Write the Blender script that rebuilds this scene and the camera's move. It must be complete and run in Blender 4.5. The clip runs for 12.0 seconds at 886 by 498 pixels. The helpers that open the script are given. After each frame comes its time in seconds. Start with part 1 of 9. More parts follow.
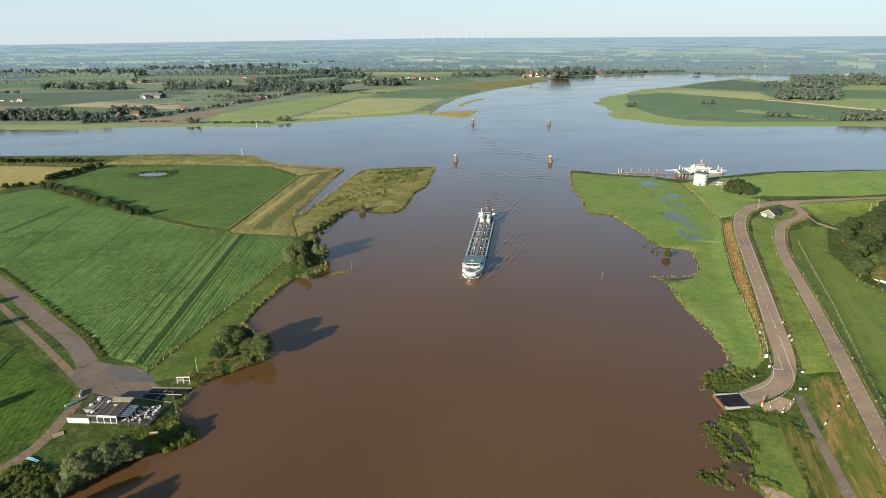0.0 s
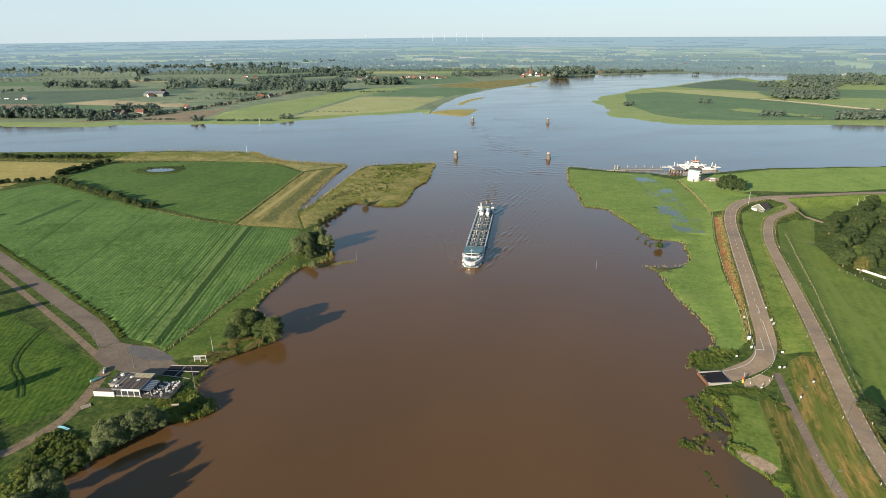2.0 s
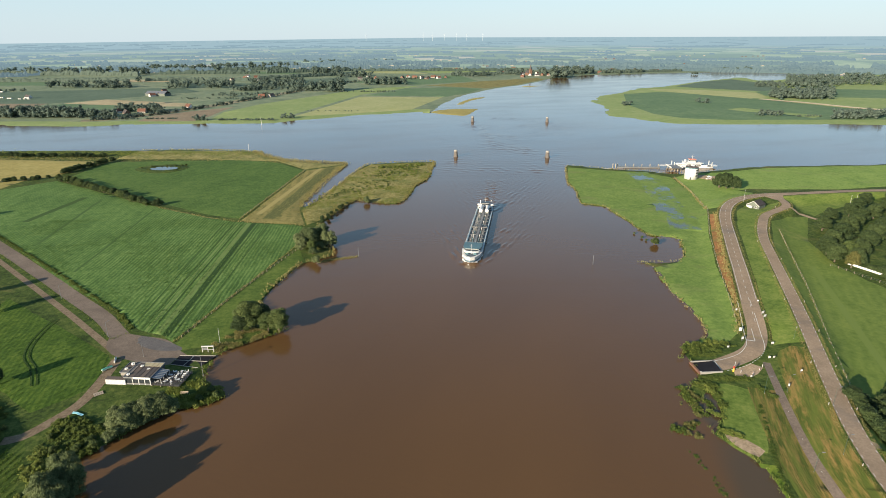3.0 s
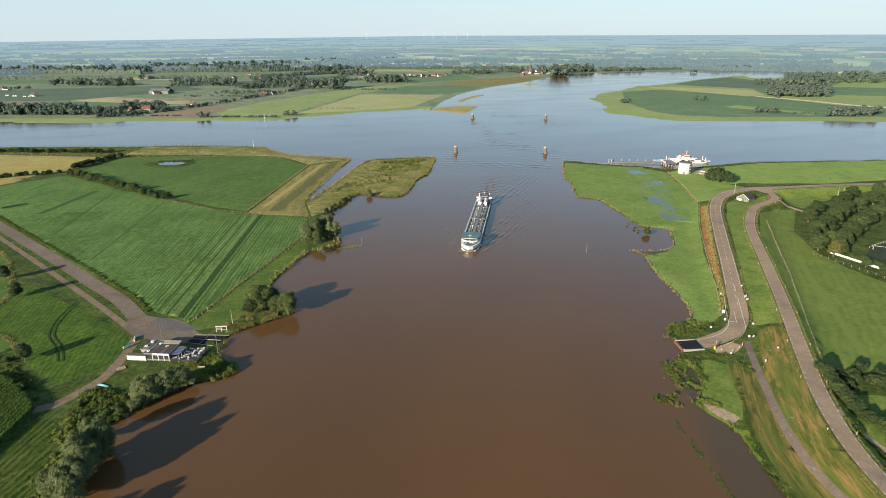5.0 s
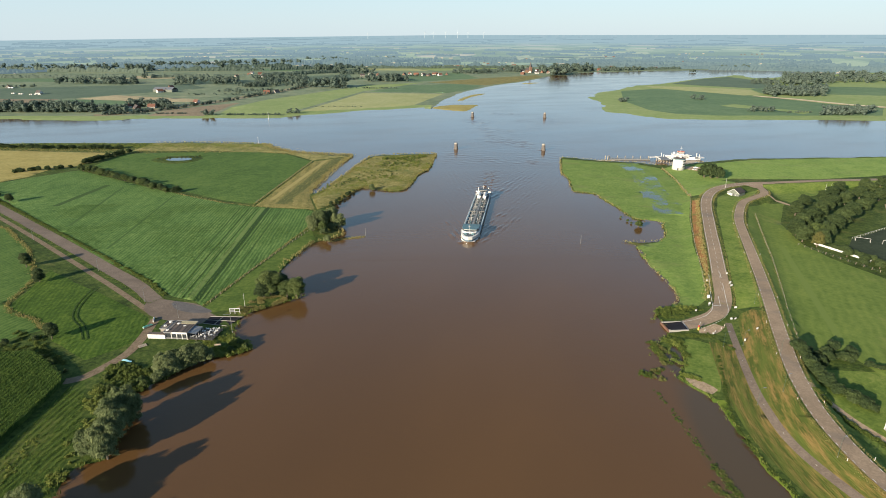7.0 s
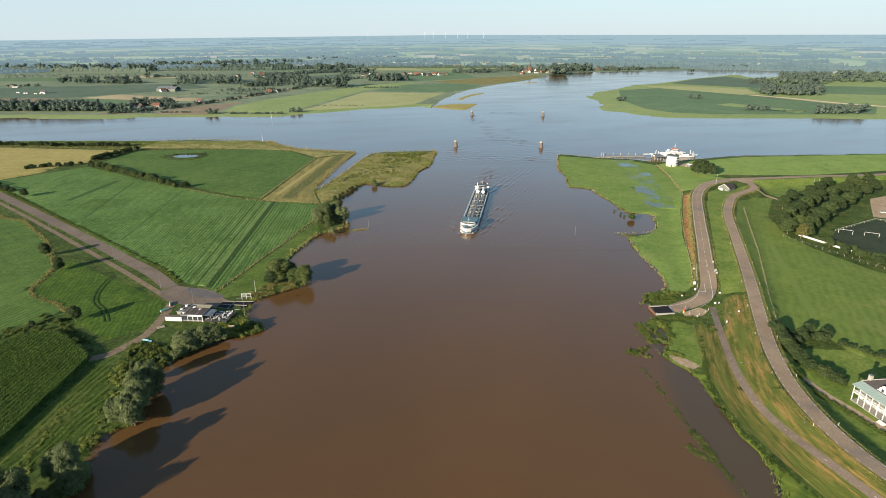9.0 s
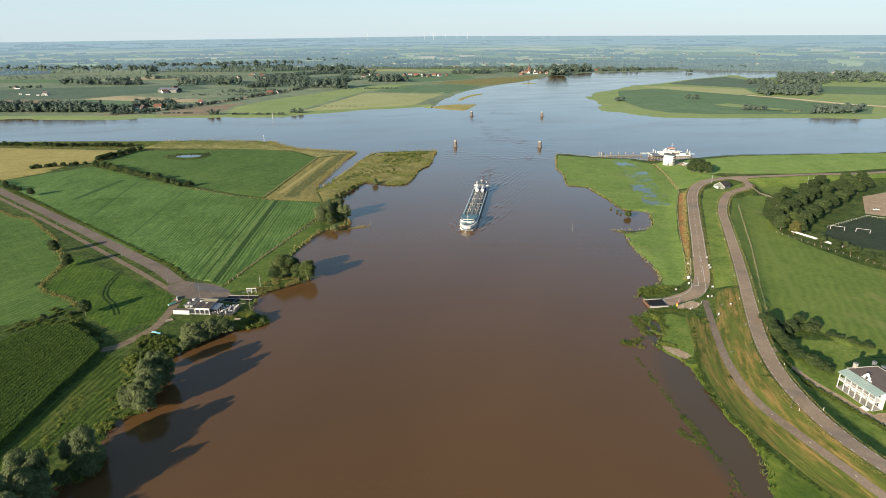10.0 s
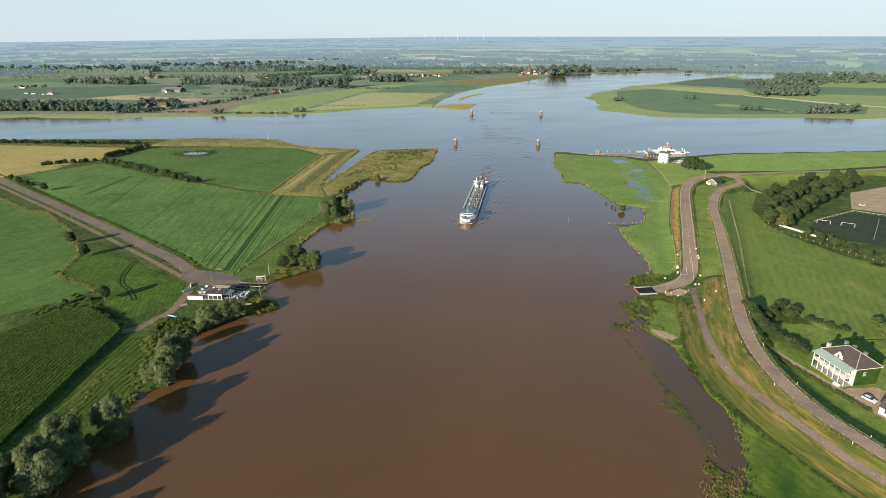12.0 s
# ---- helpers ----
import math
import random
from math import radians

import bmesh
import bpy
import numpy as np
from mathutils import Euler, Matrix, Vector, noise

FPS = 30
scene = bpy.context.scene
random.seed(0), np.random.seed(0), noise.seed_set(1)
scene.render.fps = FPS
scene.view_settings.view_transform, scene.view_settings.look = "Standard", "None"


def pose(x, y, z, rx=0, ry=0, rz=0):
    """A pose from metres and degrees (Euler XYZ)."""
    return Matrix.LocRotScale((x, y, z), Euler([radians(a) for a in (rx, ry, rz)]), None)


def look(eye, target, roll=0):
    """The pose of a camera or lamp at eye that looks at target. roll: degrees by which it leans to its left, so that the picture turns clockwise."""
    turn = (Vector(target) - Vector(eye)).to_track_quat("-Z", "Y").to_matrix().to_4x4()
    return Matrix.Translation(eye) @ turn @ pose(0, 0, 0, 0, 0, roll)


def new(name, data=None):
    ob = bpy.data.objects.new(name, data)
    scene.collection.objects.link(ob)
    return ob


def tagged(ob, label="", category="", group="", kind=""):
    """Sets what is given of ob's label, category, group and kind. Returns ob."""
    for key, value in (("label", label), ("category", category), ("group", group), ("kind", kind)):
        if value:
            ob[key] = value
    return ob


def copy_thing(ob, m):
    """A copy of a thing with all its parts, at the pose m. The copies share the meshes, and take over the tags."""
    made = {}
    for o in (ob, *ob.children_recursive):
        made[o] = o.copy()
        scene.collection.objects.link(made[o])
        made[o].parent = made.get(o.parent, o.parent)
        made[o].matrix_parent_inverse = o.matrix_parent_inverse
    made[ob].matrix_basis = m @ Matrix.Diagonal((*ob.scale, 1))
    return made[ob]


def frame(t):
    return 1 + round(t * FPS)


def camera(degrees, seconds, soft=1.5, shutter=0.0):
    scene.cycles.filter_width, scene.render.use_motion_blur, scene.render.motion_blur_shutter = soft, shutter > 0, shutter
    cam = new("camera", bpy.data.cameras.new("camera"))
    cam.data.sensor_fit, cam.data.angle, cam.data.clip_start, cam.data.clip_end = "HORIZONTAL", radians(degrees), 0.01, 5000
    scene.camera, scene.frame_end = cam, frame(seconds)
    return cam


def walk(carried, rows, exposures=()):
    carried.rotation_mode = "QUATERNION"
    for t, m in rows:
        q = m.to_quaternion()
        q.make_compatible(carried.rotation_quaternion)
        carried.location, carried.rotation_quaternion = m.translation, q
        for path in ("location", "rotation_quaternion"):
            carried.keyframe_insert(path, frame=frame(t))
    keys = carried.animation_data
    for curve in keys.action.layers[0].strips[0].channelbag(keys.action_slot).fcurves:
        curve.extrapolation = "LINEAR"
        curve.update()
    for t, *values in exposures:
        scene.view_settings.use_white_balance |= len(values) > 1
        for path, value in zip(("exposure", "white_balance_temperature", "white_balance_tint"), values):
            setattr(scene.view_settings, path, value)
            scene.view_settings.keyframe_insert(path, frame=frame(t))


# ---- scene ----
cam = camera(75.4, 12.0, soft=0.93)
PATH = [
    (0, (0.667, -0.748, 115.043), (0.673, 1.13, 114.357), -0.2),
    (0.5, (0.549, -4.237, 115.038), (0.555, -2.358, 114.352), -0.2),
    (1, (0.395, -7.682, 115.03), (0.4, -5.803, 114.343), -0.2),
    (1.5, (0.182, -11.114, 115.006), (0.188, -9.237, 114.318), -0.1),
    (2, (-0.04, -14.574, 114.974), (-0.033, -12.696, 114.286), -0.1),
    (2.5, (-0.161, -18.114, 114.971), (-0.155, -16.236, 114.282), -0.1),
    (3, (-0.182, -21.754, 114.958), (-0.175, -19.876, 114.27), -0.1),
    (5, (0.158, -36.686, 114.948), (0.163, -34.81, 114.255), -0.1),
    (5.5, (0.19, -40.524, 114.943), (0.195, -38.648, 114.25), -0.1),
    (6, (0.15, -44.407, 114.936), (0.155, -42.531, 114.242), -0.0),
    (6.5, (0.08, -48.347, 114.947), (0.085, -46.471, 114.252), -0.0),
    (7, (0.015, -52.3, 114.975), (0.019, -50.424, 114.28), -0.0),
    (9, (-0.049, -67.889, 115.131), (-0.045, -66.014, 114.436), -0.0),
    (9.5, (-0.048, -71.729, 115.115), (-0.043, -69.853, 114.421), -0.1),
    (10, (-0.059, -75.548, 115.086), (-0.055, -73.671, 114.394), -0.1),
    (10.5, (-0.101, -79.317, 115.065), (-0.098, -77.441, 114.374), -0.1),
    (11, (-0.129, -83.06, 115.04), (-0.125, -81.183, 114.349), -0.1),
    (11.5, (-0.133, -86.726, 115.016), (-0.129, -84.849, 114.326), -0.0),
    (12, (-0.157, -90.354, 115.0), (-0.154, -88.477, 114.31), -0.0),
]
walk(cam, [(t, look(eye, target, roll)) for t, eye, target, roll in PATH])

# world, sun, exposure -------------------------------------------------------
SUN_TO = Vector((0.67, 0.74, 0))            # the way the shadows fall
SUN_UP = 16.5
world = bpy.data.worlds.new("sky")
scene.world = world
world.use_nodes = True
wn = world.node_tree.nodes
wn.clear()
sky = wn.new("ShaderNodeTexSky")
sky.sky_type = "NISHITA"
sky.sun_disc = False
sky.sun_elevation = radians(SUN_UP)
sky.sun_rotation = math.atan2(SUN_TO.x, SUN_TO.y) + math.pi
sky.altitude = 0
sky.air_density, sky.dust_density, sky.ozone_density = 1.0, 0.5, 2.0
bg = wn.new("ShaderNodeBackground")
bg.inputs["Strength"].default_value = 0.070
wo = wn.new("ShaderNodeOutputWorld")
haze = wn.new("ShaderNodeMix")              # thin summer haze over the whole sky
haze.data_type = "RGBA"
way = wn.new("ShaderNodeTexCoord")
up = wn.new("ShaderNodeSeparateXYZ")
thin = wn.new("ShaderNodeMapRange")
for key, value in (("From Min", 0.0), ("From Max", 0.6), ("To Min", 0.88), ("To Max", 0.2)):
    thin.inputs[key].default_value = value
world.node_tree.links.new(way.outputs["Generated"], up.inputs[0])
world.node_tree.links.new(up.outputs["Z"], thin.inputs["Value"])
world.node_tree.links.new(thin.outputs[0], haze.inputs["Factor"])
pale = wn.new("ShaderNodeValToRGB")         # pale at the horizon, bluer above
SKY_STOPS = ((0.0, (4.2, 5.05, 5.5, 1)), (0.06, (3.9, 5.1, 5.75, 1)), (0.17, (3.15, 5.85, 8.1, 1)), (0.42, (2.3, 3.9, 5.8, 1)))
for key, (at, colour) in enumerate(SKY_STOPS):
    stop = pale.color_ramp.elements[key] if key < 2 else pale.color_ramp.elements.new(at)
    stop.position = at
    stop.color = colour
world.node_tree.links.new(up.outputs["Z"], pale.inputs[0])
world.node_tree.links.new(pale.outputs[0], haze.inputs[7])
world.node_tree.links.new(sky.outputs[0], haze.inputs[6])
world.node_tree.links.new(haze.outputs[2], bg.inputs[0])
world.node_tree.links.new(bg.outputs[0], wo.inputs[0])
lamp = bpy.data.lights.new("sun", "SUN")
lamp.energy, lamp.angle, lamp.color = 5.0, radians(0.55), (1.0, 0.86, 0.66)
sun = new("sun", lamp)
sun_from = -SUN_TO.normalized() * math.cos(radians(SUN_UP)) + Vector((0, 0, math.sin(radians(SUN_UP))))
sun.matrix_world = look(sun_from * 300, (0, 0, 0))
scene.view_settings.exposure = 1.20

# materials --------------------------------------------------------------------
def material(name):
    m = bpy.data.materials.new(name)
    m.use_nodes = True
    t = m.node_tree
    return m, t.nodes, t.links, t.nodes["Principled BSDF"]


def ramp(nodes, stops):
    r = nodes.new("ShaderNodeValToRGB")
    e = r.color_ramp.elements
    while len(e) < len(stops):
        e.new(0.5)
    for k, (p, c) in zip(e, stops):
        k.position, k.color = p, (*c, 1)
    return r


def noise_node(nodes, links, vec, scale, detail=3.0, rough=0.6):
    n = nodes.new("ShaderNodeTexNoise")
    n.inputs["Scale"].default_value, n.inputs["Detail"].default_value, n.inputs["Roughness"].default_value = scale, detail, rough
    if vec:
        links.new(vec, n.inputs["Vector"])
    return n.outputs["Fac"]


def mapped(nodes, links, vec, angle, scale):
    for turn, size in ((angle, (1, 1, 1)), (0, scale)):
        m = nodes.new("ShaderNodeMapping")
        m.inputs["Rotation"].default_value = (0, 0, radians(turn))
        m.inputs["Scale"].default_value = size
        links.new(vec, m.inputs["Vector"])
        vec = m.outputs[0]
    return vec


def mix_value(nodes, links, a, b, f):
    n = nodes.new("ShaderNodeMix")
    n.inputs["Factor"].default_value = f
    links.new(a, n.inputs["A"])
    links.new(b, n.inputs["B"])
    return n.outputs["Result"]


def mix_colour(nodes, links, f, a, b, blend="MIX"):
    n = nodes.new("ShaderNodeMix")
    n.data_type, n.blend_type = "RGBA", blend
    for s, v in ((n.inputs["Factor"], f), (n.inputs[6], a), (n.inputs[7], b)):
        if isinstance(v, (int, float)):
            s.default_value = v
        elif isinstance(v, tuple):
            s.default_value = (*v, 1)
        else:
            links.new(v, s)
    return n.outputs[2]


def turf(name, dark, mid, light, patch=0.03, grain=0.7, rows=None, row_amount=0.35, dry=None, dry_at=0.62, rough=0.95, bump=0.6, bands=(), sway=1.2, across=None):
    """Grass, crops and other ground cover: patches, fine grain, rows along an angle, dry stains, tramlines and other
    strips.
    """
    m, n, l, p = material(name)
    co = n.new("ShaderNodeTexCoord").outputs["Object"]
    big = noise_node(n, l, co, patch, 4)
    fine = noise_node(n, l, co, grain, 5, 0.7)
    mottle = noise_node(n, l, co, grain * 0.22, 4, 0.65)
    v = mix_value(n, l, mix_value(n, l, big, mottle, 0.5), fine, 0.5)
    if across:                                          # mown swaths that follow the dike
        at = n.new("ShaderNodeAttribute")
        at.attribute_name = "across"
        down = n.new("ShaderNodeAttribute")
        down.attribute_name = "along"
        run_on = n.new("ShaderNodeMath")
        run_on.operation = "MULTIPLY"
        run_on.inputs[1].default_value = 0.13
        l.new(down.outputs["Fac"], run_on.inputs[0])
        mv = n.new("ShaderNodeCombineXYZ")
        l.new(at.outputs["Fac"], mv.inputs[0])
        l.new(run_on.outputs[0], mv.inputs[1])
        keen = n.new("ShaderNodeMapRange")
        for key, value in (("From Min", 0.36), ("From Max", 0.64), ("To Min", 0.22), ("To Max", 0.78)):
            keen.inputs[key].default_value = value
        l.new(noise_node(n, l, mv.outputs[0], across, 4, 0.7), keen.inputs["Value"])
        v = mix_value(n, l, v, keen.outputs[0], 0.6)
    if rows:
        angle, pitch = rows
        wander = n.new("ShaderNodeVectorMath")          # drill lines waver by a metre or so
        wander.operation = "MULTIPLY_ADD"
        drift = n.new("ShaderNodeTexNoise")
        drift.inputs["Scale"].default_value, drift.inputs["Detail"].default_value = 0.07, 3
        l.new(co, drift.inputs["Vector"])
        l.new(drift.outputs["Color"], wander.inputs[0])
        wander.inputs[1].default_value = (sway * pitch,) * 3
        l.new(co, wander.inputs[2])
        wv = n.new("ShaderNodeTexWave")
        wv.bands_direction = "Y"
        for key, value in (("Scale", 0.314 / pitch), ("Distortion", 3.0), ("Detail", 4.0), ("Detail Scale", 2.5), ("Detail Roughness", 0.7)):
            wv.inputs[key].default_value = value
        l.new(mapped(n, l, wander.outputs[0], -angle, (0.12, 1.0, 1.0)), wv.inputs["Vector"])
        soft = n.new("ShaderNodeMapRange")
        soft.inputs["To Min"].default_value, soft.inputs["To Max"].default_value = 0.30, 0.66
        l.new(wv.outputs["Fac"], soft.inputs["Value"])
        streak = noise_node(n, l, mapped(n, l, wander.outputs[0], -angle, (0.16, 1.0, 1.0)), 0.55 / pitch, 5, 0.7)
        drill = mix_value(n, l, streak, soft.outputs[0], 0.5)
        amount = n.new("ShaderNodeMapRange")            # in places the lines show, in places they don't
        for key, value in (("From Min", 0.38), ("From Max", 0.62), ("To Min", row_amount * 0.3), ("To Max", row_amount * 1.15)):
            amount.inputs[key].default_value = value
        l.new(noise_node(n, l, co, 0.012, 3), amount.inputs["Value"])
        mx = n.new("ShaderNodeMix")
        l.new(amount.outputs[0], mx.inputs["Factor"])
        l.new(v, mx.inputs["A"])
        l.new(drill, mx.inputs["B"])
        v = mx.outputs["Result"]
    r = ramp(n, [(0.405, dark), (0.5, mid), (0.595, light)])
    l.new(v, r.inputs[0])
    c = r.outputs[0]
    if dry:
        s = ramp(n, [(dry_at - 0.09, (0, 0, 0)), (dry_at + 0.09, (1, 1, 1))])
        d = noise_node(n, l, mv.outputs[0], across * 0.45, 6, 0.7) if across else noise_node(n, l, mapped(n, l, co, rows[0] if rows else 20, (0.5, 1.2, 1)), 0.045, 6, 0.65)
        l.new(d, s.inputs[0])
        c = mix_colour(n, l, s.outputs[0], c, dry)
    for (ax, ay), (bx, by), wide, col in bands:        # tramlines and other darker or paler strips with ragged edges
        d = Vector((bx - ax, by - ay, 0)).normalized()
        run = Vector((bx - ax, by - ay, 0)).length
        wob = n.new("ShaderNodeVectorMath")
        wob.operation = "SUBTRACT"
        l.new(co, wob.inputs[0])
        wob.inputs[1].default_value = (ax, ay, 0)
        masks = []
        for axis, lo, hi in (((-d.y, d.x, 0), -wide / 2, wide / 2), (tuple(d), 0, run)):
            dt = n.new("ShaderNodeVectorMath")
            dt.operation = "DOT_PRODUCT"
            l.new(wob.outputs[0], dt.inputs[0])
            dt.inputs[1].default_value = axis
            ad = n.new("ShaderNodeMath")
            ad.operation = "MULTIPLY_ADD"
            l.new(fine, ad.inputs[0])
            ad.inputs[1].default_value = wide * 0.3
            l.new(dt.outputs["Value"], ad.inputs[2])
            for edge, sign in ((lo + wide * 0.15, 1), (hi + wide * 0.15, -1)):
                mr = n.new("ShaderNodeMapRange")
                soft = wide * 0.10
                mr.inputs["From Min"].default_value, mr.inputs["From Max"].default_value = (edge - soft, edge + soft) if sign > 0 else (edge + soft, edge - soft)
                l.new(ad.outputs[0], mr.inputs["Value"])
                masks.append(mr.outputs[0])
        f = masks[0]
        for k in masks[1:]:
            mu = n.new("ShaderNodeMath")
            mu.operation = "MULTIPLY"
            l.new(f, mu.inputs[0])
            l.new(k, mu.inputs[1])
            f = mu.outputs[0]
        c = mix_colour(n, l, f, c, col)
    l.new(c, p.inputs["Base Color"])
    p.inputs["Roughness"].default_value = rough
    p.inputs["Specular IOR Level"].default_value = 0.15
    b = n.new("ShaderNodeBump")
    b.inputs["Strength"].default_value, b.inputs["Distance"].default_value = bump, 0.5
    l.new(v, b.inputs["Height"])
    l.new(b.outputs[0], p.inputs["Normal"])
    return m


def plain(name, colour, rough=0.6, metal=0.0, vary=0.18, scale=0.8, bump=0.0, per_object=0.0):
    """Paint, metal, wood or masonry with stains at two scales."""
    m, n, l, p = material(name)
    co = n.new("ShaderNodeTexCoord").outputs["Object"]
    v = mix_value(n, l, noise_node(n, l, co, scale * 0.25, 4), noise_node(n, l, co, scale * 4, 4), 0.4)
    lo, hi = tuple(x * (1 - vary) for x in colour), tuple(min(1, x * (1 + vary)) for x in colour)
    r = ramp(n, [(0.32, lo), (0.68, hi)])
    l.new(v, r.inputs[0])
    c = r.outputs[0]
    if per_object:
        o = n.new("ShaderNodeObjectInfo")
        rr = ramp(n, [(0, (1 - per_object,) * 3), (1, (1, 1, 1))])
        l.new(o.outputs["Random"], rr.inputs[0])
        c = mix_colour(n, l, 1.0, c, rr.outputs[0], "MULTIPLY")
    l.new(c, p.inputs["Base Color"])
    p.inputs["Roughness"].default_value, p.inputs["Metallic"].default_value = rough, metal
    if bump:
        b = n.new("ShaderNodeBump")
        b.inputs["Strength"].default_value, b.inputs["Distance"].default_value = bump, 0.05
        l.new(v, b.inputs["Height"])
        l.new(b.outputs[0], p.inputs["Normal"])
    return m


def foliage(name, dark, light, through_light=0.25):
    m, n, l, p = material(name)
    g = n.new("ShaderNodeNewGeometry")
    o = n.new("ShaderNodeObjectInfo")
    co = n.new("ShaderNodeTexCoord").outputs["Object"]
    v = mix_value(n, l, g.outputs["Random Per Island"], noise_node(n, l, co, 0.45, 2), 0.5)
    v = mix_value(n, l, v, o.outputs["Random"], 0.25)
    r = ramp(n, [(0.25, dark), (0.75, light)])
    l.new(v, r.inputs[0])
    l.new(r.outputs[0], p.inputs["Base Color"])
    p.inputs["Roughness"].default_value = 0.75
    p.inputs["Specular IOR Level"].default_value = 0.25
    tr = n.new("ShaderNodeBsdfTranslucent")
    l.new(r.outputs[0], tr.inputs[0])
    mx = n.new("ShaderNodeMixShader")
    mx.inputs[0].default_value = through_light
    l.new(p.outputs[0], mx.inputs[1])
    l.new(tr.outputs[0], mx.inputs[2])
    l.new(mx.outputs[0], n["Material Output"].inputs[0])
    return m


def water_material(name, mud, deep, ripple, rough=0.07, settled=()):
    m, n, l, p = material(name)
    co = n.new("ShaderNodeTexCoord").outputs["Object"]
    v = noise_node(n, l, mapped(n, l, co, 20, (1, 0.45, 1)), 0.012, 4, 0.5)
    r = ramp(n, [(0.3, mud), (0.7, deep)])
    l.new(v, r.inputs[0])
    c = r.outputs[0]
    # coves where the silt has settled: centre, half sizes, colour
    for (cx, cy), (sx, sy), col in settled:
        rel, size, far = [n.new("ShaderNodeVectorMath") for _ in range(3)]
        rel.operation, size.operation, far.operation = "SUBTRACT", "MULTIPLY", "LENGTH"
        l.new(co, rel.inputs[0])
        rel.inputs[1].default_value = (cx, cy, 0)
        l.new(rel.outputs[0], size.inputs[0])
        size.inputs[1].default_value = (1 / sx, 1 / sy, 0)
        l.new(size.outputs[0], far.inputs[0])
        edge = n.new("ShaderNodeMapRange")
        edge.interpolation_type = "SMOOTHSTEP"
        for key, value in (("From Min", 0.6), ("From Max", 1.0), ("To Min", 1.0), ("To Max", 0.0)):
            edge.inputs[key].default_value = value
        l.new(far.outputs["Value"], edge.inputs["Value"])
        c = mix_colour(n, l, edge.outputs[0], c, col)
    l.new(c, p.inputs["Base Color"])
    p.inputs["IOR"].default_value = 1.333
    # calm slicks and rougher stretches
    q = noise_node(n, l, mapped(n, l, co, -14, (0.35, 1, 1)), 0.02, 4, 0.55)
    rr = n.new("ShaderNodeMapRange")
    rr.inputs["From Min"].default_value, rr.inputs["From Max"].default_value = 0.3, 0.7
    rr.inputs["To Min"].default_value, rr.inputs["To Max"].default_value = rough, rough * 2.6
    l.new(q, rr.inputs["Value"])
    l.new(rr.outputs[0], p.inputs["Roughness"])
    h = mix_value(n, l, noise_node(n, l, mapped(n, l, co, 12, (0.5, 1, 1)), 0.55, 3), noise_node(n, l, co, 0.09, 3), 0.55)
    b = n.new("ShaderNodeBump")
    b.inputs["Strength"].default_value, b.inputs["Distance"].default_value = ripple, 0.16
    rs = n.new("ShaderNodeMapRange")
    for key, value in (("From Min", 0.36), ("From Max", 0.64), ("To Min", ripple * 0.3), ("To Max", ripple * 1.5)):
        rs.inputs[key].default_value = value
    l.new(noise_node(n, l, mapped(n, l, co, -20, (0.5, 1, 1)), 0.03, 5, 0.6), rs.inputs["Value"])
    l.new(rs.outputs[0], b.inputs["Strength"])
    l.new(h, b.inputs["Height"])
    l.new(b.outputs[0], p.inputs["Normal"])
    return m


COVES = (((89, 75), (14.5, 62), (0.068, 0.047, 0.025)), ((88, 139), (7, 14), (0.062, 0.046, 0.025)))
WATER = water_material("muddy_water", (0.104, 0.055, 0.0205), (0.084, 0.045, 0.018), 0.5, settled=COVES)
PUDDLE = water_material("flood_water", (0.09, 0.075, 0.045), (0.07, 0.06, 0.04), 0.15)
BED = turf("riverbed", (0.07, 0.05, 0.03), (0.1, 0.07, 0.045), (0.12, 0.09, 0.06))
GRASS = turf("rough_grass", (0.020, 0.036, 0.007), (0.045, 0.071, 0.013), (0.092, 0.114, 0.026), 0.06, 0.6, dry=(0.125, 0.115, 0.035), dry_at=0.66, bump=1.0)
CROP = turf("row_crop", (0.040, 0.084, 0.018), (0.078, 0.142, 0.033), (0.151, 0.221, 0.063), 0.014, 0.85, rows=(94, 2.0), row_amount=0.55, bump=0.8, sway=0.7, bands=(((-127.2, 341), (-117.2, 188), 2.6, (0.120, 0.172, 0.050)), ((-123.6, 341), (-113.6, 187), 3.2, (0.026, 0.056, 0.013)), ((-120.4, 341), (-110.6, 190), 1.0, (0.040, 0.080, 0.018)), ((-274, 408), (-278, 345), 5, (0.040, 0.076, 0.018)), ((-131.0, 338), (-121.0, 190), 1.0, (0.036, 0.072, 0.016)), ((-133.6, 338), (-123.4, 191), 1.3, (0.128, 0.186, 0.054)), ((-136.4, 337), (-126.0, 193), 1.0, (0.036, 0.072, 0.016)), ((-143.5, 342), (-131.0, 199), 0.9, (0.044, 0.086, 0.020)), ((-113.2, 338), (-106.5, 200), 0.9, (0.044, 0.086, 0.020)), ((-258, 402), (-240, 300), 2.0, (0.052, 0.098, 0.024)), ((-205, 372), (-192, 256), 1.4, (0.050, 0.096, 0.023))))
CROP_FAR = turf("tall_grass_crop", (0.037, 0.076, 0.015), (0.066, 0.117, 0.024), (0.108, 0.160, 0.038), 0.02, 0.75, rows=(70, 2.4), row_amount=0.35, bump=1.0)
WHEAT = turf("ripe_grain", (0.216, 0.182, 0.055), (0.284, 0.237, 0.077), (0.343, 0.292, 0.105), 0.02, 0.3, rows=(10, 3), row_amount=0.3)
LAWN = turf("short_grass", (0.068, 0.108, 0.019), (0.112, 0.157, 0.029), (0.164, 0.197, 0.045), 0.06, 0.6, dry=(0.133, 0.140, 0.038), dry_at=0.66)
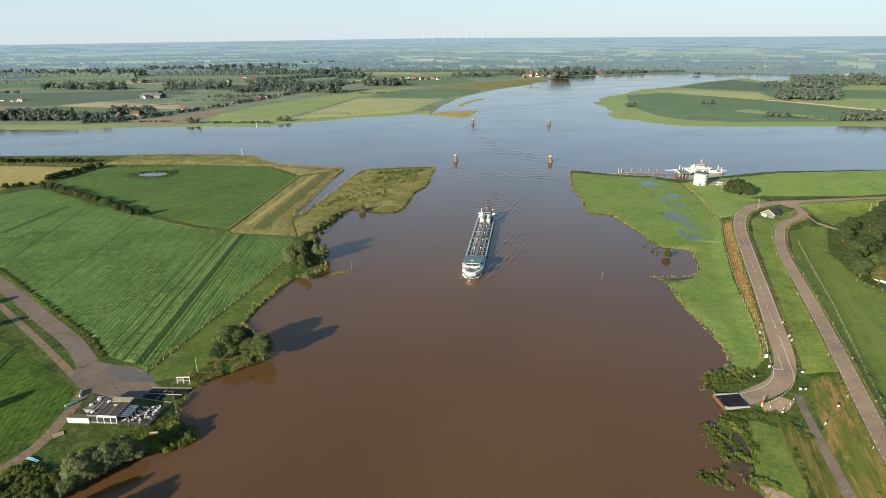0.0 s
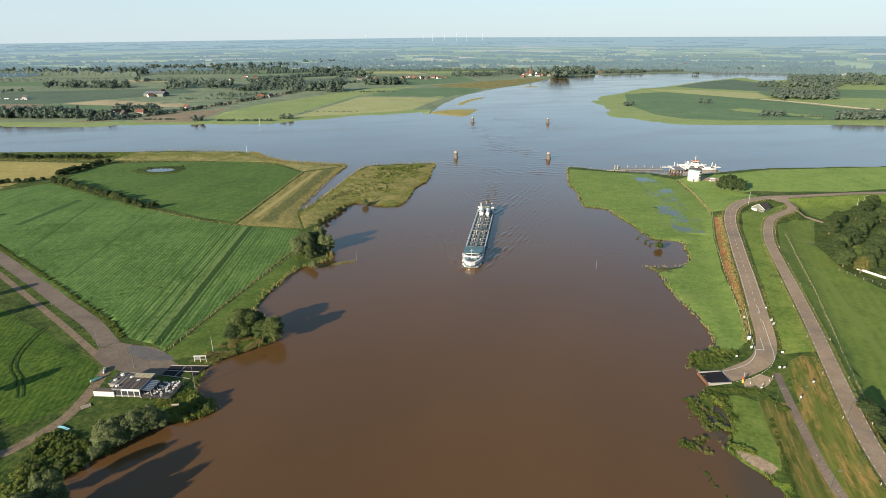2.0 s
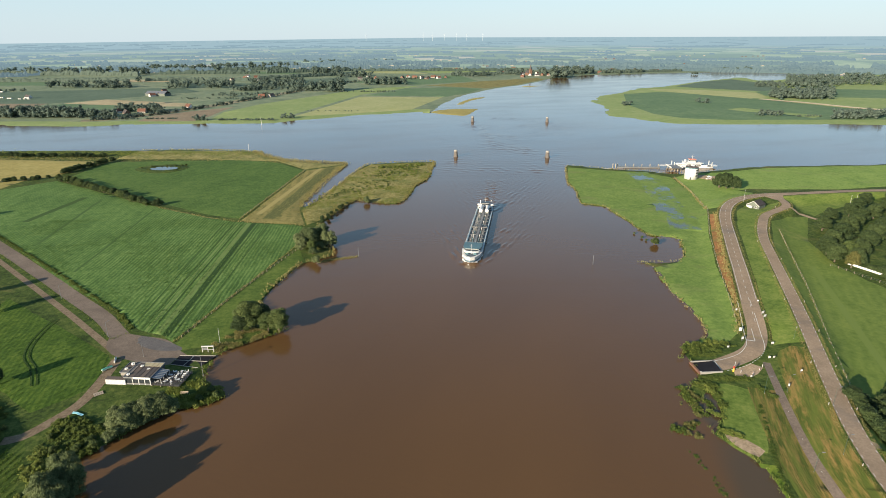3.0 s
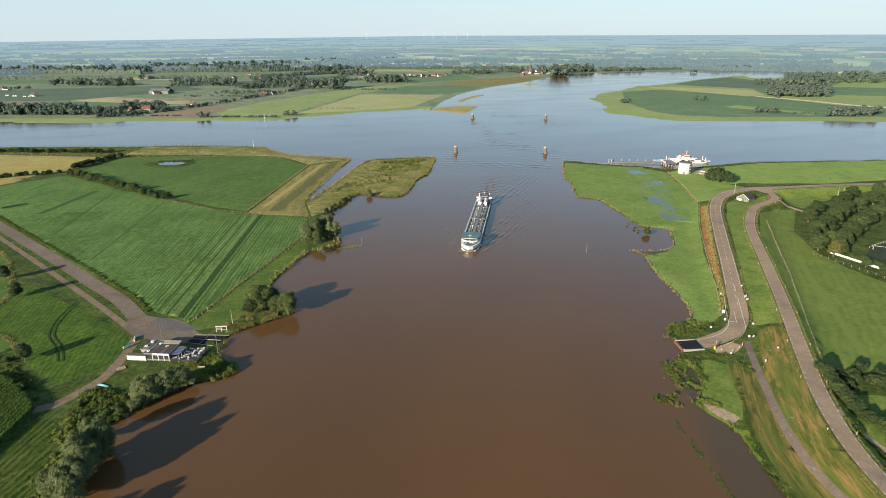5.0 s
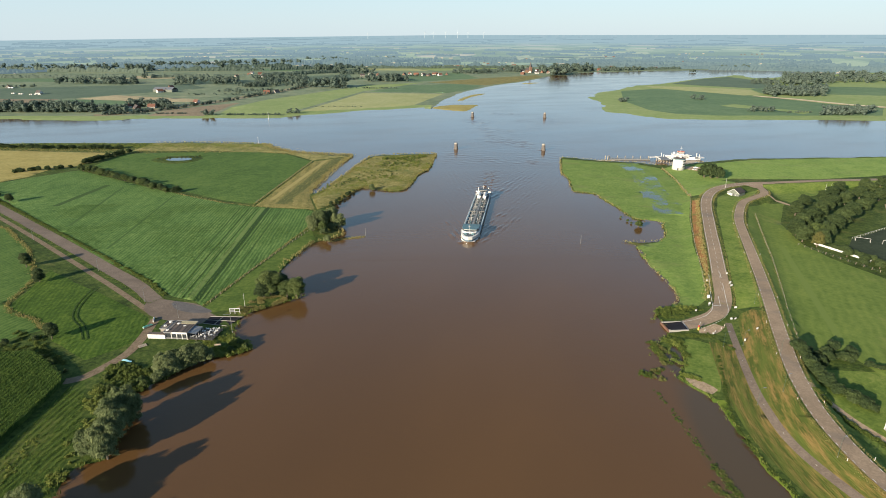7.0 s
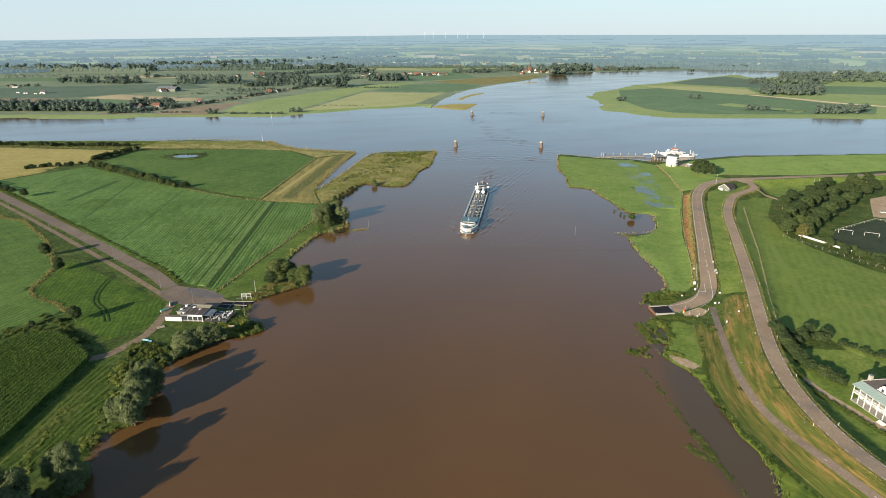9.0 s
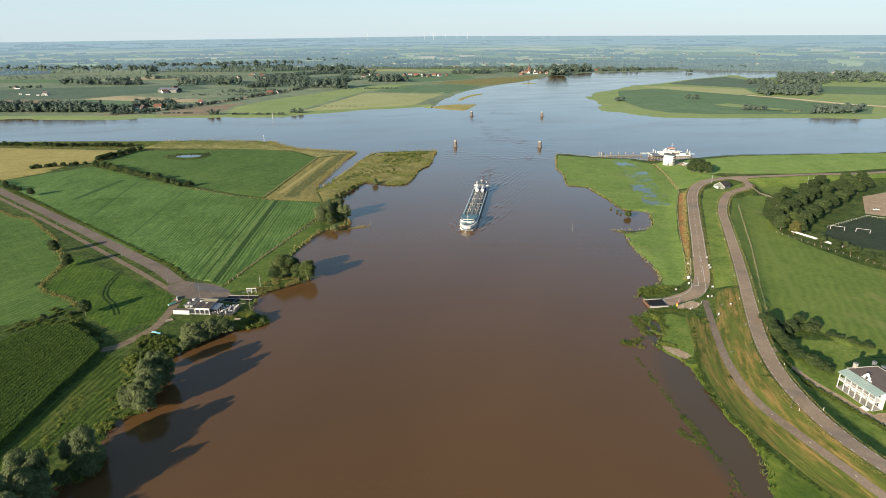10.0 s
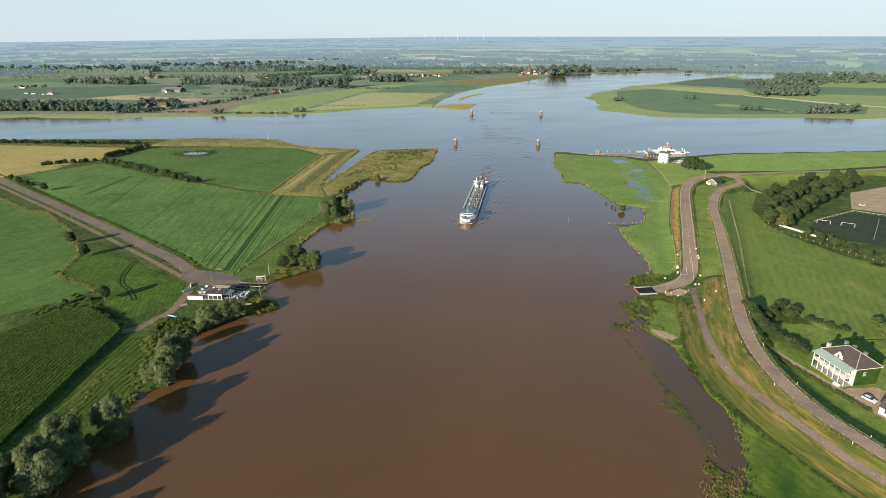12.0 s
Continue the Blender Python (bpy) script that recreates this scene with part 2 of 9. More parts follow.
SHORELAWN = turf("shore_lawn", (0.042, 0.076, 0.013), (0.070, 0.108, 0.019), (0.104, 0.138, 0.028), 0.06, 0.6, dry=(0.088, 0.100, 0.026), dry_at=0.68)
WETGRASS = turf("low_bank_grass", (0.052, 0.089, 0.010), (0.094, 0.132, 0.018), (0.134, 0.160, 0.028), 0.05, 0.5, rows=(118, 3.0), row_amount=0.35, dry=(0.029, 0.066, 0.011), dry_at=0.58, bump=0.8, sway=3.0)
PASTURE = turf("pasture_grass", (0.112, 0.179, 0.038), (0.158, 0.229, 0.050), (0.205, 0.274, 0.067), 0.035, 0.55, dry=(0.189, 0.211, 0.071), dry_at=0.64, bump=0.45)
SHOREGRASS = turf("shore_pasture", (0.092, 0.150, 0.031), (0.130, 0.192, 0.042), (0.170, 0.230, 0.056), 0.035, 0.55, dry=(0.155, 0.176, 0.060), dry_at=0.64, bump=0.45)
MEADOW = turf("meadow_grass", (0.077, 0.117, 0.022), (0.108, 0.151, 0.030), (0.143, 0.183, 0.039), 0.02, 0.5, rows=(66, 4), row_amount=0.4, dry=(0.182, 0.182, 0.059), dry_at=0.66, bump=0.45, bands=(((198, 262), (160, 150), 3.0, (0.123, 0.165, 0.037)),))
TRACKED = turf("mown_grass", (0.024, 0.052, 0.006), (0.049, 0.091, 0.011), (0.092, 0.137, 0.020), 0.03, 0.5, rows=(104, 2.0), row_amount=0.45, bump=0.8, sway=2.0)
RUT = turf("wheel_rut", (0.014, 0.030, 0.005), (0.024, 0.048, 0.008), (0.042, 0.074, 0.014), 0.1, 0.8, bump=1.0)
BANKGRASS = turf("bank_grass", (0.022, 0.042, 0.006), (0.050, 0.081, 0.013), (0.105, 0.129, 0.027), 0.05, 0.6, rows=(86, 1.8), row_amount=0.6, dry=(0.110, 0.118, 0.032), dry_at=0.62, bump=1.0, sway=2.0)
MAIZE = turf("maize", (0.012, 0.029, 0.005), (0.030, 0.060, 0.011), (0.072, 0.104, 0.020), 0.05, 0.9, rows=(93, 1.6), row_amount=0.5, bump=1.0)
DRYGRASS = turf("dry_dike_grass", (0.058, 0.074, 0.014), (0.134, 0.108, 0.028), (0.225, 0.146, 0.048), 0.09, 0.7, dry=(0.086, 0.108, 0.020), dry_at=0.51, bump=0.8, across=0.5)
REEDBED = turf("reed_ground", (0.090, 0.098, 0.028), (0.210, 0.190, 0.066), (0.320, 0.268, 0.112), 0.07, 0.35, dry=(0.095, 0.130, 0.036), dry_at=0.60, bump=1.0)
STRAW = turf("dry_strip_grass", (0.085, 0.090, 0.027), (0.175, 0.155, 0.052), (0.265, 0.222, 0.082), 0.05, 0.5, rows=(96, 6.5), row_amount=0.5, bump=0.8, sway=0.6, bands=(((-112, 522), (-127, 362), 4, (0.28, 0.235, 0.09)), ((-103, 526), (-117, 350), 9, (0.088, 0.098, 0.032))))
EARTH = turf("bare_earth", (0.126, 0.070, 0.024), (0.231, 0.111, 0.042), (0.294, 0.148, 0.061), 0.12, 1.0, dry=(0.10, 0.13, 0.035), dry_at=0.6)
ASPHALT = turf("worn_asphalt", (0.201, 0.149, 0.100), (0.251, 0.185, 0.126), (0.308, 0.230, 0.156), 0.07, 1.6, rough=0.85, bump=0.15, dry=(0.150, 0.126, 0.106), dry_at=0.6)
ROADWEST = turf("old_dark_asphalt", (0.119, 0.092, 0.070), (0.153, 0.119, 0.092), (0.191, 0.151, 0.117), 0.07, 1.6, rough=0.85, bump=0.15, dry=(0.115, 0.090, 0.070), dry_at=0.6)
DIRT = turf("dirt_track", (0.120, 0.088, 0.056), (0.165, 0.122, 0.080), (0.210, 0.162, 0.110), 0.15, 1.2, rough=0.95, bump=0.3)
TARMAC = turf("dark_asphalt", (0.085, 0.080, 0.076), (0.11, 0.10, 0.095), (0.14, 0.13, 0.12), 0.2, 2.0, rough=0.8, bump=0.15)
GRIT = turf("gravel_track", (0.230, 0.168, 0.104), (0.310, 0.231, 0.149), (0.391, 0.294, 0.194), 0.15, 1.2, rough=0.95, bump=0.3)
WHITE_LINE = plain("road_paint", (0.55, 0.54, 0.50), 0.7, vary=0.3, scale=3)
# far fields: base colours lightened and blued to carry the haze
DARKFIELD = turf("dark_crop", (0.066, 0.100, 0.068), (0.088, 0.127, 0.083), (0.115, 0.153, 0.100), 0.006, 0.08, rows=(5, 5), row_amount=0.3)
POTATO = turf("beet_crop", (0.073, 0.126, 0.065), (0.099, 0.157, 0.077), (0.133, 0.188, 0.094), 0.008, 0.1, rows=(-35, 5), row_amount=0.3)
POLDER = turf("polder_grass", (0.152, 0.209, 0.073), (0.196, 0.249, 0.092), (0.251, 0.280, 0.122), 0.008, 0.1, rows=(25, 6), row_amount=0.3)
HAY = turf("mown_hay", (0.231, 0.254, 0.103), (0.280, 0.290, 0.128), (0.337, 0.330, 0.163), 0.01, 0.1, rows=(15, 5), row_amount=0.35)
TANFIELD = turf("stubble", (0.264, 0.218, 0.128), (0.330, 0.271, 0.158), (0.409, 0.343, 0.210), 0.01, 0.1)
PLOUGH = turf("ploughed_soil", (0.158, 0.125, 0.083), (0.211, 0.165, 0.107), (0.251, 0.205, 0.128), 0.01, 0.15)
FARGRASS = turf("hazed_grassland", (0.105, 0.143, 0.088), (0.150, 0.188, 0.112), (0.220, 0.235, 0.143), 0.004, 0.05)
WHITE = plain("white_paint", (0.528, 0.519, 0.493), 0.55, vary=0.12)
CREAM = plain("cream_render", (0.252, 0.228, 0.192), 0.8, vary=0.15)
GREY = plain("grey_paint", (0.135, 0.140, 0.140), 0.6)
DARK = plain("dark_metal", (0.05, 0.055, 0.06), 0.5)
STEEL = plain("galvanised_steel", (0.231, 0.237, 0.237), 0.45, 0.6)
TEAL = plain("teal_deck_paint", (0.070, 0.133, 0.150), 0.55)
HULLBLUE = plain("grey_blue_hull", (0.100, 0.140, 0.170), 0.5)
DECK = plain("ship_deck_paint", (0.060, 0.076, 0.088), 0.6, vary=0.35)
PIPE = plain("pipe_paint", (0.190, 0.190, 0.182), 0.5, vary=0.35, per_object=0.45)
YELLOW = plain("yellow_paint", (0.62, 0.42, 0.06), 0.5)
REDPAINT = plain("red_paint", (0.42, 0.06, 0.04), 0.55)
BLUEPAINT = plain("pale_blue_plastic", (0.25, 0.50, 0.58), 0.35)
GREENPAINT = plain("green_tarp", (0.10, 0.30, 0.22), 0.5)
STONE = plain("pier_masonry", (0.105, 0.092, 0.082), 0.9, vary=0.4, scale=0.6, bump=0.5)
CAPSTONE = plain("pier_cap", (0.286, 0.264, 0.231), 0.85, vary=0.2)
BRICK = plain("brown_brick", (0.162, 0.090, 0.060), 0.9, vary=0.25, scale=2, bump=0.3, per_object=0.3)
TILE_RED = plain("red_roof_tiles", (0.163, 0.068, 0.042), 0.85, vary=0.25, per_object=0.4)
TILE_GREY = plain("grey_roof_tiles", (0.052, 0.043, 0.041), 0.8, vary=0.25, scale=2, bump=0.2)
ROOFFELT = plain("roofing_felt", (0.092, 0.070, 0.056), 0.9, vary=0.35)
DECKING = plain("dark_timber_deck", (0.050, 0.044, 0.040), 0.85, vary=0.3, scale=2)
RUST = plain("rusty_steel", (0.130, 0.062, 0.040), 0.9, vary=0.3, scale=2)
# turbine white with the distance haze mixed into its colour
HAZEWHITE = plain("hazy_white", (0.42, 0.45, 0.46), 0.8, vary=0.05)
ROOFPALE = plain("pale_roof_sheet", (0.330, 0.280, 0.170), 0.8, vary=0.2)
ZINC = plain("green_zinc_sheet", (0.240, 0.304, 0.272), 0.5, vary=0.15)
WOOD = plain("weathered_wood", (0.28, 0.23, 0.17), 0.85, vary=0.3, scale=3)
BARK = plain("bark", (0.12, 0.095, 0.07), 0.95, vary=0.3, scale=3, bump=0.5)
CONCRETE = plain("concrete", (0.252, 0.240, 0.216), 0.9, vary=0.15)
WET = plain("wet_concrete", (0.016, 0.015, 0.018), 0.75, vary=0.3)
WET.node_tree.nodes["Principled BSDF"].inputs["Specular IOR Level"].default_value = 0.1
IVY = turf("ivy_leaves", (0.013, 0.035, 0.005), (0.023, 0.055, 0.008), (0.035, 0.069, 0.013), 0.3, 3.0, bump=1.0)
GREENWOOD = plain("grey_green_boards", (0.110, 0.125, 0.100), 0.8)
GLASS = plain("dark_window_glass", (0.03, 0.035, 0.04), 0.08, vary=0.1)
GREENPOLE = plain("dark_green_pole_paint", (0.035, 0.07, 0.055), 0.6)
LEAF_WILLOW = foliage("willow_leaves", (0.056, 0.084, 0.030), (0.190, 0.220, 0.098), 0.35)
LEAF_DARK = foliage("dark_leaves", (0.021, 0.039, 0.014), (0.066, 0.092, 0.030))
LEAF_MID = foliage("green_leaves", (0.036, 0.062, 0.017), (0.105, 0.130, 0.038))
LEAF_BROWN = foliage("olive_leaves", (0.075, 0.085, 0.024), (0.190, 0.175, 0.058), 0.4)
# leaves of the far woods: haze painted in as a paler, bluer green
LEAF_HAZED = foliage("hazed_leaves", (0.074, 0.110, 0.090), (0.128, 0.168, 0.132), 0.45)
MAIZE_LEAF = foliage("maize_leaves", (0.031, 0.075, 0.014), (0.187, 0.252, 0.047), 0.3)
REED = foliage("reed_blades", (0.15, 0.145, 0.042), (0.36, 0.305, 0.125), 0.4)
HERB = foliage("green_herbs", (0.075, 0.115, 0.020), (0.215, 0.240, 0.055), 0.45)
WEED = foliage("dark_weeds", (0.036, 0.066, 0.011), (0.115, 0.145, 0.030), 0.45)

DIKE_TAN = turf("far_dike_grass", (0.170, 0.160, 0.088), (0.225, 0.200, 0.115), (0.275, 0.240, 0.145), 0.01, 0.1)
SAND = turf("pale_sand", (0.48, 0.38, 0.25), (0.58, 0.47, 0.32), (0.66, 0.55, 0.38), 0.02, 0.2)
PITCH = turf("pitch_turf", (0.022, 0.032, 0.018), (0.030, 0.042, 0.023), (0.040, 0.052, 0.030), 0.03, 0.4)
FLOOD = water_material("calm_flood_water", (0.102, 0.055, 0.021), (0.083, 0.045, 0.018), 0.42, settled=COVES)


def flooded_grass():
    """Pasture with sheets of shallow water lying between the grass."""
    m = SHOREGRASS.copy()
    m.name = "flooded_pasture"
    n, l = m.node_tree.nodes, m.node_tree.links
    co = n.new("ShaderNodeTexCoord").outputs["Object"]
    r = ramp(n, [(0.49, (0, 0, 0)), (0.56, (0.92, 0.92, 0.92))])
    v = mix_value(n, l, noise_node(n, l, mapped(n, l, co, -15, (1.0, 0.6, 1)), 0.055, 5, 0.6), noise_node(n, l, co, 0.35, 4, 0.7), 0.28)
    l.new(v, r.inputs[0])
    wet = n.new("ShaderNodeBsdfPrincipled")
    wet.inputs["Base Color"].default_value = (0.070, 0.072, 0.040, 1)
    wet.inputs["Roughness"].default_value = 0.12
    wet.inputs["IOR"].default_value = 1.333
    mx = n.new("ShaderNodeMixShader")
    out = n["Material Output"].inputs[0]
    l.new(r.outputs[0], mx.inputs[0])
    l.new(out.links[0].from_socket, mx.inputs[1])
    l.new(wet.outputs[0], mx.inputs[2])
    l.new(mx.outputs[0], out)
    return m


MARSH = flooded_grass()
TILE_DARK = plain("dark_roof_tiles", (0.032, 0.026, 0.024), 0.9, vary=0.25, scale=2)
CROP_LEAF = foliage("crop_leaves", (0.050, 0.098, 0.020), (0.110, 0.178, 0.046), 0.35)
MOWN_LEAF = foliage("mown_grass_blades", (0.040, 0.082, 0.011), (0.098, 0.158, 0.028), 0.35)

# helpers of the builder -----------------------------------------------------------
from mathutils.geometry import delaunay_2d_cdt
rng = np.random.default_rng(7)


def mesh_of(name, verts, faces, mats, smooth=False, index=None):
    me = bpy.data.meshes.new(name)
    me.from_pydata([tuple(v) for v in verts], [], [tuple(int(i) for i in f) for f in faces])
    for m in (mats if isinstance(mats, (list, tuple)) else [mats]):
        me.materials.append(m)
    if index is not None:
        me.polygons.foreach_set("material_index", index)
    if smooth:
        me.polygons.foreach_set("use_smooth", [True] * len(me.polygons))
    me.update()
    return me


def part(name, bm, mat, parent, label="", smooth=False):
    me = bpy.data.meshes.new(name)
    bmesh.ops.recalc_face_normals(bm, faces=bm.faces)
    bm.to_mesh(me)
    bm.free()
    me.materials.append(mat)
    if smooth:
        me.polygons.foreach_set("use_smooth", [True] * len(me.polygons))
    ob = new(name, me)
    ob.parent = parent
    return tagged(ob, label) if label else ob


def thing(name, m, label, category, group="", kind=""):
    ob = new(name)
    ob.empty_display_size = 0.5
    ob.matrix_world = m
    return tagged(ob, label, category, group, kind)


def box(bm, x, y, z, sx, sy, sz, rz=0.0, bevel=0.0):
    """A box standing on z, centred on x, y."""
    r = bmesh.ops.create_cube(bm, size=1, matrix=pose(x, y, z + sz / 2, 0, 0, rz) @ Matrix.Diagonal((sx, sy, sz, 1)))
    if bevel:
        es = list({e for v in r["verts"] for e in v.link_edges})
        bmesh.ops.bevel(bm, geom=es, offset=bevel, segments=1, affect="EDGES")
    return bm


def cyl(bm, a, b, r0, r1=None, n=8):
    """A tapered bar from a to b."""
    a, b = Vector(a), Vector(b)
    d = b - a
    m = Matrix.Translation((a + b) / 2) @ d.to_track_quat("Z", "Y").to_matrix().to_4x4()
    bmesh.ops.create_cone(bm, cap_ends=True, segments=n, radius1=r0, radius2=r0 if r1 is None else r1, depth=d.length, matrix=m)
    return bm


def prism(bm, pts, z0, z1, top=None):
    """An upright prism over a plan outline; top: the upper outline where it differs."""
    lo = [bm.verts.new((x, y, z0)) for x, y in pts]
    hi = [bm.verts.new((x, y, z1)) for x, y in (top or pts)]
    k = len(pts)
    for i in range(k):
        bm.faces.new((lo[i], lo[(i + 1) % k], hi[(i + 1) % k], hi[i]))
    bm.faces.new(hi)
    bm.faces.new(lo[::-1])
    return bm


def gable(bm, x, y, z, sx, sy, h, over=0.3, t=0.2):
    """A pitched roof with its ridge along y, and thickness."""
    for s in (-1, 1):
        a = (x + s * (sx / 2 + over), y - sy / 2 - over, z - over * 2 * h / sx)
        b = (x + s * (sx / 2 + over), y + sy / 2 + over, z - over * 2 * h / sx)
        c, d = (x, y + sy / 2 + over, z + h), (x, y - sy / 2 - over, z + h)
        v = [bm.verts.new(p) for p in (a, b, c, d)] + [bm.verts.new((p[0], p[1], p[2] + t)) for p in (a, b, c, d)]
        for f in ((0, 1, 2, 3), (7, 6, 5, 4), (0, 4, 5, 1), (1, 5, 6, 2), (2, 6, 7, 3), (3, 7, 4, 0)):
            bm.faces.new([v[i] for i in f])
    return bm


def B():
    return bmesh.new()


# plan geometry -----------------------------------------------------------------
def glide(pts, step, closed=False):
    """A smooth line through plan points, with even steps."""
    p = np.array(pts, float)
    n = len(p)
    out = []
    for i in range(n if closed else n - 1):
        a, b, c, d = (p[(i + k) % n] if closed else p[min(max(i + k, 0), n - 1)] for k in (-1, 0, 1, 2))
        k = max(1, int(np.linalg.norm((c - b)[:2]) / step))
        for u in np.arange(k) / k:
            out.append(0.5 * (2 * b + (c - a) * u + (2 * a - 5 * b + 4 * c - d) * u * u + (3 * b - a - 3 * c + d) * u ** 3))
    if not closed:
        out.append(p[-1])
    return np.array(out)


def straight(pts, step, closed=True):
    p = np.array(pts, float)
    out = []
    n = len(p)
    for i in range(n if closed else n - 1):
        a, b = p[i], p[(i + 1) % n]
        k = max(1, int(np.linalg.norm(b - a) / step))
        out += [a + (b - a) * u for u in np.arange(k) / k]
    return np.array(out)


def ragged(pts, amp, size):
    """Moves plan points by smooth noise."""
    return np.array([(x + amp * noise.noise((x / size, y / size, 1.7)), y + amp * noise.noise((x / size, y / size, 9.2))) for x, y in pts])


def inside(poly, p):
    q = np.array(poly)[:, :2]
    x, y = p[:, 0], p[:, 1]
    r = np.zeros(len(p), bool)
    for (ax, ay), (bx, by) in zip(q, np.roll(q, -1, 0)):
        if ay == by:
            continue
        c = (ay > y) != (by > y)
        r ^= c & (x < (bx - ax) * (y - ay) / (by - ay) + ax)
    return r


def distance(line, p, closed=False):
    """Distance of plan points from a line, and the line's height at the nearest place."""
    q = np.array(line, float)
    best, level = np.full(len(p), 1e9), np.zeros(len(p))
    for a, b in zip(q, np.roll(q, -1, 0) if closed else q[1:]):
        d = (b - a)[:2]
        u = np.clip(((p - a[:2]) @ d) / max(d @ d, 1e-9), 0, 1)
        r = np.linalg.norm(p - a[:2] - u[:, None] * d, axis=1)
        hit = r < best
        best[hit] = r[hit]
        if q.shape[1] > 2:
            level[hit] = (a[2] + (b[2] - a[2]) * u)[hit]
    return best, level


def ribbon(line, width):
    q = np.array(line, float)[:, :2]
    t = np.gradient(q, axis=0)
    t /= np.linalg.norm(t, axis=1)[:, None]
    s = np.stack([-t[:, 1], t[:, 0]], 1) * width / 2
    return np.concatenate([q + s, (q - s)[::-1]])


DIKES = []                       # (line with heights, half crest)


def height(p):
    """The height of the land over the river, at plan points."""
    p = np.atleast_2d(np.array(p, float))[:, :2]
    z = np.full(len(p), 0.6)
    near = (np.abs(p[:, 0]) < 700) & (p[:, 1] < 620)
    for line, half, west, east in DIKES:
        d, level = distance(line, p[near])
        middle = np.interp(p[near][:, 1], np.array(line)[::-1, 1], np.array(line)[::-1, 0])
        z[near] = np.maximum(z[near], level - np.maximum(0, d - half) / np.where(p[near][:, 0] > middle, east, west))
    z += 0.10 * np.sin(p[:, 0] * 0.11 + 1.3 * np.sin(p[:, 1] * 0.05)) * np.sin(p[:, 1] * 0.09 + 0.7)
    return z


def on(x, y):
    return float(height([(x, y)])[0])


def land(outline, zones, step, reach, rest):
    """One sheet of land inside the shore, cut along its zones. zones: name, outline, lift, material, label, category; later ones lie over earlier ones."""
    pts, edges = [], []

    def loop(q):
        k = len(pts)
        pts.extend([tuple(v) for v in np.array(q)[:, :2]])
        n = len(q)
        edges.extend([(k + i, k + (i + 1) % n) for i in range(n)])
    loop(outline)
    shore = len(pts)
    for z in zones:
        loop(z[1])
    x0, y0, x1, y1 = reach
    gx, gy = np.meshgrid(np.arange(x0, x1, step), np.arange(y0, y1, step))
    g = np.stack([gx.ravel(), gy.ravel()], 1) + rng.uniform(-0.3, 0.3, (gx.size, 2)) * step
    g = g[inside(outline, g)]
    g = g[distance(outline, g, True)[0] > step * 0.5]
    pts.extend([tuple(v) for v in g])
    vs, _, fs, ov, _, _ = delaunay_2d_cdt([Vector(p) for p in pts], edges, [], 0, 1e-3)
    v = np.array([(a.x, a.y) for a in vs])
    f = np.array([list(a) for a in fs if len(a) == 3])
    mid = v[f].mean(1)
    keep = inside(outline, mid)
    f, mid = f[keep], mid[keep]
    z = height(v)
    edge = np.array([any(i < shore for i in o) for o in ov])
    z[edge] = -0.25
    which = np.full(len(f), -1)
    for i, zone in enumerate(zones):
        which[inside(zone[1], mid)] = i
    groups = [(rest[0], -1, 0.0, rest[1], rest[2], rest[3])] + [(n, i, lift, m, lab, cat) for i, (n, _, lift, m, lab, cat) in enumerate(zones)]
    for n, i, lift, m, lab, cat in groups:
        mine = f[which == i]
        if not len(mine):
            continue
        used, flat = np.unique(mine, return_inverse=True)
        inner = ~np.isin(used, f[which != i]) & ~edge[used]
        tall = lift > 0.9
        zz = z[used] + lift * (~edge[used] if tall else inner)
        # turn all faces up
        tri = flat.reshape(-1, 3)
        a, b, c = (v[used][tri[:, k]] for k in range(3))
        down = ((b - a)[:, 0] * (c - a)[:, 1] - (b - a)[:, 1] * (c - a)[:, 0]) < 0
        tri[down] = tri[down][:, ::-1]
        vv, ff = np.column_stack([v[used], zz]), [tuple(q) for q in tri]
        if tall:                            # a standing crop has a side
            sides = {(a, b) for q in ff for a, b in zip(q, q[1:] + q[:1])}
            rim = [(a, b) for a, b in sides if (b, a) not in sides]
            k = len(vv)
            vv = np.concatenate([vv, vv - (0, 0, lift + 0.3)])
            ff += [(b, a, a + k, b + k) for a, b in rim]
        ob = new(n, mesh_of(n, vv, ff, m, not tall))
        tagged(ob, lab, cat, kind="structure")


def strip(name, line, width, mat, label, parent=None, lift=0.06, dash=None, offset=0.0):
    """Paint on a road, along a line: whole, or dashed (length, gap)."""
    q = np.array(line, float)[:, :2]
    t = np.gradient(q, axis=0)
    t /= np.linalg.norm(t, axis=1)[:, None]
    s = np.stack([-t[:, 1], t[:, 0]], 1)
    run = np.concatenate([[0], np.cumsum(np.linalg.norm(np.diff(q, axis=0), axis=1))])
    vs, fs = [], []
    at = 0.0
    while at < run[-1]:
        end = min(at + (dash[0] if dash else run[-1]), run[-1])
        ks = np.linspace(at, end, max(2, int((end - at) / 2.0) + 1))
        c = np.stack([np.interp(ks, run, q[:, k]) for k in (0, 1)], 1)
        n = np.stack([np.interp(ks, run, s[:, k]) for k in (0, 1)], 1)
        base = len(vs)
        for o in (offset - width / 2, offset + width / 2):
            e = c + n * o
            vs += [(x, y, z + lift) for (x, y), z in zip(e, height(e))]
        k = len(ks)
        fs += [(base + i, base + k + i, base + k + i + 1, base + i + 1)[::-1] for i in range(k - 1)]
        at = end + (dash[1] if dash else 1e9)
    ob = new(name, mesh_of(name, vs, fs, mat))
    return tagged(ob, label, "road marking", kind="structure")

